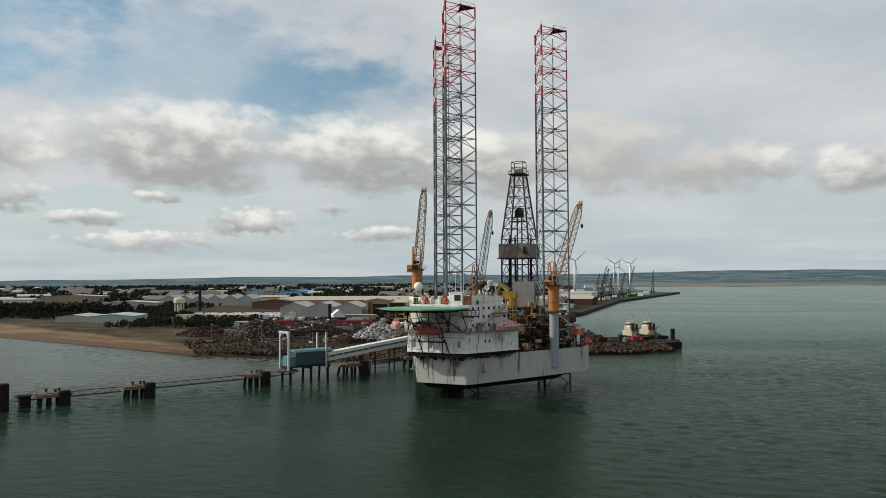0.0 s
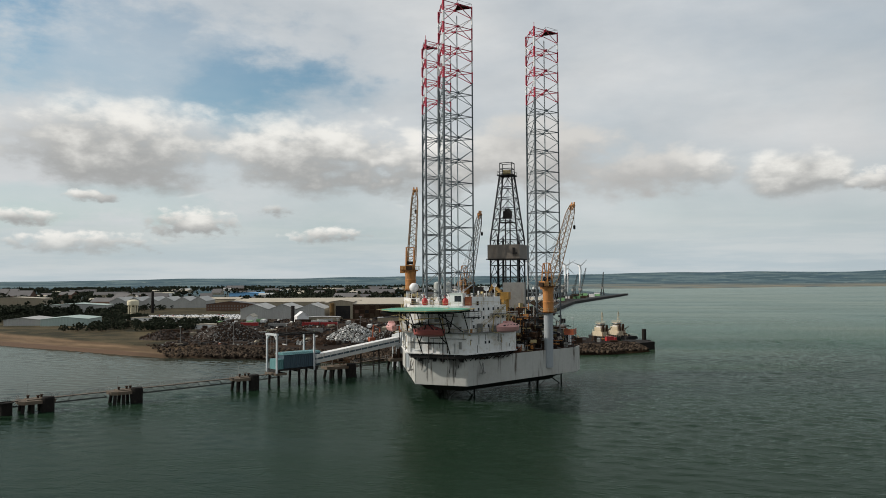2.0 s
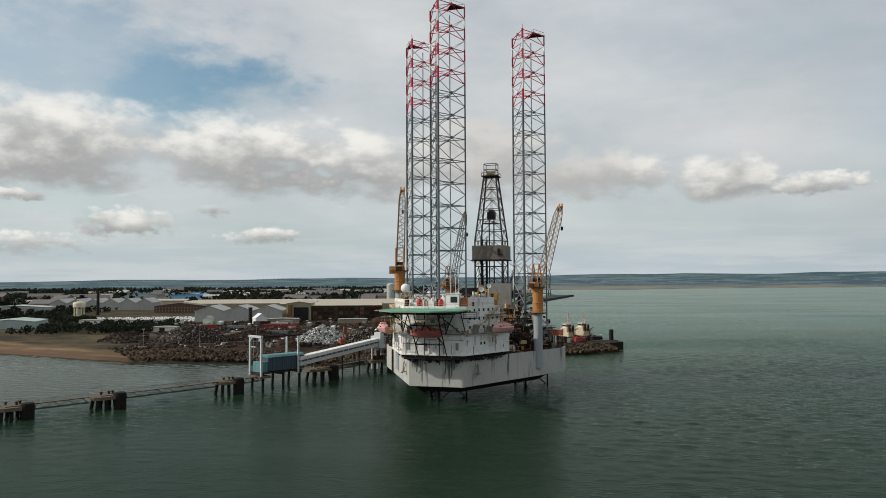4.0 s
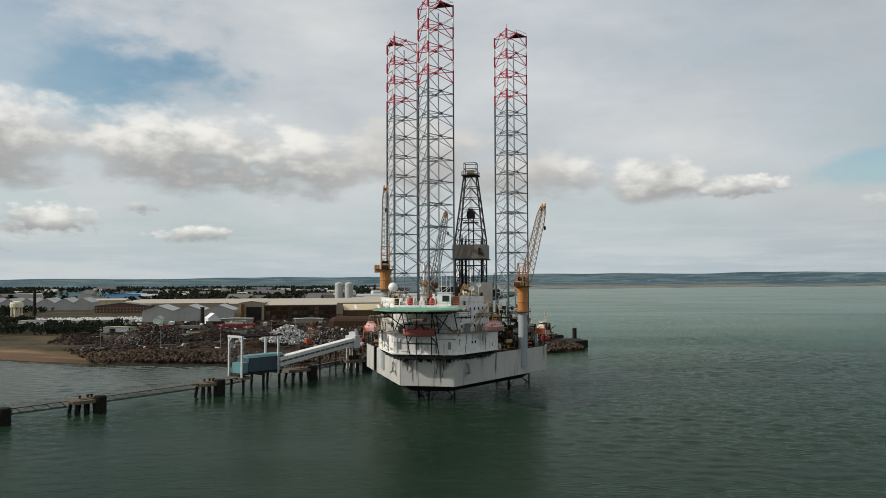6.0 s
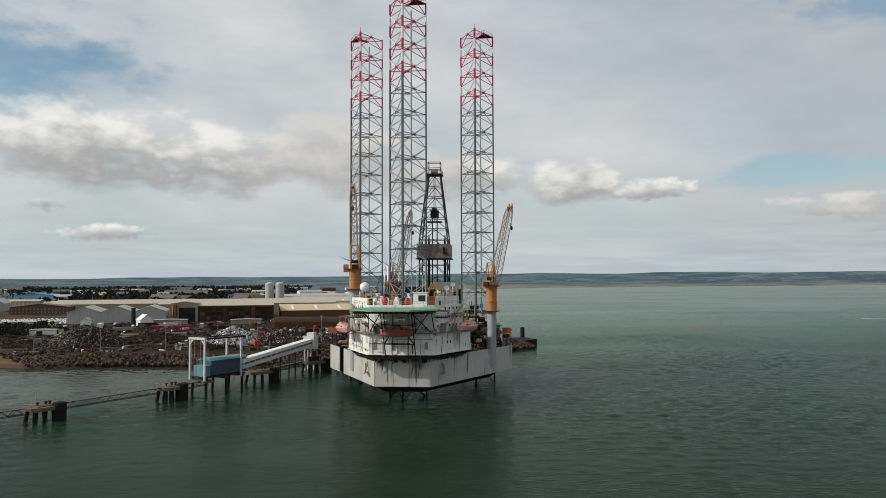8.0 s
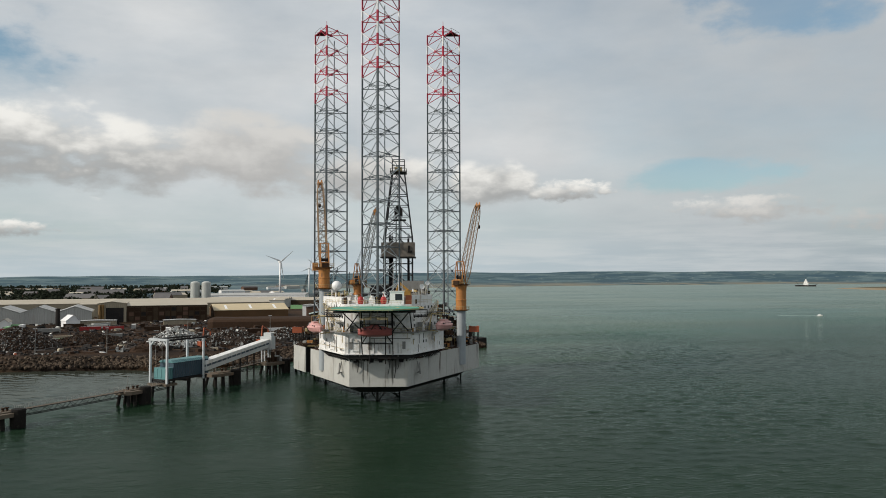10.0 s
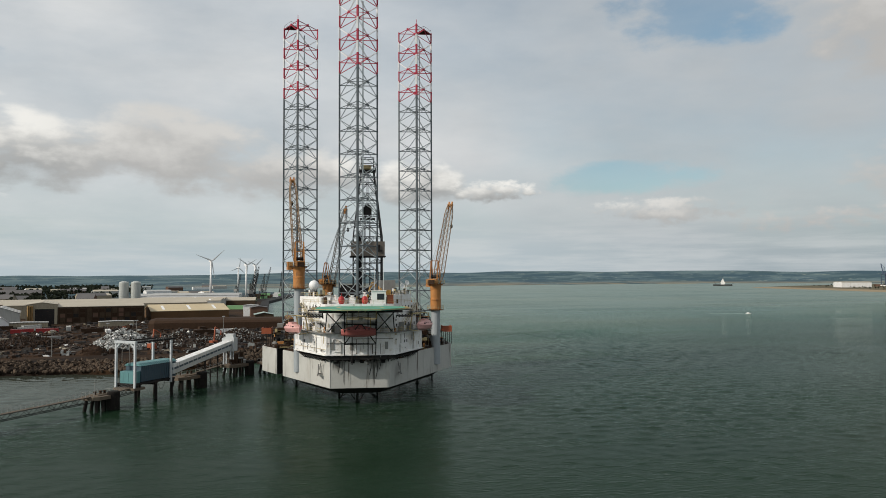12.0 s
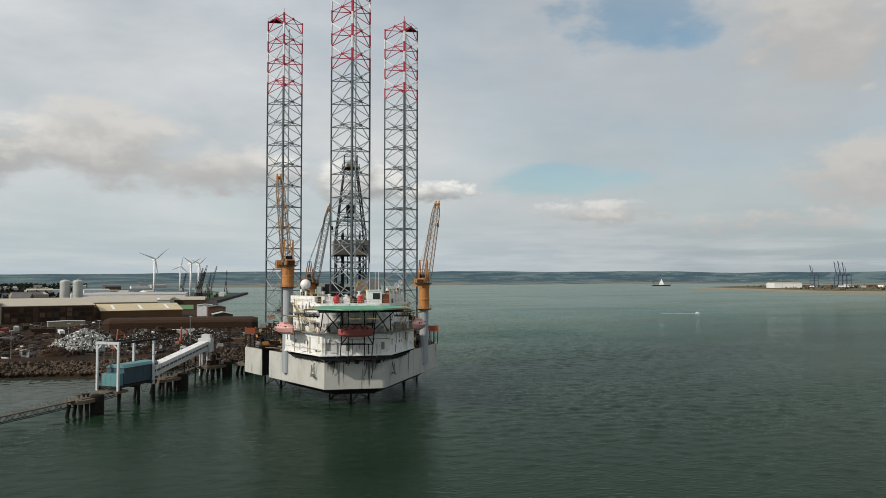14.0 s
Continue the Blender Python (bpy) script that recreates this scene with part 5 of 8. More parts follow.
    for x, y in ((-3.4, -2.6), (-2.8, 2.4), (3.3, 2.6)):
        for k in range(6):
            bm = B()
            tube(bm, (x + 0.16 * k, y, 34), (x + 0.12 * k, y, 52 + k % 3), 0.1, n=3)
            part("drill_pipe", bm, dark_steel, ob)
    return ob


derrick(3.6, 63.0)


def substructure():
    ob = thing("cantilever_substructure", rig(3.6, 62.0), "rusty cantilever and drill floor beneath the derrick", "drill floor")
    for x in (-9, 9):
        bm = B()
        box(bm, x - 0.9, x + 0.9, -20, 16, 17.5, 22.5)
        part("cantilever_beam", bm, rust, ob)
    bm = B()
    box(bm, -10, 10, -9, 9, 31.0, 33.5)
    part("drill_floor", bm, dark_steel, ob)
    bm = B()
    for x in (-9, 0, 9):
        for y in (-8.5, 8.5):
            tube(bm, (x, y, 22.5), (x, y, 31), 0.5)
    for y in (-8.5, 8.5):
        tube(bm, (-9, y, 22.5), (0, y, 31), 0.3), tube(bm, (9, y, 22.5), (0, y, 31), 0.3)
    part("support_frame", bm, rust, ob)
    bm = B()
    box(bm, 1.5, 9.5, -11.6, -9.05, 27.0, 36.2)
    part("clad_house", bm, grey_machine, ob, "grey corrugated drill house")
    bm = B()
    box(bm, -9.5, -3.0, -11.0, -9.05, 30.0, 34.6)
    part("doghouse", bm, dark_steel, ob)
    for x in (-8, 8):
        bm = B()
        box(bm, x - 1.2, x + 1.2, -18, 14, 14.32, 17.5)
        part("skid_rail", bm, rust, ob)


substructure()


def yellow_gantry():
    ob = thing("yellow_pipe_crane", rig(9.2, 38.5), "weathered yellow knuckle-boom pipe crane", "crane")
    bm = B()
    lathe(bm, [(1.3, HULL_HI + 0.12), (1.1, 26.0), (1.5, 26.2), (1.5, 30.5)], 12)
    part("pedestal", bm, yellow_paint, ob)
    bm = B()
    box(bm, -3.6, 1.6, -1.4, 1.4, 30.5, 33.0)
    part("house", bm, yellow_paint, ob)
    bm = B()
    for g in (-0.6, 0.6):
        tube(bm, (-1.5, g, 33.0), (-4.5, g + 0.5, 35.5), 0.5), tube(bm, (-4.5, g + 0.5, 35.5), (-6.5, g, 30.0), 0.4)
    part("knuckle_arm", bm, yellow_paint, ob)


yellow_gantry()


def roof_gear():
    ob = thing("helideck_control_cabin", rig(5.3, 0.4), "small white cabin with a dark window on the quarters roof", "cabin")
    bm = B()
    box(bm, -2.0, 2.0, -1.6, 1.6, 29.7, 33.3)
    part("cabin_body", bm, white_clean, ob)
    bm = B()
    box(bm, -0.5, 1.5, -1.68, -1.62, 30.9, 32.6)
    part("cabin_window", bm, glass, ob)
    bm = B()
    box(bm, -2.2, 2.2, -1.8, 1.8, 33.3, 33.45)
    part("cabin_roof", bm, white_paint, ob)
    bm = B()
    for x, z in ((-1.2, 7.5), (0.4, 5.0), (1.4, 9.5)):
        tube(bm, (x, 0.8, 33.45), (x, 0.8, 33.45 + z), 0.07)
    part("whip_aerial", bm, white_clean, ob)
    ob = thing("orange_locker", rig(8.6, 0.6), "orange equipment locker on the quarters roof", "locker")
    bm = B()
    box(bm, -0.9, 0.9, -0.9, 0.9, 29.7, 32.2)
    part("locker_body", bm, orange_red, ob)
    bm = B()
    box(bm, -1.0, 1.0, -1.0, 1.0, 32.2, 32.3)
    part("locker_lid", bm, orange, ob)
    for v in (-5.2, 1.4):
        ob = thing("foam_drum", rig(v, 0.2), "round red foam tank at the edge of the helideck", "tank", "red foam tanks")
        bm = B()
        lathe(bm, [(0.6, 29.7), (0.85, 30.2), (0.9, 31.0), (0.7, 31.6), (0.3, 31.9)], 14)
        part("drum", bm, signal_red, ob, smooth=True)
        bm = B()
        tube(bm, (0, 0, 32.1), (0, -0.9, 32.6), 0.14)
        part("nozzle", bm, signal_red, ob)
    ob = thing("radome", rig(-13.4, 11.6), "white satellite radome on a short mast", "radome")
    bm = B()
    prof = [(1.5 * math.sin(a), 34.9 - 1.5 * math.cos(a)) for a in [math.pi * (k + 0.6) / 11.2 for k in range(11)]]
    lathe(bm, prof, 18)
    part("dome", bm, white_clean, ob, smooth=True)
    bm = B()
    lathe(bm, [(0.5, 31.7), (0.4, 33.5)], 10)
    part("mast", bm, grey_machine, ob)
    for v, u, z, r in ((12.4, 6.0, 34.6, 0.8), (14.0, 9.4, 35.6, 0.7)):
        ob = thing("satellite_dish", rig(v, u), "white satellite dish on a pole", "dish", "roof dishes")
        bm = B()
        tube(bm, (0, 0, 32.2), (0, 0, z), 0.09)
        part("pole", bm, white_clean, ob)
        bm = B()
        lathe(bm, [(0.1, 0.0), (r * 0.6, 0.08), (r, 0.25), (r * 0.97, 0.29), (0.1, 0.12)], 14)
        d = part("dish", bm, white_clean, ob)
        d.matrix_basis = pose(0, -0.1, z, 80, 0, 25)
    random.seed(5)
    # plant on the roof behind the helideck
    for i in range(26):
        v, u = random.uniform(-9, 9), random.uniform(3, 11.0)
        if math.hypot(v, u - 12) < 7.2 and u > 5.2 - 0:
            continue
        w, d, h = random.uniform(0.5, 1.4), random.uniform(0.5, 1.2), random.uniform(0.8, 2.6)
        ob = thing("roof_unit", rig(v, u), "grey ventilation unit on the quarters roof", "vent unit", "roof plant")
        bm = B()
        box(bm, -w, w, -d, d, 29.7, 29.7 + h)
        part("casing", bm, random.choice((grey_machine, white_paint, white_paint, dark_steel)), ob)
        bm = B()
        lathe(bm, [(0.3, 29.7 + h), (0.3, 30.2 + h), (0.5, 30.25 + h), (0.5, 30.5 + h)], 8)
        part("cowl", bm, white_paint, ob)


roof_gear()


def deck_clutter():
    """Winches, pipes, racks and baskets over the after deck."""
    random.seed(11)
    kinds = [("cargo_basket", orange_red, "orange-red open cargo basket on the rig deck"), ("deck_container", rust, "rust-brown container on the rig deck"), ("mud_tank", grey_machine, "grey steel tank on the rig deck"),
             ("winch", dark_steel, "dark greasy deck winch"), ("pipe_rack", rust, "rack of rusty drill pipe"), ("tool_house", white_paint, "small white deck house")]
    for i in range(120):
        u = random.uniform(17, 58)
        v = random.uniform(-1, 1) * (min(side(u), 30) - 2.0)
        if math.hypot(v, u - 12) < 8 or math.hypot(abs(v) - 20.1, u - 46.9) < 8 or (abs(abs(v - 3.6) - 8) < 3.0 and u > 42) or math.hypot(v - 25.4, u - 32.9) < 3.4 or math.hypot(v + 18.4, u - 20.7) < 3.4 or math.hypot(v + 10.6, u - 55.2) < 3:
            continue
        if u < 16.5:
            continue
        name, m, label = random.choice(kinds)
        a, b, h = random.uniform(0.7, 2.2), random.uniform(0.7, 1.8), random.uniform(0.9, 4.2)
        ob = thing(name, rig(v, u, HULL_HI + 0.12, random.choice((0, 0, 90, 27, -27))), label, name.replace("_", " "), "deck gear")
        bm = B()
        if name == "pipe_rack":
            for k in range(6):
                for j in range(3):
                    tube(bm, (-3, -0.9 + k * 0.34, 0.35 + j * 0.3), (3, -0.9 + k * 0.34, 0.35 + j * 0.3), 0.15, n=6)
            part("drill_pipe", bm, m, ob)
            bm = B()
            for x in (-2, 2):
                box(bm, x - 0.12, x + 0.12, -1.2, 1.2, 0, 0.2), tube(bm, (x, -1.2, 0), (x, -1.2, 1.6), 0.1), tube(bm, (x, 1.2, 0), (x, 1.2, 1.6), 0.1)
            part("stanchion", bm, dark_steel, ob)
        elif name == "winch":
            tube(bm, (-a, 0, 0.9), (a, 0, 0.9), 0.75, n=12)
            part("drum", bm, m, ob)
            for x in (-a, a):
                bm = B()
                box(bm, x - 0.12, x + 0.12, -1, 1, 0, 1.7)
                part("cheek", bm, grey_machine, ob)
        elif name == "mud_tank":
            lathe(bm, [(a * 0.9, 0), (a * 0.9, h), (a * 0.5, h + 0.4), (0.1, h + 0.45)], 12)
            part("shell", bm, m, ob)
            bm = B()
            tube(bm, (a * 0.95, 0, 0), (a * 0.95, 0, h), 0.08)
            part("ladder", bm, rail_yellow, ob)
        elif name == "cargo_basket":
            for z in (0.1, 0.7, 1.3):
                for p, q in (((-a, -b), (a, -b)), ((a, -b), (a, b)), ((a, b), (-a, b)), ((-a, b), (-a, -b))):
                    tube(bm, (*p, z), (*q, z), 0.1)
            for x in (-a, 0, a):
                for y in (-b, b):
                    tube(bm, (x, y, 0), (x, y, 1.3), 0.1)
            box(bm, -a, a, -b, b, 0, 0.12)
            part("cage", bm, m, ob)
            bm = B()
            box(bm, -a * 0.8, a * 0.6, -b * 0.8, b * 0.8, 0.13, 0.9)
            part("load", bm, rust, ob)
        else:
            box(bm, -a, a, -b, b, 0, h)
            part("body", bm, m, ob)
            bm = B()
            box(bm, -a - 0.06, a + 0.06, -b - 0.06, b + 0.06, h, h + 0.12)
            for x in (-a, a):
                for y in (-b, b):
                    tube(bm, (x, y, 0), (x, y, h), 0.1)
            part("frame", bm, dark_steel if name == "tool_house" else m, ob)
    # rails round the deck edge
    for s in (-1, 1):
        ob = thing("deck_rail", RIG, "rusty deck-edge guard rail", "guard rail", "deck rails")
        n = 14
        for i in range(n):
            u0, u1 = 17 + i * 2.05, 17 + (i + 1) * 2.05
            if s < 0 and u1 > 29.5 and u0 < 35.5:
                continue
            bm = B()
            for z in (0.6, 1.15):
                tube(bm, (s * (side(u0) - 0.8), u0, HULL_HI + z), (s * (side(u1) - 0.8), u1, HULL_HI + z), 0.05)
            tube(bm, (s * (side(u0) - 0.8), u0, HULL_HI + 0.1), (s * (side(u0) - 0.8), u0, HULL_HI + 1.15), 0.06)
            part("rail_panel", bm, rust, ob)
    # orange basket platform at the starboard quarter
    for s, m, lab in ((1, orange_red, "orange-red work basket hung at the hull edge"), (-1, orange_red, "orange-red work basket hung at the hull edge")):
        ob = thing("work_basket", rig(s * 30.4, 44.5, HULL_HI + 0.12), lab, "basket", "work baskets")
        for x in (-1.4, 0, 1.4):
            for y in (-2.5, 2.5):
                bm = B()
                tube(bm, (x, y, 0), (x, y, 4.2), 0.16)
                part("stand_post", bm, dark_steel, ob)
        bm = B()
        box(bm, -1.6, 1.6, -2.7, 2.7, 4.2, 4.4), box(bm, -1.6, -1.45, -2.7, 2.7, 4.4, 6.2), box(bm, 1.45, 1.6, -2.7, 2.7, 4.4, 6.2), box(bm, -1.45, 1.45, -2.7, -2.55, 4.4, 6.2)
        part("basket_body", bm, m, ob)


deck_clutter()


# ---- jetty ----
JET = pose(-50.2, 264.3, 0, 0, 0, 36.9)      # corner of the transfer house
GAL = pose(-38.6, 271.8, 0, 0, 0, 55.2)      # foot of the conveyor gallery; +x runs up it


def dolphin(m, w, d, z, label, fat=True, seed=1):
    """Concrete mooring dolphin: cap on raked piles, fat fender pile, bollards and a light."""
    random.seed(seed)
    ob = thing("mooring_dolphin", m, label, "dolphin", "jetty dolphins")
    bm = B()
    prism(bm, [(-w, -d * 0.6), (-w * 0.7, -d), (w * 0.7, -d), (w, -d * 0.6), (w, d), (-w, d)], z - 0.95, z)
    box(bm, -w * 0.55, w * 0.55, -d * 0.5, d * 0.8, z, z + 0.25)
    part("concrete_cap", bm, concrete, ob)
    n = 4
    for i in range(n):
        for j in (-1, 1):
            x = -w * 0.75 + 1.5 * w * i / (n - 1)
            bm = B()
            tube(bm, (x * 1.25, j * d * 1.0, -3), (x, j * d * 0.6, z - 0.9), 0.5, n=8)
            part("raked_leg", bm, pile_wood, ob)
    if fat:
        for x in (w * 0.55,):
            bm = B()
            lathe(bm, [(1.7, -3), (1.7, z + 0.4), (1.5, z + 0.8)], 14, x, -d * 0.75)
            part("fender_post", bm, pile_wood, ob, "black tarred fender cluster")
    for x in (-w * 0.4, w * 0.35, w * 0.1):
        bm = B()
        lathe(bm, [(0.35, z + 0.25), (0.28, z + 0.7), (0.5, z + 0.9), (0.45, z + 1.1)], 10, x, random.uniform(0, d * 0.5))
        part("bollard", bm, rust, ob)
    bm = B()
    for a, b in (((-w, -d * 0.6), (-w, d)), ((-w, d), (w, d)), ((w, d), (w, -d * 0.6))):
        for k in range(4):
            f = k / 3
            x, y = a[0] + (b[0] - a[0]) * f, a[1] + (b[1] - a[1]) * f
            tube(bm, (x * 0.96, y * 0.96, z), (x * 0.96, y * 0.96, z + 1.1), 0.04)
        tube(bm, (a[0] * 0.96, a[1] * 0.96, z + 1.1), (b[0] * 0.96, b[1] * 0.96, z + 1.1), 0.035)
    part("guard_rail", bm, grey_machine, ob)
    bm = B()
    tube(bm, (-w * 0.5, 0, z), (-w * 0.5, 0, z + 4.2), 0.06)
    tube(bm, (-w * 0.5, 0, z + 4.2), (-w * 0.5 + 0.5, 0, z + 4.3), 0.08)
    part("lamp_post", bm, grey_machine, ob)
    return ob


dolphin(pose(-111.6, 220.8, 0, 0, 0, 34), 4.6, 3.2, 4.6, "weathered concrete mooring dolphin on dark raked piles", seed=2)
dolphin(pose(-91.6, 233.4, 0, 0, 0, 36), 4.6, 3.0, 5.0, "weathered concrete mooring dolphin on dark raked piles", seed=3)
dolphin(pose(-61.0, 256.5, 0, 0, 0, 37), 4.2, 2.8, 5.4, "weathered concrete mooring dolphin on dark raked piles", seed=4)
dolphin(GAL @ pose(14.5, 1.2, 0, 0, 0, -22), 6.4, 3.0, 5.6, "long concrete jetty head on dark piles under the conveyor", seed=5)
dolphin(GAL @ pose(48, -4.0, 0, 0, 0, -22), 6.2, 3.2, 5.6, "concrete jetty head on dark piles below the conveyor tower", seed=6)
dolphin(GAL @ pose(57, -14.0, 0, 0, 0, -22), 5.0, 3.2, 5.6, "concrete jetty head with dark fenders beside the rig", seed=7)


def walkway(p, q, label):
    """Lattice footbridge between two dolphins."""
    p, q = Vector(p), Vector(q)
    L = (q - p).length
    d = (q - p).normalized()
    m = Matrix.Translation(p) @ Matrix.Rotation(math.atan2(d.y, d.x), 4, "Z")
    ob = thing("footbridge", m, label, "footbridge", "jetty footbridges")
    dz = q.z - p.z
    n = max(4, int(L / 1.8))

    def at(i, y, z):
        return (L * i / n, y, z + dz * i / n)
    bm = B()
    for i in range(n):
        for y in (-0.75, 0.75):
            tube(bm, at(i, y, -1.5 if i % 2 else 0), at(i + 1, y, 0 if i % 2 else -1.5), 0.07)
    part("web", bm, dark_steel, ob)
    for y in (-0.75, 0.75):
        bm = B()
        tube(bm, at(0, y, 0), at(n, y, 0), 0.12), tube(bm, at(0, y, -1.5), at(n, y, -1.5), 0.12)
        part("chord_beam", bm, dark_steel, ob)
        bm = B()
        tube(bm, at(0, y, 1.1), at(n, y, 1.1), 0.04), tube(bm, at(0, y, 0.6), at(n, y, 0.6), 0.03)
        for i in range(0, n + 1, 2):
            tube(bm, at(i, y, 0), at(i, y, 1.1), 0.04)
        part("handrail", bm, grey_machine, ob)
    bm = B()
    v = [bm.verts.new(c) for c in (at(0, -0.7, 0.1), at(n, -0.7, 0.1), at(n, 0.7, 0.1), at(0, 0.7, 0.1), at(0, -0.7, 0.02), at(n, -0.7, 0.02), at(n, 0.7, 0.02), at(0, 0.7, 0.02))]
    for f in ((0, 1, 2, 3), (7, 6, 5, 4), (0, 4, 5, 1), (1, 5, 6, 2), (2, 6, 7, 3), (3, 7, 4, 0)):
        bm.faces.new([v[i] for i in f])
    part("grating", bm, concrete, ob)


walkway((-119.5, 214.5, 4.6), (-115, 218.6, 4.6), "dark lattice footbridge between mooring dolphins")
walkway((-109.8, 222, 4.7), (-96.0, 230.5, 5.0), "dark lattice footbridge between mooring dolphins")
walkway((-88.8, 235.6, 5.1), (-64.2, 254.0, 5.4), "dark lattice footbridge between mooring dolphins")
walkway((-57.8, 259.0, 5.4), (-50.5, 266.5, 5.6), "short dark footbridge to the transfer house")
walkway((-27.0, 291.0, 5.6), (-14.0, 308.0, 5.6), "dark lattice footbridge between jetty heads")
# the tall lone pile beyond the first dolphin
bm = B()
lathe(bm, [(1.5, -3), (1.5, 8.6), (1.3, 8.9)], 14)
solid("mooring_post", bm, pile_wood, pose(-119.8, 209.5, 0), "thick black tarred mooring pile standing in the water", "pile")
bm = B()
lathe(bm, [(1.6, -3), (1.6, 4.3), (2.0, 4.4), (2.0, 4.7)], 14)
solid("mooring_post", bm, pile_wood, pose(-117.2, 215.6, 0), "short thick black pile carrying the end of a footbridge", "pile")


def transfer_house():
    ob = thing("transfer_house", JET, "teal clad conveyor transfer house, its shaded wall painted darker", "conveyor house")
    bm = B()
    box(bm, 1.2, 15.6, 0, 5.8, 7.0, 11.6)
    part("long_wall", bm, teal_dark, ob)
    bm = B()
    prism(bm, [(0.9, -0.3), (15.9, -0.3), (15.9, 6.1), (0.9, 6.1)], 11.6, 12.3, [(0.9, 0.8), (15.9, 0.8), (15.9, 5.0), (0.9, 5.0)])
    part("roof", bm, teal, ob)
    bm = B()
    box(bm, -1.3, 1.19, 0.3, 5.6, 6.8, 10.2)
    part("end_box", bm, teal, ob)
    for k in range(3):
        bm = B()
        box(bm, -1.36, -1.3, 0.6 + k * 1.7, 1.9 + k * 1.7, 7.2, 9.8)
        part("end_panel", bm, teal, ob)
    bm = B()
    box(bm, -1.6, 14.6, -0.6, 6.4, 6.3, 6.8)
    for x in (-1, 6.5, 14):
        box(bm, x - 0.3, x + 0.3, -0.6, 6.4, 5.6, 6.3)
    part("floor_frame", bm, dark_steel, ob)
    for x in (-1.0, 7.0, 13.6):
        for y in (-0.2, 6.0):
            bm = B()
            tube(bm, (x * 1.0, y * 1.15, -3), (x, y, 6.3), 0.45, n=8)
            part("support_post", bm, pile_wood, ob)
    bm = B()
    box(bm, -2.6, 1.8, -1.0, 6.8, 4.9, 5.6)
    part("concrete_beam", bm, concrete, ob)
    bm = B()
    for k in range(9):
        a, b = k / 9, (k + 1) / 9
        tube(bm, (7.5 + 3 * a, -0.4, 6.2 - 7 * a * (1 - a) * 1.3), (7.5 + 3 * b, -0.4, 6.2 - 7 * b * (1 - b) * 1.3), 0.06)
    part("slack_cable", bm, dark_steel, ob)


transfer_house()


def portal():
    ob = thing("lifting_portal", JET, "pale grey steel portal standing over the transfer house", "portal frame")
    for x, y in ((-1.9, -0.6), (-1.9, 6.4), (12.8, -0.6), (12.8, 6.4)):
        bm = B()
        box(bm, x - 0.28, x + 0.28, y - 0.28, y + 0.28, 5.6, 18.4)
        part("column", bm, gantry_grey, ob)
    bm = B()
    box(bm, -2.3, -1.5, -1.0, 6.8, 18.4, 19.1)
    for s in (-0.6, 6.4):
        t = 1 if s < 0 else -1
        tube(bm, (-1.9, s, 16.9), (-1.9, s + t * 1.5, 18.4), 0.3)
    part("front_beam", bm, gantry_grey, ob)
    for y in (-0.6, 6.4):
        bm = B()
        box(bm, -1.5, 14.5, y - 0.22, y + 0.22, 18.4, 18.9)
        part("runway_beam", bm, dark_steel, ob)
    bm = B()
    for x in (3, 7, 11, 14):
        tube(bm, (x, -0.6, 18.9), (x, 6.4, 18.9), 0.12)
        tube(bm, (x, -0.6, 18.9), (x, -0.6, 20.0), 0.05)
    tube(bm, (-1.5, -0.6, 20.0), (14.5, -0.6, 20.0), 0.04)
    part("cross_tie", bm, dark_steel, ob)
    bm = B()
    for y in (1.5, 4.2):
        tube(bm, (-1.9, y, 12.5), (-1.9, y, 18.4), 0.06)
    part("hoist_rope", bm, grey_machine, ob)


portal()


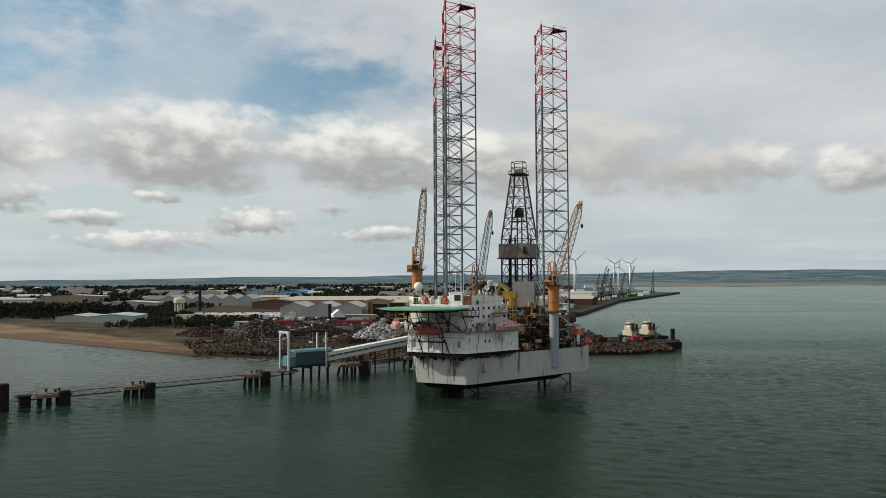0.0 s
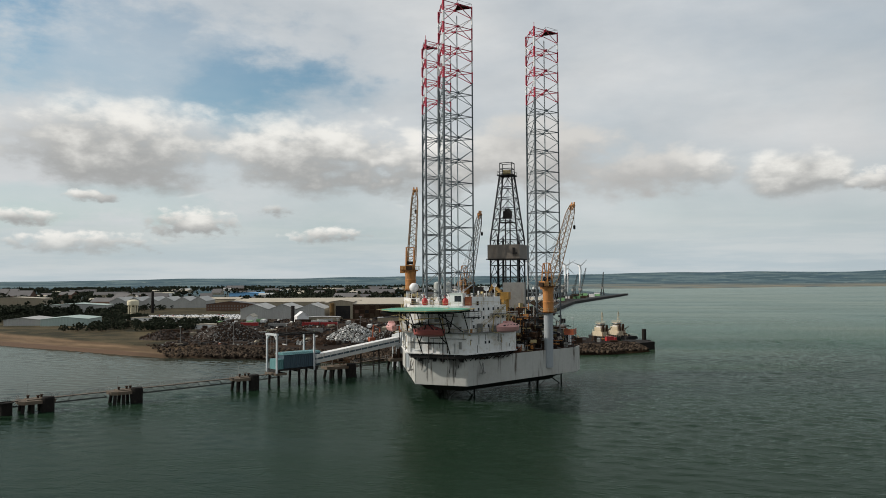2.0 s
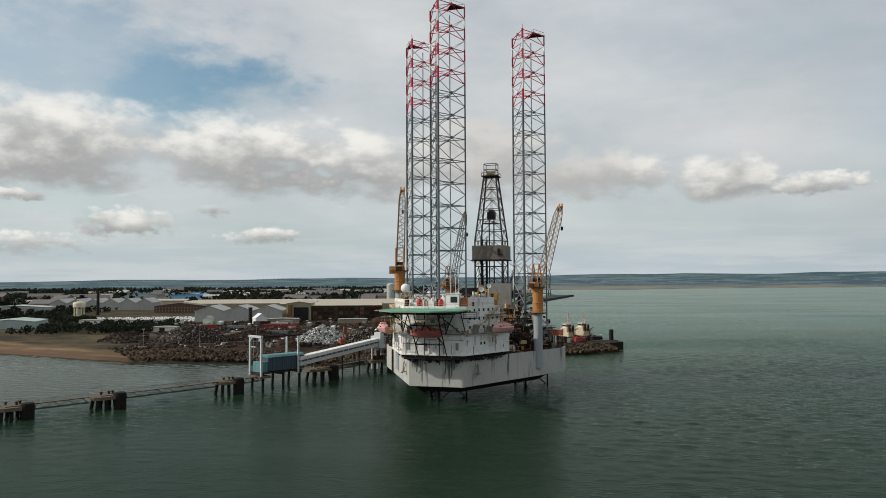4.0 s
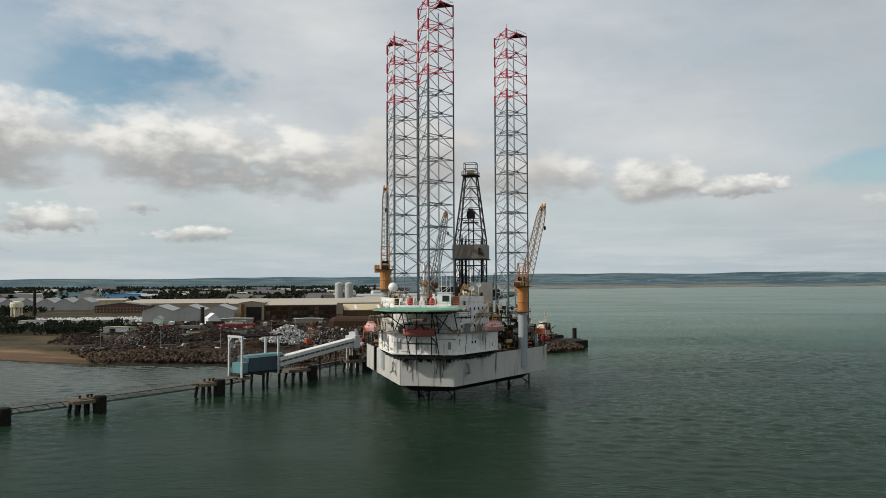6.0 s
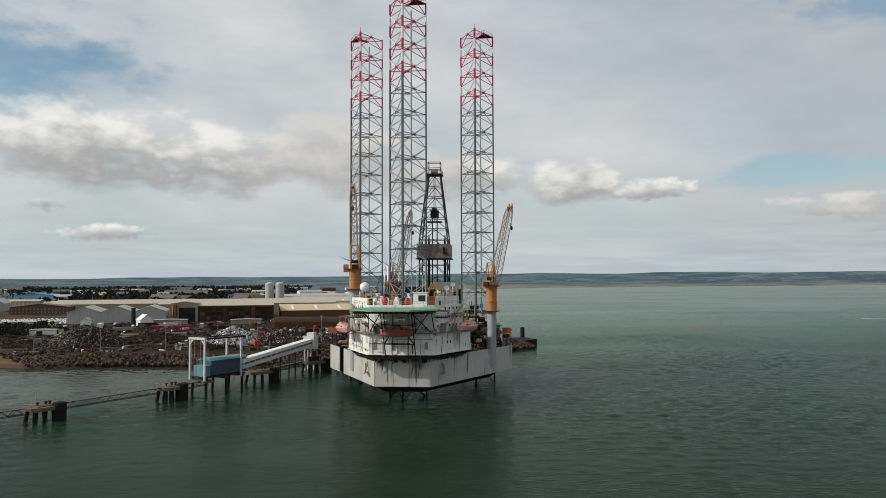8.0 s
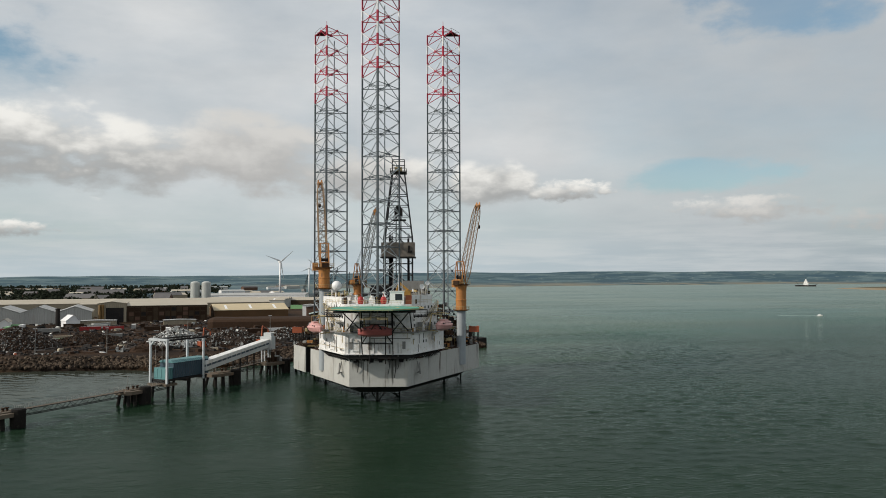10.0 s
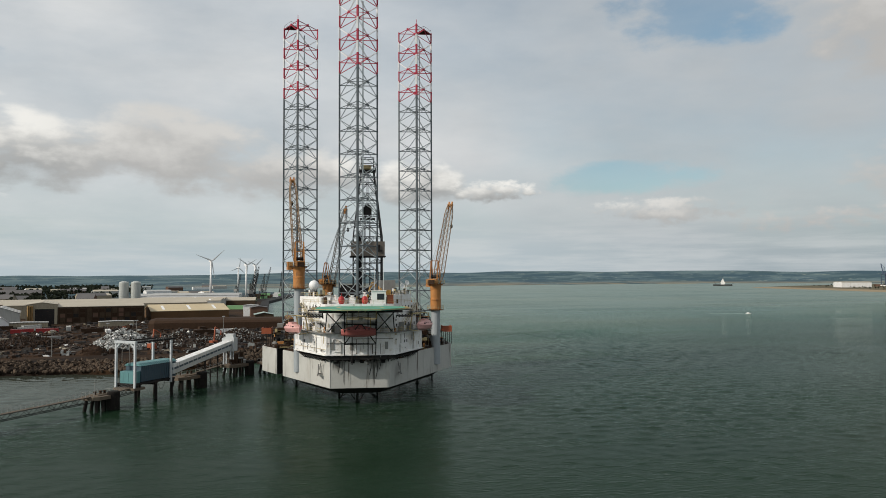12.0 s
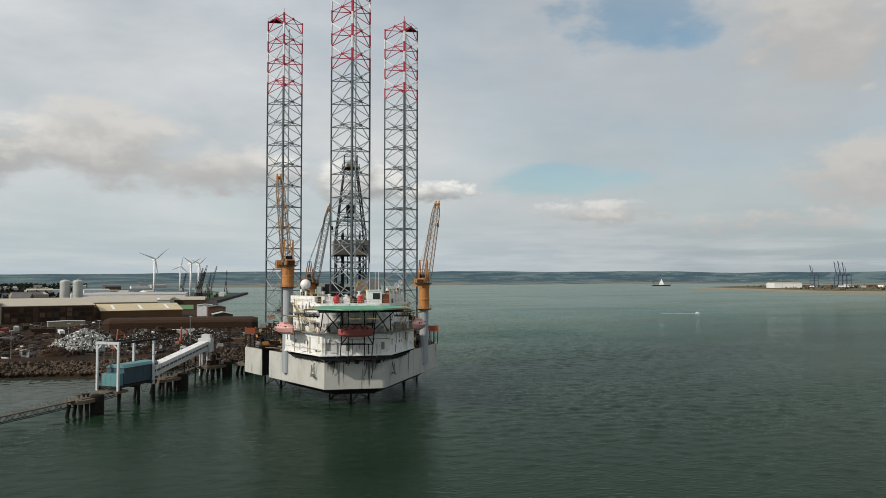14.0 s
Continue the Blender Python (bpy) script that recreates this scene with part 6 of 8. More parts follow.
def gallery():
    ob = thing("conveyor_gallery", GAL, "long pale grey inclined conveyor gallery with a dark window strip", "conveyor")
    x0, x1, z0, z1 = 0.0, 52.5, 7.9, 10.5

    def sheet(name, y0, y1, lo, hi, m, label=""):
        bm = B()
        v = [bm.verts.new(c) for c in ((x0, y0, z0 + lo), (x1, y0, z1 + lo), (x1, y1, z1 + lo), (x0, y1, z0 + lo), (x0, y0, z0 + hi), (x1, y0, z1 + hi), (x1, y1, z1 + hi), (x0, y1, z0 + hi))]
        for f in ((3, 2, 1, 0), (4, 5, 6, 7), (0, 1, 5, 4), (1, 2, 6, 5), (2, 3, 7, 6), (3, 0, 4, 7)):
            bm.faces.new([v[i] for i in f])
        part(name, bm, m, ob, label)
    sheet("floor_side", 0.0, 3.0, 0.0, 1.25, gallery_grey)
    sheet("window_strip", 0.12, 2.88, 1.25, 1.95, teal_dark, "dark glazed strip")
    sheet("roof_side", -0.05, 3.05, 1.95, 3.1, white_paint)
    n = 14
    for i in range(n + 1):
        f = i / n
        x, z = x0 + (x1 - x0) * f, z0 + (z1 - z0) * f
        bm = B()
        box(bm, x - 0.09, x + 0.09, -0.06, 0.2, z + 1.2, z + 2.0)
        part("mullion", bm, gallery_grey, ob)
    bm = B()
    box(bm, 52.3, 56.4, -0.8, 3.8, 9.6, 14.6)
    part("head_house", bm, gallery_grey, ob)
    bm = B()
    box(bm, 53.4, 56.0, -0.2, 2.8, 14.6, 16.0)
    part("head_cap", bm, gallery_grey, ob)
    for x in (26.0, 38.0, 51.6, 54.4):
        zz = z0 + (z1 - z0) * min(1, (x - x0) / (x1 - x0))
        for y in (0.2, 2.8):
            bm = B()
            tube(bm, (x, y, 5.6 if x > 60 else -3), (x, y, zz), 0.3)
            part("trestle_leg", bm, gantry_grey if x > 40 else pile_wood, ob)
    bm = B()
    tube(bm, (51.6, 0.2, 4), (54.4, 0.2, 9.6), 0.15), tube(bm, (54.4, 0.2, 4), (51.6, 0.2, 9.6), 0.15)
    tube(bm, (54.4, 1.2, 10.4), (57.0, 1.2, 6.0), 0.5, n=8)
    part("chute", bm, grey_machine, ob)


gallery()
random.seed(21)
for i in range(16):
    x, s = random.choice(((48, -4), (57, -14)))
    bm = B()
    w, h = random.uniform(0.4, 1.3), random.uniform(0.8, 3.6)
    box(bm, -w, w, -w * 0.7, w * 0.7, 0, h)
    box(bm, -w * 1.1, w * 1.1, -w * 0.8, w * 0.8, h, h + 0.1)
    tube(bm, (w, 0, 0), (w, 0, h + 1.4), 0.07)
    solid("jetty_equipment", bm, random.choice((rust, dark_steel, grey_machine, concrete)), GAL @ pose(x + random.uniform(-3.5, 3.5), s + random.uniform(-1.6, 1.6), 5.85, 0, 0, random.uniform(0, 90)), "rusty pump or box on the jetty head", "equipment", "jetty gear")


# ---- shore buildings ----
LAND = 4.6


def shed(cx, cy, w, d, h, rot, wall_m, roof_m, rise, label, bays=1, lights=0, door=0.0, name="warehouse", group="port sheds"):
    """Gabled shed or row of gables, ridges running back from the front; with doors, gutters and roof lights."""
    ob = thing(name, pose(cx, cy, LAND, 0, 0, rot), label, name.replace("_", " "), group)
    bw = w / bays
    bm = B()
    prof = []
    for b in range(bays):
        x = -w / 2 + b * bw
        prof += [(x, h), (x + bw / 2, h + rise)]
    prof += [(w / 2, h), (w / 2, -0.6), (-w / 2, -0.6)]
    fr = [bm.verts.new((x, -d / 2, z)) for x, z in prof]
    bk = [bm.verts.new((x, d / 2, z)) for x, z in prof]
    bm.faces.new(fr), bm.faces.new(bk[::-1])
    n = len(prof)
    for i in (n - 3, n - 1, n - 2):
        bm.faces.new((fr[i], fr[(i + 1) % n], bk[(i + 1) % n], bk[i]))
    part("wall", bm, wall_m, ob)
    for b in range(bays):
        x = -w / 2 + b * bw
        for a, c in (((x - 0.3, h - 0.3 * rise / bw), (x + bw / 2, h + rise)), ((x + bw + 0.3, h - 0.3 * rise / bw), (x + bw / 2, h + rise))):
            bm = B()
            v = [bm.verts.new(q) for q in ((a[0], -d / 2 - 0.5, a[1] + 0.02), (c[0], -d / 2 - 0.5, c[1] + 0.02), (c[0], d / 2 + 0.5, c[1] + 0.02), (a[0], d / 2 + 0.5, a[1] + 0.02))]
            u = [bm.verts.new(q.co + Vector((0, 0, 0.3))) for q in v]
            bm.faces.new(v), bm.faces.new(u[::-1])
            for i in range(4):
                bm.faces.new((v[i], v[(i + 1) % 4], u[(i + 1) % 4], u[i]))
            part("roof", bm, roof_m, ob)
    if door:
        # dark slab on the closed wall, standing for the shade inside
        bm = B()
        box(bm, -w * door * 0.26, w * door / 2, -d / 2 - 0.12, -d / 2 + 0.05, 0, h * 0.78)
        part("door", bm, dark_steel, ob, "dark panel painted as the shaded doorway")
        for k in range(4):
            x = -w * door / 2 - 1.2 + k * w * door * 0.062
            bm = B()
            prism(bm, [(x, -d / 2 - 0.1), (x + 0.6, -d / 2 - 1.3), (x + 1.0, -d / 2 - 1.2), (x + 0.5, -d / 2 - 0.06)], 0, h * 0.95)
            part("door_leaf", bm, ochre, ob, "ochre folding door leaf")
    for i in range(lights):
        f = (i + 0.5) / lights
        bm = B()
        y = -d / 2 + d * f
        a = math.atan2(rise, bw / 2)
        for b in range(bays):
            x = -w / 2 + b * bw
            v = [bm.verts.new((x + bw / 2 * q, y + k, h + rise * q + 0.36)) for q, k in ((0.2, -1), (0.8, -1), (0.8, 1), (0.2, 1))]
            bm.faces.new(v)
        part("roof_light", bm, white_clean, ob)
    return ob


shed(-100, 660, 70, 44, 8.2, -3, shed_grey, roof_grey, 4.2, "grey clad triple-gabled warehouse with pale sheet roofs", bays=3, door=0.0)
shed(-50, 668, 20, 62, 14, -5, shed_cream, roof_light, 1.5, "cream-edged shed, its shaded open front painted as a dark panel", door=0.8)
shed(-11, 664, 60, 58, 12.0, 85, shed_brown, roof_light, 2.0, "long brown corrugated shed under a pale sheet roof", lights=0)
shed(56, 676, 46, 60, 6.4, 86, ochre_brick, roof_cream, 4.5, "brown brick shed with a cream ribbed roof", lights=3)
shed(10, 790, 120, 160, 10.5, 86, shed_cream, roof_light, 2.0, "very large flat pale-roofed port warehouse", bays=3)
shed(-110, 880, 90, 140, 8.5, 86, shed_cream, roof_light, 2.5, "broad cream warehouse with pale sheet roof", bays=3)
shed(95, 875, 80, 90, 9, 70, shed_grey, roof_light, 2.0, "wide pale-clad warehouse by the quay", bays=4, lights=4)
shed(170, 1120, 70, 120, 9, 70, white_clean, roof_grey, 2.0, "white-walled quayside transit shed", bays=3)
shed(158, 905, 40, 56, 7, 70, shed_brown, roof_light, 3.0, "grey-roofed transit shed by the quay")
shed(-251, 588, 33, 34, 4.8, 5, roof_green, roof_green, 1.6, "pale green sheet-clad industrial unit", name="industrial_unit")
shed(-284, 594, 25, 34, 4.2, 5, shed_grey, roof_grey, 1.5, "low grey industrial unit near the beach", name="industrial_unit")
shed(-480, 985, 76, 30, 11, 3, shed_cream, roof_light, 2.0, "long pale warehouse behind trees")
shed(-285, 940, 110, 60, 8, 3, shed_grey, roof_grey, 5, "saw-toothed row of pale grey factory roofs", bays=6)
shed(-330, 800, 60, 30, 8, 5, shed_grey, roof_green, 2.0, "pale green roofed depot")
shed(-290, 1560, 72, 60, 6, -10, shed_blue, shed_blue, 2.0, "bright blue sheet-clad distribution shed")
terrace = shed(-180, 830, 52, 22, 7, -6, brick, roof_dark, 3.2, "long dark-roofed brick terrace", name="brick_building")
for k in range(16):
    for z in (1.6, 4.6):
        bm = B()
        box(bm, -24.4 + k * 3.2, -23.5 + k * 3.2, -11.16, -11.02, z, z + 1.3)
        part("window", bm, grey_machine, terrace, "dull grey window")
shed(-118, 592, 5, 16, 4.6, -3, white_clean, roof_light, 2.0, "small white hut in the yard", name="hut")
shed(-80, 590, 9, 9, 4.5, 20, white_clean, white_clean, 3.6, "small white pyramid-roofed hall", name="hut")
shed(-135, 520, 16, 7, 3.0, -4, white_clean, roof_light, 0.3, "low white site office", name="site_office")
shed(108, 668, 12, 14, 9, -20, white_paint, roof_grey, 0.6, "small white harbour control building", name="harbour_office")
shed(80, 548, 13, 12, 7, -15, shed_brown, roof_green, 1.4, "brown quayside store with a pale green roof", name="quay_store")
shed(84, 572, 12, 14, 11, -15, brick, roof_dark, 1.0, "dark brown quay machinery house", name="quay_store")

# framed glazing bays along the brown shed's front
front = thing("shed_front", pose(-11, 664, LAND, 0, 0, -5), "framed front of dirty panes and posts on the brown shed", "shed front")
random.seed(61)
for i in range(14):
    x = -28 + i * 4.3
    bm = B()
    box(bm, x - 0.25, x + 0.25, -30.55, -30.1, 0, 11.6)
    part("post", bm, rust, front)
    if i < 13:
        for z in (1.2, 4.6, 8.0):
            bm = B()
            box(bm, x + 0.5, x + 3.8, -30.35, -30.15, z, z + 2.6)
            part("pane", bm, random.choice((shed_brown, brick, rust, shed_brown, rust, soot_brick)), front)
# low cold-store and portakabins in front of the sheds
for x, y, w, d, h, m, r, lab in ((-160, 610, 40, 10, 3.2, white_paint, roof_light, "long low white yard building"), (-64, 600, 26, 9, 3.4, shed_cream, roof_grey, "low cream yard building"), (-10, 590, 22, 8, 3.0, shed_cream, roof_grey, "row of drab site cabins"), (-195, 628, 50, 8, 2.8, white_paint, roof_light, "long row of white cabins beside the car lot")):
    shed(x, y, w, d, h, -4, m, r, 0.4, lab, name="yard_building", group="yard buildings")

# long rounded storage mound building
ob = thing("storage_mound", pose(47, 526, LAND, 0, 0, -22), "long low brown round-topped storage building", "storage building")
bm = B()
n, L = 24, 92
sec = [(-11, 0), (-11, 4.2), (-9.5, 5.6), (-6, 6.6), (0, 7.0), (6, 6.6), (9.5, 5.6), (11, 4.2), (11, 0)]
rings = []
for i in range(n + 1):
    f = i / n
    e = min(1.0, math.sin(math.pi * min(max(f, 0.012), 0.988)) * 9) ** 0.5
    rings.append([bm.verts.new((-L / 2 + L * f, y * (0.55 + 0.45 * e), z * (0.72 + 0.28 * e) + (0.25 * noise.noise((f * 9, y, 0)) if z > 3 else 0))) for y, z in sec])
for a, b in zip(rings, rings[1:]):
    for k in range(len(sec) - 1):
        bm.faces.new((a[k], b[k], b[k + 1], a[k + 1]))
bm.faces.new(rings[0]), bm.faces.new(rings[-1][::-1])
part("roof_shell", bm, rust, ob)

for x, y in ((52, 974), (64.2, 968.6)):
    ob = thing("storage_silo", pose(x, y, LAND), "tall pale cylindrical cement silo", "silo", "pair of silos")
    bm = B()
    lathe(bm, [(5.4, -0.5), (5.4, 27.0), (5.2, 28.0)], 28)
    part("silo_shell", bm, silo_metal, ob)
    bm = B()
    lathe(bm, [(5.2, 28.0), (2.0, 29.4), (0.4, 29.6)], 24)
    part("silo_roof", bm, silo_metal, ob)
    for z in (6, 12, 18, 24):
        bm = B()
        lathe(bm, [(5.4, z), (5.55, z + 0.1), (5.55, z + 0.3), (5.4, z + 0.4)], 28)
        part("band", bm, silo_metal, ob)
    bm = B()
    for a in range(12):
        t = a * math.pi / 6
        tube(bm, (5.0 * math.cos(t), 5.0 * math.sin(t), 28), (5.0 * math.cos(t), 5.0 * math.sin(t), 29.2), 0.07)
    part("roof_rail", bm, grey_machine, ob)

ob = thing("water_tower", pose(-240, 690, LAND), "cream rendered water tower on pillars", "water tower")
bm = B()
lathe(bm, [(4.7, 10.8), (5.0, 11.2), (5.0, 14.0), (4.7, 14.4), (4.7, 15.2), (1.6, 16.0)], 20)
part("tank", bm, cream_tower, ob)
for i in range(8):
    a = i * math.pi / 4
    bm = B()
    tube(bm, (3.9 * math.cos(a), 3.9 * math.sin(a), -0.5), (3.9 * math.cos(a), 3.9 * math.sin(a), 10.8), 0.55, n=6)
    part("pillar", bm, cream_tower, ob)
bm = B()
lathe(bm, [(2.0, -0.5), (2.0, 9.6)], 12)
part("core", bm, cream_tower, ob)
bm = B()
lathe(bm, [(1.7, -0.5), (1.3, 21.0), (1.5, 21.2), (1.5, 22)], 12)
solid("chimney", bm, soot_brick, pose(-252, 785, LAND), "dark brick works chimney", "chimney")
bm = B()
lathe(bm, [(1.5, -0.5), (1.4, 11.6), (1.6, 11.8), (1.6, 12.5)], 12)
solid("chimney", bm, soot_brick, pose(-88, 600, LAND), "dark brick works chimney", "chimney")


def turbine(x, y, hub, r, yaw, spin, label):
    ob = thing("wind_turbine", pose(x, y, LAND, 0, 0, yaw), label, "wind turbine", "port wind turbines")
    bm = B()
    lathe(bm, [(2.0, -0.5), (1.25, hub)], 14)
    part("tower", bm, turbine_white, ob, smooth=True)
    bm = B()
    box(bm, -1.4, 1.4, -2.4, 5.5, hub - 0.2, hub + 2.8)
    part("nacelle", bm, turbine_white, ob)
    bm = B()
    tube(bm, (0, -4.4, hub + 1.3), (0, -2.4, hub + 1.3), 0.5, 1.3, n=10)
    h = part("hub", bm, turbine_white, ob)
    for k in range(3):
        a = radians(spin + 120 * k)
        d = Vector((math.sin(a), 0, math.cos(a)))
        s = Vector((math.cos(a), 0, -math.sin(a)))
        c = Vector((0, -3.3, hub + 1.3))
        bm = B()
        rows = []
        for f, w, t in ((0.02, 0.9, 0.5), (0.16, 1.7, 0.4), (0.5, 1.1, 0.25), (1.0, 0.3, 0.08)):
            o = c + d * (r * f)
            rows.append([bm.verts.new(o + s * q + Vector((0, z, 0))) for q, z in ((-w * 0.6, 0), (0, -t), (w, 0), (0, t))])
        for p, q in zip(rows, rows[1:]):
            for i in range(4):
                bm.faces.new((p[i], p[(i + 1) % 4], q[(i + 1) % 4], q[i]))
        bm.faces.new(rows[0]), bm.faces.new(rows[-1][::-1])
        part("blade", bm, turbine_white, h)


turbine(223, 1250, 59, 28, 10, 50, "white three-bladed wind turbine behind the port sheds")
turbine(312, 1354, 55, 21, 15, 62, "white three-bladed wind turbine on the far quay")
turbine(413, 1748, 55, 24, 15, 10, "white three-bladed wind turbine far down the port")
turbine(394, 1564, 58, 23, 20, 50, "white three-bladed wind turbine on the far quay")


def quay_crane(x, y, h, yaw, label):
    ob = thing("harbour_crane", pose(x, y, LAND, 0, 0, yaw), label, "harbour crane", "far quay cranes")
    bm = B()
    for i in (-3, 3):
        for j in (-3, 3):
            tube(bm, (i, j, -0.2), (i * 0.5, j * 0.5, 12), 0.5)
    box(bm, -3.4, 3.4, -3.4, 3.4, 5, 6)
    part("portal_base", bm, dark_steel, ob)
    bm = B()
    box(bm, -3.5, 2.5, -2.2, 2.2, 12, 16)
    part("cabin", bm, grey_machine, ob)
    lattice_boom(ob, (1.5, 0, 15), (h * 0.22, 0, h), 2.2, 1.4, dark_steel, 9)
    bm = B()
    for s in (-1, 1):
        tube(bm, (-1.5, s, 16), (-0.5, s, h * 0.55), 0.3)
    tube(bm, (-0.5, 0, h * 0.55), (h * 0.22, 0, h), 0.1)
    part("mast", bm, dark_steel, ob)


random.seed(31)
for i, (x, y) in enumerate(((236, 1040), (247, 1075), (262, 1110), (276, 1150), (300, 1190), (332, 1270), (228, 1010), (420, 1440), (258, 1180))):
    quay_crane(x - 14, y, random.uniform(36, 58), random.uniform(-60, 60), "dark lattice harbour crane on the far quay")
for i in range(26):
    f = random.random()
    x, y = 110 + 290 * f, 700 + 690 * f
    bm = B()
    w, d, h = random.uniform(2, 9), random.uniform(2, 6), random.uniform(2, 6)
    box(bm, -w, w, -d, d, -0.2, h), box(bm, -w * 1.02, w * 1.02, -d * 1.02, d * 1.02, h, h + 0.3)
    solid("quay_store", bm, random.choice((shed_grey, green_paint, shed_brown, white_paint, rust)), pose(x - random.uniform(12, 50), y, LAND, 0, 0, -22), "low quayside store or stacked cargo", "store", "quay stores")
# far quay wall
bm = B()
for (x0, y0), (x1, y1) in zip(SHORE[18:21], SHORE[19:22]):
    d = Vector((x1 - x0, y1 - y0, 0)).normalized()
    s = Vector((d.y, -d.x, 0))
    a, b = Vector((x0, y0, 0)), Vector((x1, y1, 0))
    v = [bm.verts.new(p + s * o + Vector((0, 0, z))) for z in (-2, 5.0) for p, o in ((a, 2), (b, 2), (b, -8), (a, -8))]
    for f in ((3, 2, 1, 0), (4, 5, 6, 7), (0, 1, 5, 4), (1, 2, 6, 5), (2, 3, 7, 6), (3, 0, 4, 7)):
        bm.faces.new([v[i] for i in f])
solid("quay_wall", bm, dark_steel, HERE, "dark piled quay wall of the far port", "quay wall", kind="structure")
bm = B()
prism(bm, [(110, 369.5), (122.5, 377), (120.5, 391), (110, 392)], -2, 5.0)
solid("pier_head", bm, pile_wood, HERE, "dark sheet-piled end of the rock breakwater", "pier head", kind="structure")


def tug(x, y, yaw, label):
    ob = thing("tugboat", pose(x, y, SEA - 0.4, 0, 0, yaw), label, "tugboat", "moored tugs")
    bm = B()
    pts = [(-12, -3.6), (6, -4.2), (11, -2.6), (13.5, 0), (11, 2.6), (6, 4.2), (-12, 3.6)]
    prism(bm, [(x * 0.94, y * 0.8) for x, y in pts], -1.2, 2.6, pts)
    part("tug_hull", bm, dark_steel, ob)
    bm = B()
    prism(bm, [(-3, -2.7), (6.5, -2.7), (8, -1.4), (8, 1.4), (6.5, 2.7), (-3, 2.7)], 2.6, 5.2)
    part("deckhouse", bm, tug_cream, ob)
    bm = B()
    prism(bm, [(-1.4, -2.3), (5, -2.3), (6.2, -1.2), (6.2, 1.2), (5, 2.3), (-1.4, 2.3)], 5.2, 7.6)
    part("bridge_deck", bm, tug_cream, ob)
    bm = B()
    prism(bm, [(0, -1.8), (3.8, -1.8), (4.8, -0.8), (4.8, 0.8), (3.8, 1.8), (0, 1.8)], 7.6, 9.9, [(0, -1.7), (3.6, -1.7), (4.5, -0.7), (4.5, 0.7), (3.6, 1.7), (0, 1.7)])
    house = part("wheelhouse", bm, white_paint, ob)
    bm = B()
    prism(bm, [(-0.05, -1.82), (3.82, -1.82), (4.84, -0.8), (4.84, 0.8), (3.82, 1.82), (-0.05, 1.82)], 8.5, 9.4)
    part("wheelhouse_window", bm, glass, house)
    bm = B()
    prism(bm, [(-0.4, -2.1), (4.2, -2.1), (5.2, -0.9), (5.2, 0.9), (4.2, 2.1), (-0.4, 2.1)], 9.9, 10.1)
    part("wheelhouse_roof", bm, tug_cream, ob)
    for g in (-1.3, 1.3):
        bm = B()
        lathe(bm, [(0.75, 5.2), (0.7, 9.0), (0.55, 9.3)], 10, -2.2, g)
        part("funnel", bm, rust, ob)
    bm = B()
    for g in (-0.7, 0.7):
        tube(bm, (0.4, g, 10.1), (0.5, g * 0.3, 16.5), 0.12)
    tube(bm, (-0.6, 0, 10.1), (0.5, 0, 16.5), 0.12), tube(bm, (0.5, 0, 16.5), (0.5, 0, 18.2), 0.08)
    for z, q in ((12, 1.6), (14, 1.2), (15.5, 0.9)):
        tube(bm, (0.4, -q, z), (0.4, q, z), 0.1), box(bm, 0.1, 0.7, -0.3, 0.3, z, z + 0.35)
    part("mast", bm, tug_cream, ob)
    bm = B()
    tube(bm, (-4.5, 0, 2.6), (-4.5, 0, 6.5), 0.3), tube(bm, (-4.5, 0, 6.2), (-9.5, 0.5, 8.2), 0.2), tube(bm, (-4.5, 0, 5.0), (-7.5, 0.3, 7.3), 0.12)
    part("deck_crane", bm, rust, ob)
    bm = B()
    for x0, x1, g, z in ((-3, 6.5, 2.6, 5.2), (-1.4, 5, 2.2, 7.6), (-12, -3, 3.5, 2.6), (-0.4, 4.2, 2.0, 10.1)):
        for t in (-1, 1):
            tube(bm, (x0, t * g, z + 1.0), (x1, t * g, z + 1.0), 0.05)
            for k in range(6):
                x = x0 + (x1 - x0) * k / 5
                tube(bm, (x, t * g, z), (x, t * g, z + 1.0), 0.05)
    part("rail", bm, tug_cream, ob)
    bm = B()
    for k in range(8):
        x = -11 + k * 2.4
        for t in (-1, 1):
            tube(bm, (x, t * 4.0, 1.4), (x, t * 4.5, 1.4), 0.6, n=10)
    part("tyre_fender", bm, tyre_black, ob)
    bm = B()
    tube(bm, (9.5, -0.9, 3.4), (9.5, 0.9, 3.4), 0.7, n=10), box(bm, -6, -5, -1.2, 1.2, 2.6, 3.9), box(bm, -9, -8, -0.8, 0.8, 2.6, 3.4)
    part("towing_winch", bm, rust, ob)


tug(113, 437, 110, "cream and black harbour tug moored behind the breakwater")
tug(125, 444, 112, "cream and black harbour tug moored behind the breakwater")
bm = B()
lathe(bm, [(1.2, -3), (1.2, 9.6), (1.0, 9.9)], 12), box(bm, -3, 3, -2, 2, 2.2, 4.0)
solid("mooring_pile", bm, pile_wood, pose(125, 400, 0), "tall black mooring pile off the breakwater end", "pile")


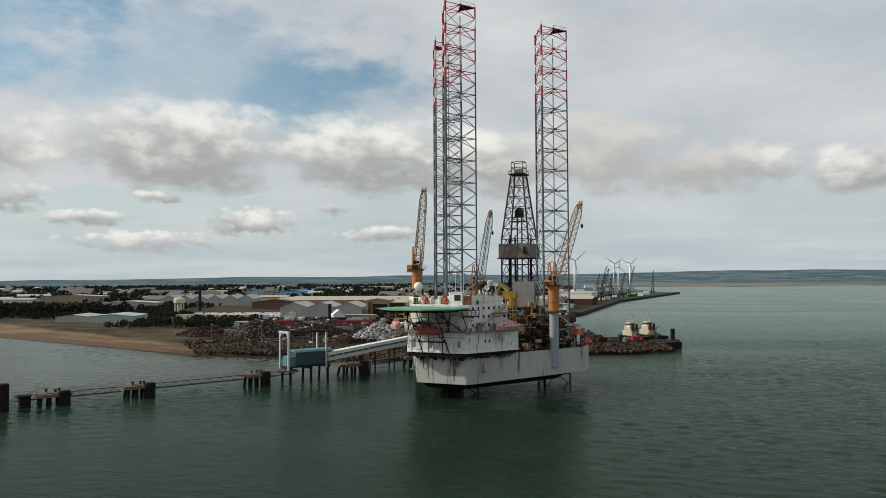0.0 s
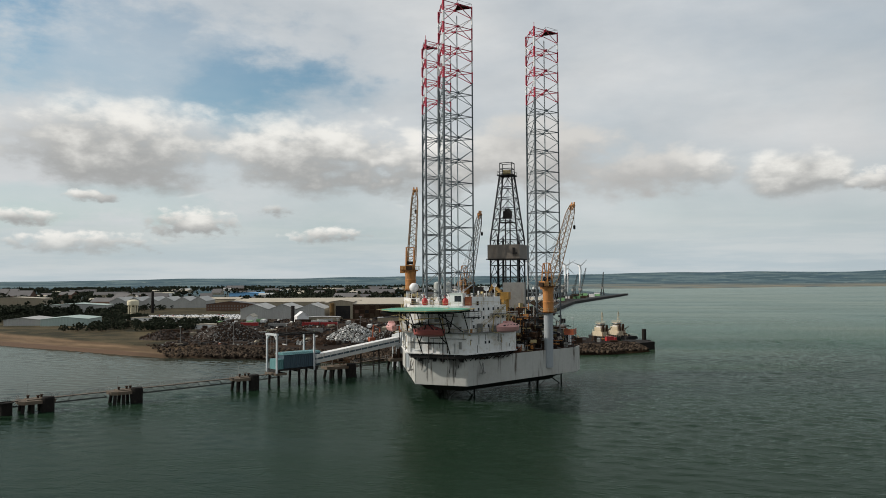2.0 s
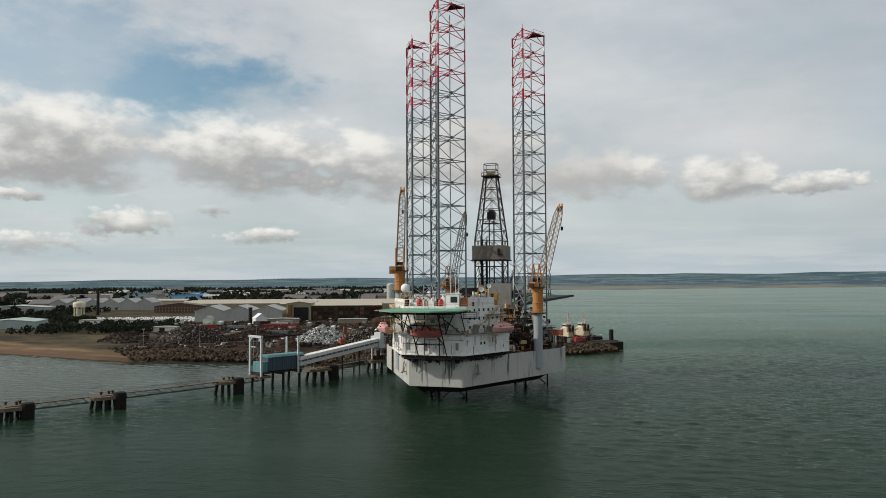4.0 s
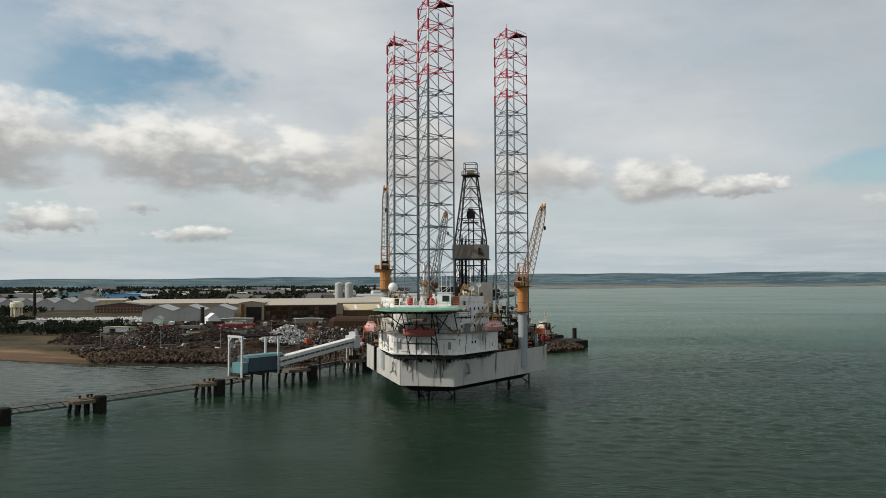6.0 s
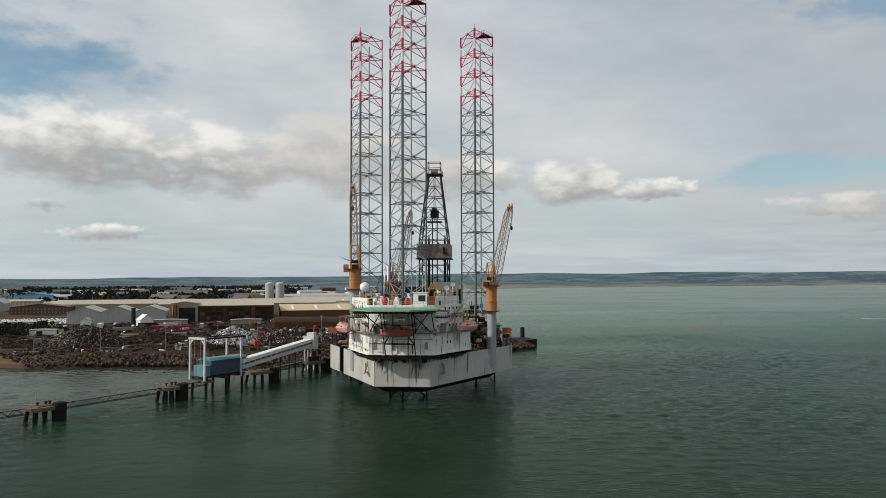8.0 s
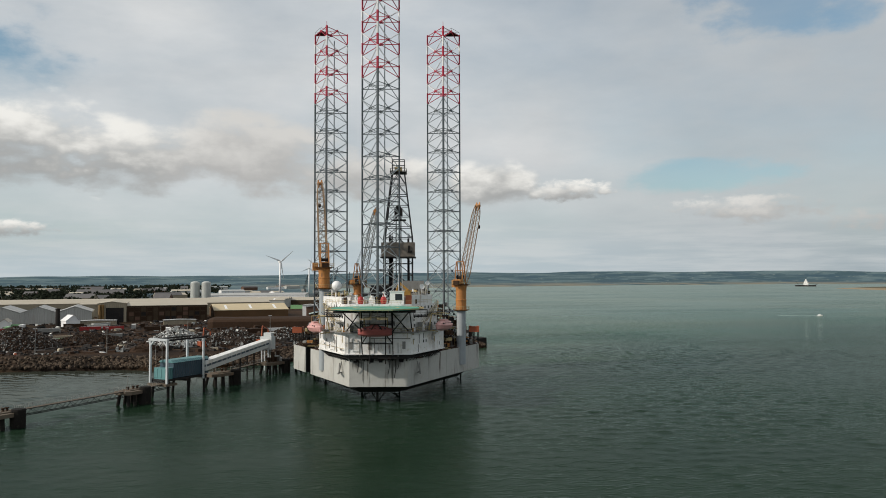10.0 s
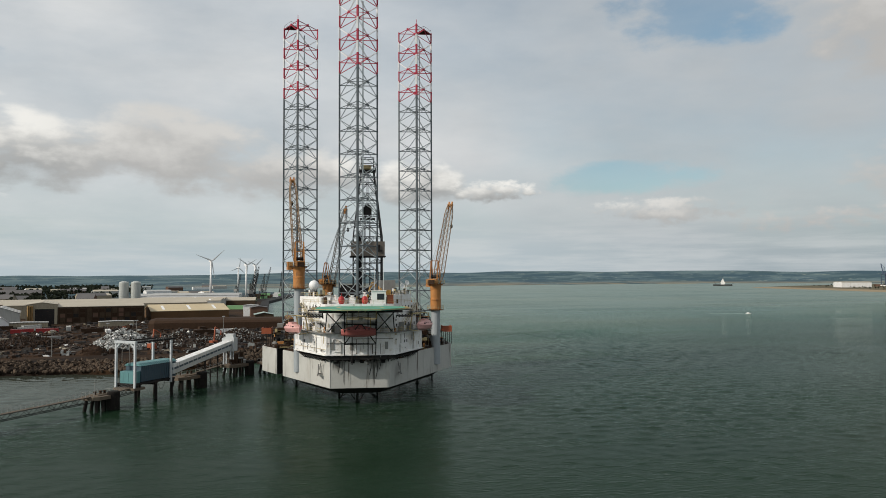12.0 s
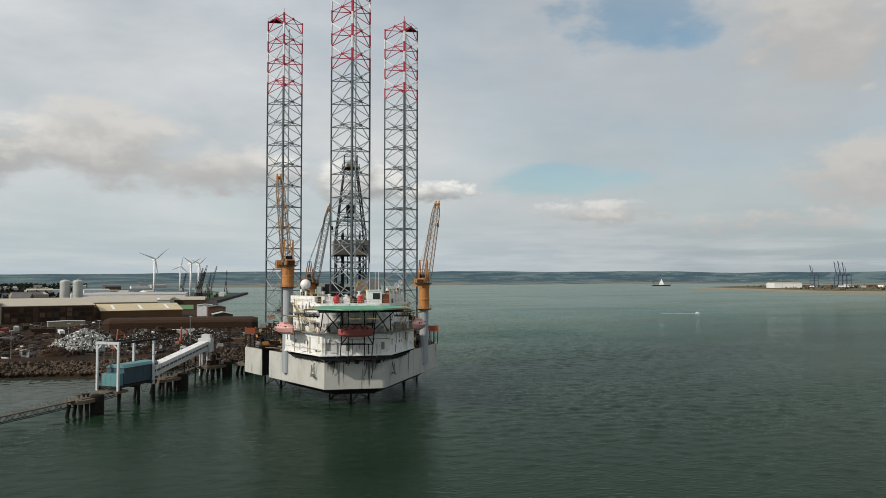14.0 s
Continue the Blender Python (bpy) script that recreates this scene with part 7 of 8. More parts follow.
random.seed(71)
for i in range(34):
    f = random.random()
    x, y = 44 + 66 * f, 374 + 9 * f + random.uniform(0, 16)
    bm = B()
    w, h = random.uniform(0.6, 2.6), random.uniform(0.5, 2.6)
    if random.random() < 0.5:
        box(bm, -w, w, -0.8, 0.8, -0.1, h), box(bm, -w * 1.03, w * 1.03, -0.85, 0.85, h, h + 0.1)
    else:
        tube(bm, (-w, 0, 0.4), (w, 0, 0.4), 0.45, n=8), tube(bm, (0, 0, 0), (0, 0, h + 1.0), 0.12), tube(bm, (0, 0, h + 1), (1.2, 0.3, h + 1.4), 0.1)
    solid("quay_gear", bm, random.choice((rust, dark_steel, signal_red, grey_machine, rust, scrap_light, orange)), pose(x, y, LAND, 0, 0, random.uniform(0, 180)), "rusty mooring gear and pipes on the breakwater", "quay gear", "breakwater gear")


# ---- scrap heaps, rocks, clutter ----
def heap_mesh(cx, cy, w, d, h, count, size, seed, name, label, materials):
    """A core mound with many bent plates and lumps of scrap piled on it."""
    random.seed(seed)
    bm = B()
    n = 22
    rings = []
    for i in range(9):
        f = i / 8
        r = 1 - f
        z = h * 0.92 * (f ** 0.75) if f else -0.5
        rings.append([bm.verts.new((w / 2 * (r + 0.02) * math.cos(a) * (1 + 0.18 * noise.noise((math.cos(a) * 2 + seed, math.sin(a) * 2, f))), d / 2 * (r + 0.02) * math.sin(a) * (1 + 0.18 * noise.noise((math.cos(a) * 2, math.sin(a) * 2 + seed, f))), z + 0.8 * noise.noise((i, a, seed)) * (f > 0)))
                      for a in [k * 2 * math.pi / n for k in range(n)]])
    for a, b in zip(rings, rings[1:]):
        for i in range(n):
            bm.faces.new((a[i], a[(i + 1) % n], b[(i + 1) % n], b[i]))
    bm.faces.new(rings[-1])
    me = mesh_of(name, bm, materials[0])
    verts, faces, mats = [], [], []
    for k in range(count):
        a, f = random.uniform(0, 2 * math.pi), 1 - math.sqrt(random.random())
        r = 1 - f
        c = Vector((w / 2 * r * math.cos(a), d / 2 * r * math.sin(a), h * 0.92 * f ** 0.75 + random.uniform(-0.1, 0.5)))
        s = size * random.uniform(0.4, 1.5)
        m = Euler((random.uniform(0, 6), random.uniform(0, 6), random.uniform(0, 6))).to_matrix()
        ax = (s, s * random.uniform(0.25, 0.8), s * random.uniform(0.06, 0.4))
        b0 = len(verts)
        for z in (-1, 1):
            for x, y in ((-1, -1), (1, -1), (1, 1), (-1, 1)):
                verts.append(c + m @ Vector((x * ax[0] * random.uniform(0.7, 1), y * ax[1], z * ax[2])))
        for q in ((3, 2, 1, 0), (4, 5, 6, 7), (0, 1, 5, 4), (1, 2, 6, 5), (2, 3, 7, 6), (3, 0, 4, 7)):
            faces.append([b0 + i for i in q])
            mats.append(k % len(materials))
    ob = new(name, me)
    ob.matrix_world = pose(cx, cy, LAND)
    tagged(ob, label, "scrap heap", kind="stuff")
    me2 = bpy.data.meshes.new("scrap_pieces")
    me2.from_pydata(verts, [], faces)
    for m in materials:
        me2.materials.append(m)
    me2.polygons.foreach_set("material_index", mats)
    o2 = new("scrap_pieces", me2)
    o2.parent = ob
    o2["kind"] = "stuff"
    return ob


heap_mesh(-102, 428, 40, 44, 11.0, 4600, 0.5, 1, "scrap_heap", "tall dark heap of rusty scrap metal", (scrap_dark, rust, scrap_dark, rust, scrap_dark, grey_machine))
heap_mesh(-32, 412, 30, 30, 9.5, 3600, 0.5, 2, "scrap_heap", "heap of pale shredded scrap metal", (scrap_light, scrap_light, scrap_dark, scrap_light, white_paint))
heap_mesh(-6, 408, 34, 26, 8.0, 2600, 0.5, 3, "scrap_heap", "mixed dark and pale scrap heap behind the jetty", (scrap_dark, scrap_light, rust, scrap_dark))
heap_mesh(24, 420, 30, 26, 6.5, 1900, 0.52, 4, "scrap_heap", "low dark scrap heap", (scrap_dark, rust, scrap_dark, scrap_light))
heap_mesh(-48, 388, 14, 11, 4.4, 160, 0.3, 5, "earth_heap", "brown conical heap of earth", (rust, scrap_dark))
heap_mesh(-70, 445, 40, 26, 5.0, 2000, 0.52, 6, "scrap_heap", "low rusty scrap pile in the yard", (scrap_dark, rust, rust, scrap_dark))
heap_mesh(-140, 440, 26, 30, 4.5, 500, 0.7, 7, "scrap_heap", "low dark scrap pile at the yard edge", (scrap_dark, rust, scrap_dark))


def boulder_mesh(seed):
    random.seed(seed)
    bm = B()
    bmesh.ops.create_icosphere(bm, subdivisions=1, radius=1.0)
    for v in bm.verts:
        v.co *= random.uniform(0.72, 1.15)
        v.co.z *= 0.75
    return mesh_of("boulder", bm, rock)


ROCKS = [boulder_mesh(s) for s in range(6)]
ob = thing("rock_revetment", HERE, "bank of brown armour rocks along the shore", "rock bank", kind="structure")
random.seed(8)
loose = B()
rest_v, rest_f = [], []
made = 0
for i in range(5, 13):
    a0, a1, b0, b1 = Vector((*SHORE[i], 2.2)), Vector((*SHORE[i + 1], 2.2)), Vector((*BANK[i], LAND)), Vector((*BANK[i + 1], LAND))
    n = int((a1 - a0).length * 13)
    for k in range(n):
        f, g = random.random(), random.random()
        c = a0.lerp(a1, f).lerp(b0.lerp(b1, f), 0.12 + 0.95 * g)
        s = random.uniform(0.45, 0.95)
        m = Matrix.Translation(c + Vector((0, 0, 0.15))) @ Euler([random.uniform(0, 6) for _ in range(3)]).to_matrix().to_4x4() @ Matrix.Scale(s, 4)
        me = ROCKS[k % 6]
        if made < 300 and -66 < c.x < 5 and random.random() < 0.5:
            shared("boulder", me, ob, m)
            made += 1
        else:
            b = len(rest_v)
            rest_v += [m @ v.co for v in me.vertices]
            rest_f += [[b + q for q in p.vertices] for p in me.polygons]
me = bpy.data.meshes.new("boulders")
me.from_pydata(rest_v, [], rest_f)
me.materials.append(rock)
o = new("boulders", me)
o.parent = ob
o["kind"] = "stuff"


def yard_clutter():
    """Uncounted scrap, plates, skips, posts and rubble strewn over the yards."""
    rnd = random.Random(91)
    verts, faces, mats = [], [], []
    paints = (scrap_dark, rust, scrap_dark, rust, scrap_light, white_paint, shed_cream, dark_steel, grey_machine, orange_red)
    weight = (12, 8, 12, 8, 1.6, 0.5, 1.0, 12, 1.2, 0.15)
    for k in range(8500):
        y = 372 + 260 * rnd.random() ** 1.3
        x = rnd.uniform(-150, 90) - max(0, (y - 460)) * 0.25
        if y < 392 and x < -35:
            y += 16
        if y < 400 and x > 45:
            continue
        if x < -128 and y < 430:
            continue
        if noise.noise((x / 26, y / 22, 5.0)) < -0.08 and rnd.random() < 0.8:
            continue
        s = rnd.uniform(0.25, 1.1) * (1.7 if rnd.random() < 0.08 else 1)
        a, b, h = s * rnd.uniform(0.6, 2.6), s * rnd.uniform(0.4, 1.2), s * rnd.uniform(0.25, 1.3)
        t = rnd.uniform(0, 3.14)
        c, d = math.cos(t), math.sin(t)
        b0 = len(verts)
        sk = rnd.uniform(-0.5, 0.5)
        for z, q in ((LAND - 0.1, 1.0), (LAND + h, rnd.uniform(0.5, 1.0))):
            for px, py in ((-a, -b), (a, -b), (a, b), (-a, b)):
                verts.append((x + (px * c - py * d) * q + (sk if q < 1 else 0), y + (px * d + py * c) * q, z))
        m = rnd.choices(range(len(paints)), weight)[0]
        for f in ((4, 5, 6, 7), (0, 1, 5, 4), (1, 2, 6, 5), (2, 3, 7, 6), (3, 0, 4, 7)):
            faces.append([b0 + i for i in f])
            mats.append(m)
    me = bpy.data.meshes.new("yard_clutter")
    me.from_pydata(verts, [], faces)
    for m in paints:
        me.materials.append(m)
    me.polygons.foreach_set("material_index", mats)
    tagged(new("yard_clutter", me), "strewn scrap, plates and rubble across the brown yards", "yard clutter", kind="stuff")


yard_clutter()


# ---- vehicles, containers, houses ----
def car_meshes(paint):
    bm = B()
    prism(bm, [(-2.1, -0.85), (2.1, -0.85), (2.1, 0.85), (-2.1, 0.85)], 0.3, 0.85)
    prism(bm, [(-1.7, -0.8), (1.1, -0.8), (1.1, 0.8), (-1.7, 0.8)], 0.85, 1.45, [(-1.2, -0.65), (0.5, -0.65), (0.5, 0.65), (-1.2, 0.65)])
    return bm


def car(paint, label):
    ob = thing("parked_car", HERE, label, "car", "parked cars")
    part("car_body", car_meshes(paint), paint, ob)
    bm = B()
    box(bm, -1.35, 0.75, -0.79, 0.79, 0.95, 1.3)
    part("car_window", bm, glass, ob)
    for x in (-1.3, 1.3):
        for s in (-0.8, 0.8):
            bm = B()
            tube(bm, (x, s - 0.1, 0.32), (x, s + 0.1, 0.32), 0.32, n=10)
            part("wheel", bm, tyre_black, ob)
    return ob


CARS = [car(car_white, "white car parked in rows on the storage lot"), car(car_grey, "grey car parked in rows on the storage lot"), car(car_red, "red car parked in rows on the storage lot")]
random.seed(17)
spots = [(-228 + i * 3.5, 640 + j * 7.4 + 0.02 * i * i * 0.1) for j in range(10) for i in range(29)]
first = [True, True, True]
for x, y in spots:
    if random.random() < 0.1:
        continue
    k = random.choices((0, 1, 2), (10, 1.4, 0.3))[0]
    m = pose(x + random.uniform(-0.3, 0.3), y, LAND, 0, 0, 82 + random.uniform(-2, 2))
    if first[k]:
        CARS[k].matrix_world, first[k] = m, False
    else:
        copy_thing(CARS[k], m)


def container(x, y, yaw, m, label, z=0.0):
    ob = thing("shipping_container", pose(x, y, LAND + z, 0, 0, yaw), label, "container", "yard containers")
    bm = B()
    box(bm, -6, 6, -1.2, 1.2, 0.1, 2.6)
    part("container_body", bm, m, ob)
    for a in (-6, 6):
        for b in (-1.2, 1.2):
            bm = B()
            box(bm, a - 0.12, a + 0.12, b - 0.12, b + 0.12, 0, 2.7)
            part("corner_post", bm, m, ob)


for i in (0, 3, 4):
    container(-112 + i * 13.2 + (4 if i > 1 else 0), 548 - i * 1.0, -4, car_red, "red container standing in a yard row")
random.seed(23)
for i in range(46):
    x, y = random.uniform(-150, 60), random.uniform(446, 600)
    if abs(x - 47) < 60 and y < 575 and y > 480:
        continue
    container(x, y, random.choice((-4, -4, 86, 30)), random.choice((rust, white_paint, grey_machine, shed_cream, rust, green_paint, shed_grey)), "weathered container or skip in the scrap yard")
for i in range(36):
    x, y = random.uniform(-60, 90), random.uniform(378, 400)
    if x > 40 and y > 392:
        continue
    bm = B()
    w, h = random.uniform(0.6, 2.4), random.uniform(0.6, 2.2)
    prism(bm, [(-w, -w * 0.5), (w, -w * 0.5), (w, w * 0.5), (-w, w * 0.5)], -0.1, h, [(-w * 0.8, -w * 0.4), (w * 0.7, -w * 0.5), (w * 0.8, w * 0.4), (-w, w * 0.3)])
    tube(bm, (0, 0, h), (w, 0.2, h + 0.8), 0.1)
    solid("scrap_item", bm, random.choice((rust, scrap_dark, scrap_dark, scrap_light, rust)), pose(x, y, LAND, 0, 0, random.uniform(0, 180)), "rusty scrap machine part lying in the yard", "scrap", "yard scrap")
for x, y, h in ((-92, 392, 11), (-64, 384, 11), (-40, 404, 12), (-28, 402, 13), (10, 395, 14), (58, 380, 12), (84, 392, 12), (-120, 398, 9)):
    ob = thing("light_pole", pose(x, y, LAND), "thin grey yard lighting pole", "light pole", "yard light poles")
    bm = B()
    tube(bm, (0, 0, -0.3), (0, 0, h), 0.16, 0.09, n=6)
    part("pole", bm, grey_machine, ob)
    bm = B()
    box(bm, -0.7, 0.7, -0.2, 0.2, h, h + 0.25)
    part("lamp_head", bm, white_paint, ob)
for x, y, h, m, lab in ((-22, 398, 9, orange_red, "red scrap grab crane post"), (6, 398, 9, orange_red, "red scrap grab crane post")):
    ob = thing("scrap_handler", pose(x, y, LAND, 0, 0, 30), lab, "scrap handler", "scrap handlers")
    bm = B()
    box(bm, -1.6, 1.6, -1.2, 1.2, 0.6, 2.6), box(bm, -1.8, 1.8, -1.5, -0.9, -0.1, 0.6), box(bm, -1.8, 1.8, 0.9, 1.5, -0.1, 0.6)
    part("carriage", bm, m, ob)
    bm = B()
    tube(bm, (0.5, 0, 2.4), (1.2, 0, h), 0.35), tube(bm, (1.2, 0, h), (5.0, 0, h - 2.0), 0.28), tube(bm, (5, 0, h - 2), (5, 0, h - 4.0), 0.3)
    part("arm", bm, m, ob)


def house(bm_w, bm_r, x, y, w, d, h, rise, rot):
    """Adds one gabled house to a terrace."""
    m = pose(x, y, LAND - 0.3, 0, 0, rot)
    P = lambda *c: m @ Vector(c)
    v = [bm_w.verts.new(P(a, b, c)) for c in (0, h) for a, b in ((-w, -d), (w, -d), (w, d), (-w, d))]
    g = [bm_w.verts.new(P(s * w, 0, h + rise)) for s in (-1, 1)]
    for f in ((0, 1, 5, 4), (2, 3, 7, 6)):
        bm_w.faces.new([v[i] for i in f])
    bm_w.faces.new((v[3], v[0], v[4], g[0], v[7])), bm_w.faces.new((v[1], v[2], v[6], g[1], v[5]))
    for s in (-1, 1):
        q = [bm_r.verts.new(P(a, b, c)) for a, b, c in ((-w - 0.3, s * (d + 0.4), h - 0.2), (w + 0.3, s * (d + 0.4), h - 0.2), (w + 0.3, 0, h + rise + 0.15), (-w - 0.3, 0, h + rise + 0.15))]
        bm_r.faces.new(q)


random.seed(41)
for i in range(150):
    a = radians(random.uniform(-42, 13))
    r = random.uniform(700, 2500)
    x, y = r * math.sin(a), r * math.cos(a)
    if y < 690 or (abs(x - 0) < 110 and y < 900) or (x > 60 + (y - 700) * 0.30) or (-215 < x < -110 and y < 740):
        continue
    w, d, h = random.uniform(8, 30), random.uniform(5, 16), random.uniform(4, 9)
    kind = random.random()
    ob = thing("town_house" if kind < 0.5 else "factory_unit", HERE, "distant slate-roofed brick houses in the town" if kind < 0.5 else "distant pale-roofed factory unit in the town", "building", "town buildings")
    bw, br = B(), B()
    house(bw, br, x, y, w, d, h, d * (0.55 if kind < 0.5 else 0.2), random.uniform(-25, 25))
    part("wall", bw, random.choice((brick, brick, shed_cream)) if kind < 0.5 else random.choice((shed_grey, shed_cream, white_paint)), ob)
    part("roof", br, roof_dark if kind < 0.5 else random.choice((roof_light, roof_grey, roof_light)), ob)


# ---- trees ----
def crown_points(cx, cy, cz, w, h, count, rnd):
    for _ in range(count):
        a, f = rnd.uniform(0, 6.283), rnd.random()
        rr = w * math.sqrt(rnd.random()) * (1 - 0.55 * f * f)
        yield Vector((cx + rr * math.cos(a), cy + rr * math.sin(a), cz + h * f))


def wood(name, spots, label, seed, size=(4, 7), clumps=26):
    """A belt of trees as one mass of leaf clumps on short trunks."""
    rnd = random.Random(seed)
    verts, faces, tv, tf = [], [], [], []
    for x, y in spots:
        h = rnd.uniform(*size)
        w = h * rnd.uniform(0.4, 0.65)
        for c in crown_points(x, y, LAND + h * 0.2, w, h * 0.8, clumps, rnd):
            s = h * rnd.uniform(0.10, 0.2) * math.sqrt(26 / clumps)
            b = len(verts)
            m = Euler((rnd.uniform(0, 6), rnd.uniform(0, 6), rnd.uniform(0, 6))).to_matrix()
            for p in ((1, 0, -0.4), (-0.5, 0.87, -0.4), (-0.5, -0.87, -0.4), (0.1, 0.1, 1.0)):
                verts.append(c + m @ (Vector(p) * s))
            faces += [[b, b + 1, b + 3], [b + 1, b + 2, b + 3], [b + 2, b, b + 3], [b + 2, b + 1, b]]
        b = len(tv)
        for z, r in ((LAND - 0.3, 0.28), (LAND + h * 0.6, 0.1)):
            for k in range(4):
                tv.append((x + r * math.cos(k * 1.57), y + r * math.sin(k * 1.57), z))
        tf += [[b + k, b + (k + 1) % 4, b + 4 + (k + 1) % 4, b + 4 + k] for k in range(4)]
    ob = tagged(new(name), label, "trees", kind="stuff")
    for n, v, f, m in (("crown", verts, faces, leaf_dark), ("trunk", tv, tf, bark)):
        me = bpy.data.meshes.new(n)
        me.from_pydata(v, [], f)
        me.materials.append(m)
        o = new(n, me)
        o.parent = ob
        o["kind"] = "stuff"


rnd = random.Random(3)
wood("shore_trees", [(rnd.uniform(-225, -135), rnd.uniform(500, 590)) for _ in range(190)] + [(rnd.uniform(-420, -215), rnd.uniform(628, 700)) for _ in range(170)] + [(-360 + 135 * rnd.random(), 620 + 60 * rnd.random()) for _ in range(110)], "dark scrubby trees behind the beach", 4, (3.0, 5.6))
wood("dark_wood", [(rnd.uniform(-460, -300), rnd.uniform(655, 730)) for _ in range(150)], "dense dark wood behind the industrial units", 14, (7, 11))
wood("town_trees", [(rnd.uniform(-620, -260), rnd.uniform(690, 900)) for _ in range(620)], "dark trees among the town buildings", 5, (4, 7.5))
far_spots = []
for _ in range(11000):
    a, r = radians(rnd.uniform(-44, 14)), 950 + 2300 * rnd.random() ** 0.9
    x, y = r * math.sin(a), r * math.cos(a)
    if x < 40 + (y - 900) * 0.2 and not (-345 < x < -235 and 1250 < y < 1570) and noise.noise((x / 260, y / 120, 2.0)) > 0.02 + (0.12 if y < 1300 else 0.0):
        far_spots.append((x, y))
wood("far_trees", far_spots, "belts of dark trees across the flat town", 6, (6.0, 11.0), 11)

# ---- far right shore ----
bm = B()
RS = [(1957, 1530), (1760, 1180), (1600, 930), (1690, 780), (2100, 420), (3200, 200), (4300, 600), (4300, 1500), (2900, 1700), (2300, 1640)]
cx, cy = 2700, 1000
lo = [bm.verts.new((x, y, 1)) for x, y in RS]
mid = [bm.verts.new((x + 0.035 * (cx - x), y + 0.035 * (cy - y), 3.2)) for x, y in RS]
hi = [bm.verts.new((x + 0.07 * (cx - x), y + 0.07 * (cy - y), 4.5)) for x, y in RS]
n = len(RS)
for a, b in ((lo, mid), (mid, hi)):
    for i in range(n):
        bm.faces.new((a[i], a[(i + 1) % n], b[(i + 1) % n], b[i]))
solid("spit_beach", bm, pale_sand, HERE, "pale sandy beach round the spit", "shore", kind="structure")
bm = B()
bm.faces.new([bm.verts.new((x + 0.068 * (cx - x), y + 0.068 * (cy - y), 4.52)) for x, y in RS])
solid("spit", bm, heath, HERE, "low sandy spit across the estuary", "shore", kind="structure")
shed(2065, 1262, 55, 82, 14, 55, white_paint, roof_light, 2.0, "large cream warehouse on the far spit", bays=2)
random.seed(51)
for i in range(30):
    bm = B()
    w, d, h = random.uniform(3, 13), random.uniform(3, 9), random.uniform(3, 7)
    box(bm, -w, w, -d, d, -1, h), box(bm, -w - 0.3, w + 0.3, -d - 0.3, d + 0.3, h, h + 0.5)
    solid("far_port_shed", bm, random.choice((shed_cream, shed_grey, brick, white_paint)), pose(random.uniform(2250, 2900), random.uniform(850, 1450), LAND, 0, 0, random.uniform(0, 90)), "distant pale port building on the spit", "building", "far port sheds")


rnd = random.Random(17)
spots = []
while len(spots) < 420:
    x, y = rnd.uniform(1700, 2900), rnd.uniform(700, 1560)
    if y < 930 + (x - 1640) * 0.95 and y > 1010 - (x - 1640) * 0.8 and noise.noise((x / 110, y / 60, 9.0)) > -0.1:
        spots.append((x, y))
wood("spit_scrub", spots, "low dark scrub over the sandy spit", 18, (2.0, 5.0), 12)


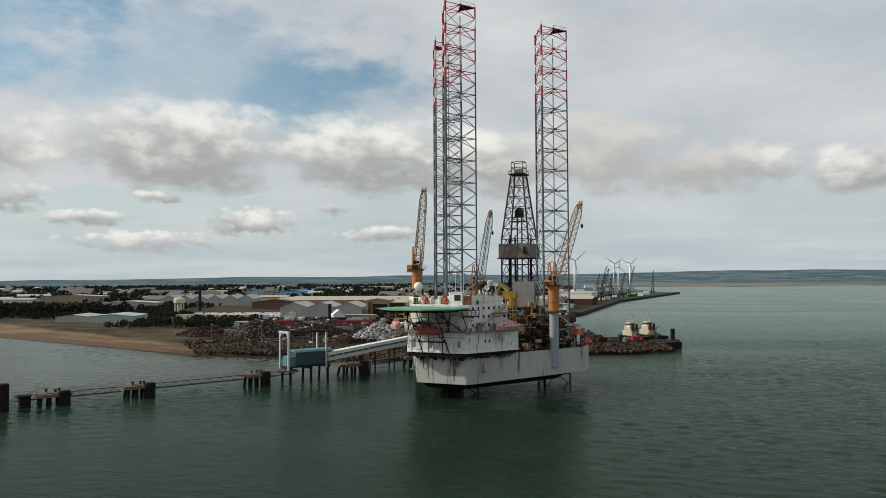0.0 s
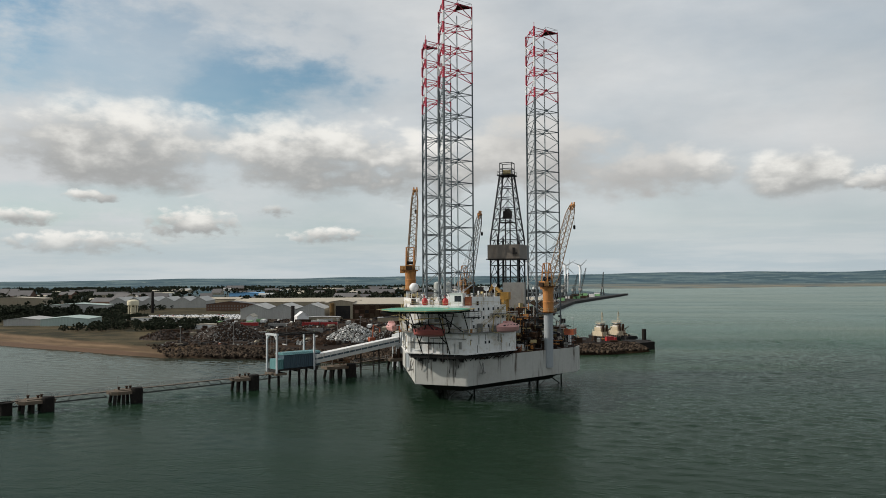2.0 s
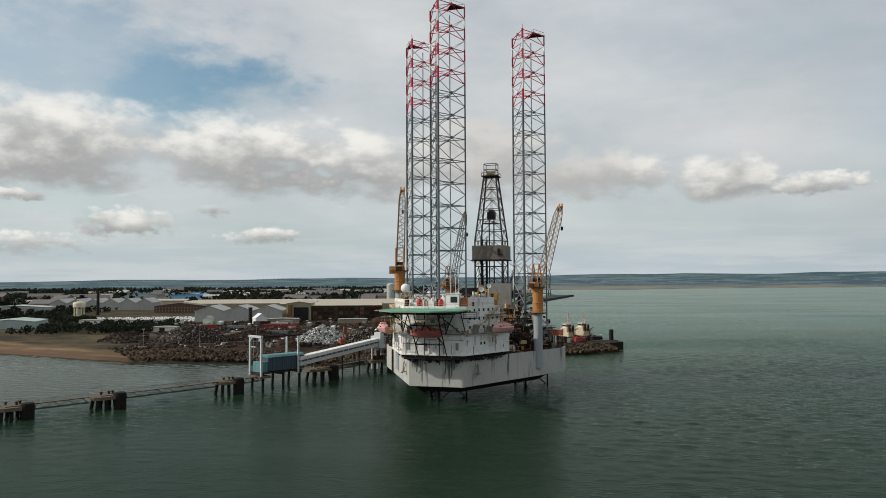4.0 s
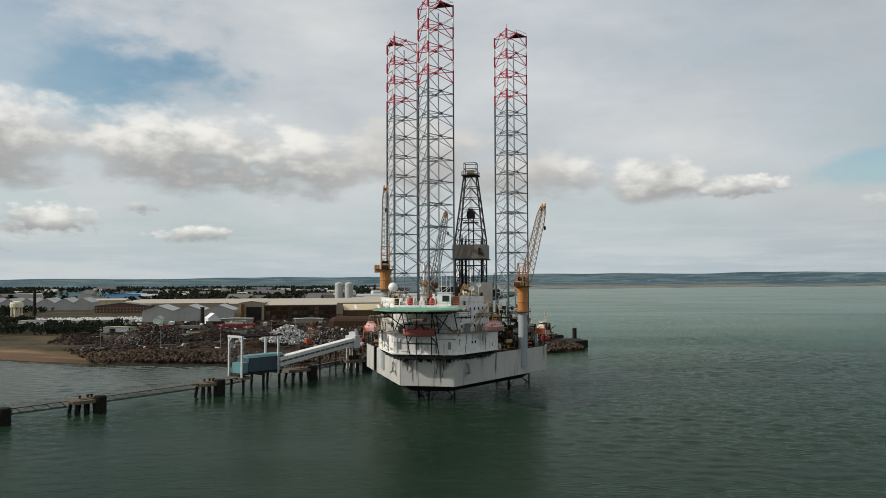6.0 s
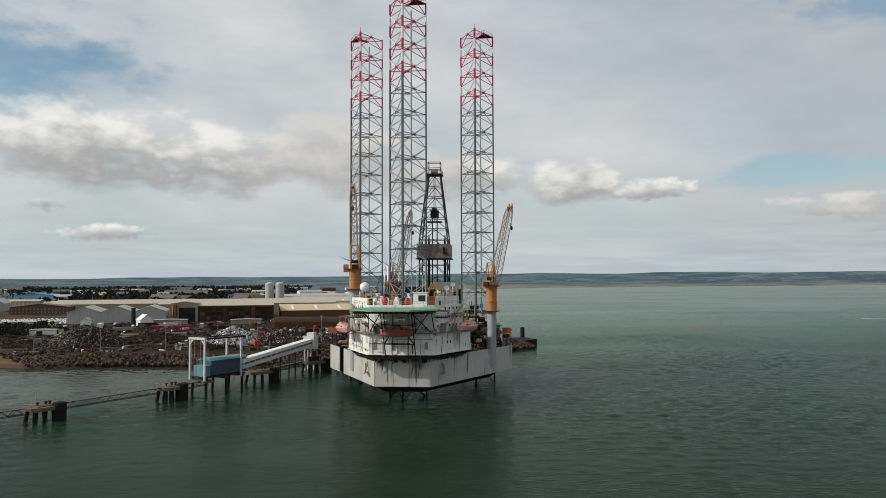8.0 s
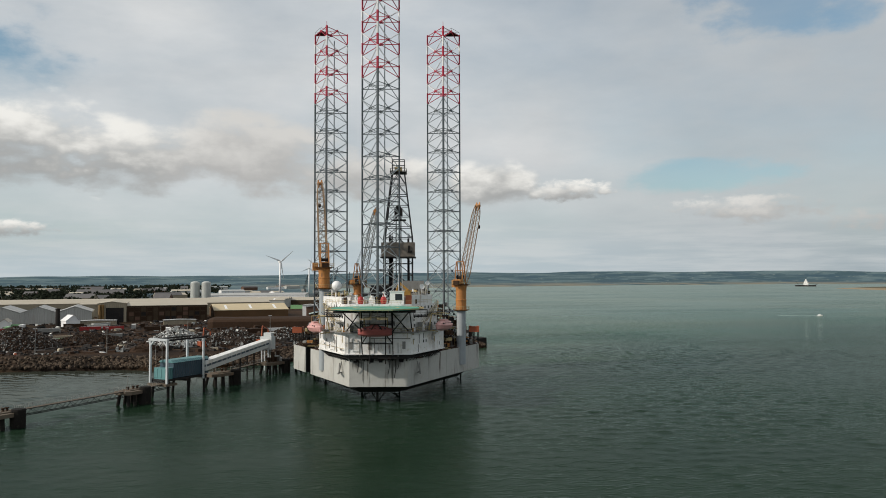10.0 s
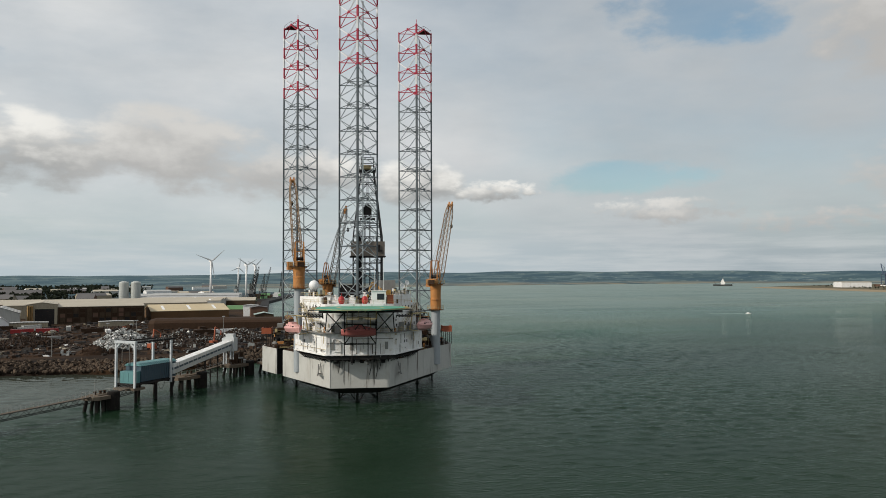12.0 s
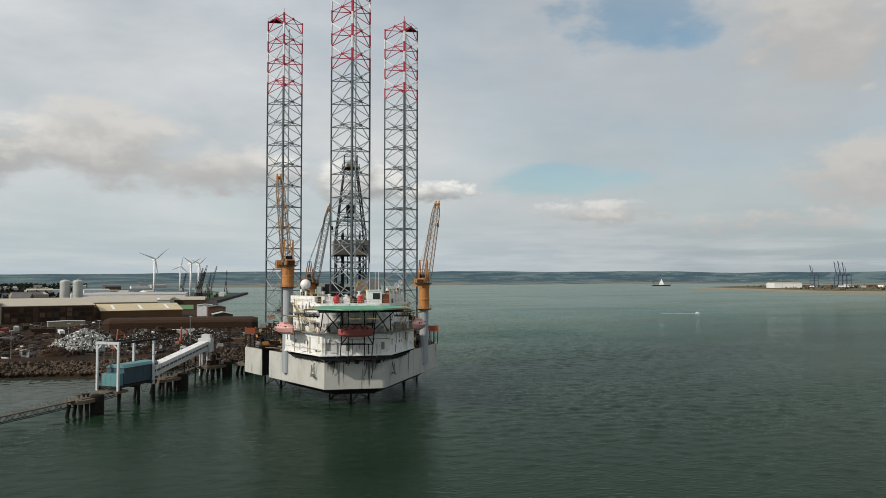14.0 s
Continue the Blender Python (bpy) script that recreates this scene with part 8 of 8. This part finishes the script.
def ship_crane(x, y, up):
    ob = thing("container_crane", pose(x, y, LAND, 0, 0, 60), "distant dark blue container crane with raised boom", "container crane", "container cranes")
    bm = B()
    for i in (-11, 11):
        for j in (-8, 8):
            tube(bm, (i, j, -0.5), (i, j, 38), 1.1)
    for i in (-11, 11):
        tube(bm, (i, -8, 20), (i, 8, 20), 0.9), tube(bm, (i, -8, 38), (i, 8, 38), 0.9)
    part("portal", bm, crane_blue, ob)
    bm = B()
    box(bm, -28, 14, -2.5, 2.5, 38, 41), box(bm, -10, -2, -3.5, 3.5, 41, 45)
    part("trolley_girder", bm, crane_blue, ob)
    bm = B()
    tube(bm, (12, 0, 40), (24, 0, 40 + up), 1.4), tube(bm, (10, 0, 39), (6, 0, 62), 0.9), tube(bm, (6, 0, 62), (24, 0, 40 + up), 0.4)
    part("raised_boom", bm, crane_blue, ob)


for x, y, up in ((2505, 1314, 46), (2511, 1304, 48), (2517, 1292, 44), (2471, 1381, 34)):
    ship_crane(x, y, up)

# dredger out in the estuary and a small launch with its wake
ob = thing("dredger", pose(2350, 1930, SEA, 0, 0, 130), "distant dark grey dredger lying in the estuary", "ship")
bm = B()
prism(bm, [(-34, -6), (28, -6), (36, 0), (28, 6), (-34, 6)], -2, 5)
part("ship_hull", bm, dark_steel, ob)
bm = B()
box(bm, -8, 8, -5, 5, 5, 14), box(bm, -5, 6, -4, 4, 14, 21), box(bm, -2, 2, -2, 2, 21, 27)
part("superstructure", bm, white_paint, ob)
bm = B()
tube(bm, (24, 0, 5), (34, 0, 20), 0.6), tube(bm, (-30, 0, 5), (-40, 0, 10), 0.8), tube(bm, (0, 0, 27), (0, 0, 36), 0.4)
part("derrick_post", bm, dark_steel, ob)
ob = thing("launch", pose(535, 490, SEA, 0, 0, -38) @ Matrix.Scale(0.7, 4), "small white motor launch under way", "boat")
bm = B()
prism(bm, [(-3, -1.0), (2, -1.0), (4, 0), (2, 1.0), (-3, 1.0)], -0.3, 1.1)
part("launch_hull", bm, white_paint, ob)
bm = B()
box(bm, -1.5, 1.2, -0.8, 0.8, 1.1, 2.3)
part("launch_cabin", bm, white_clean, ob)

bm = B()
prism(bm, [(-52, -0.25), (-3, -0.9), (-3, 0.9), (-52, 0.25)], -0.1, 0.12, [(-50, -0.1), (-3, -0.6), (-3, 0.6), (-50, 0.1)])
part("wake", bm, foam, ob, "thin white foam trail")
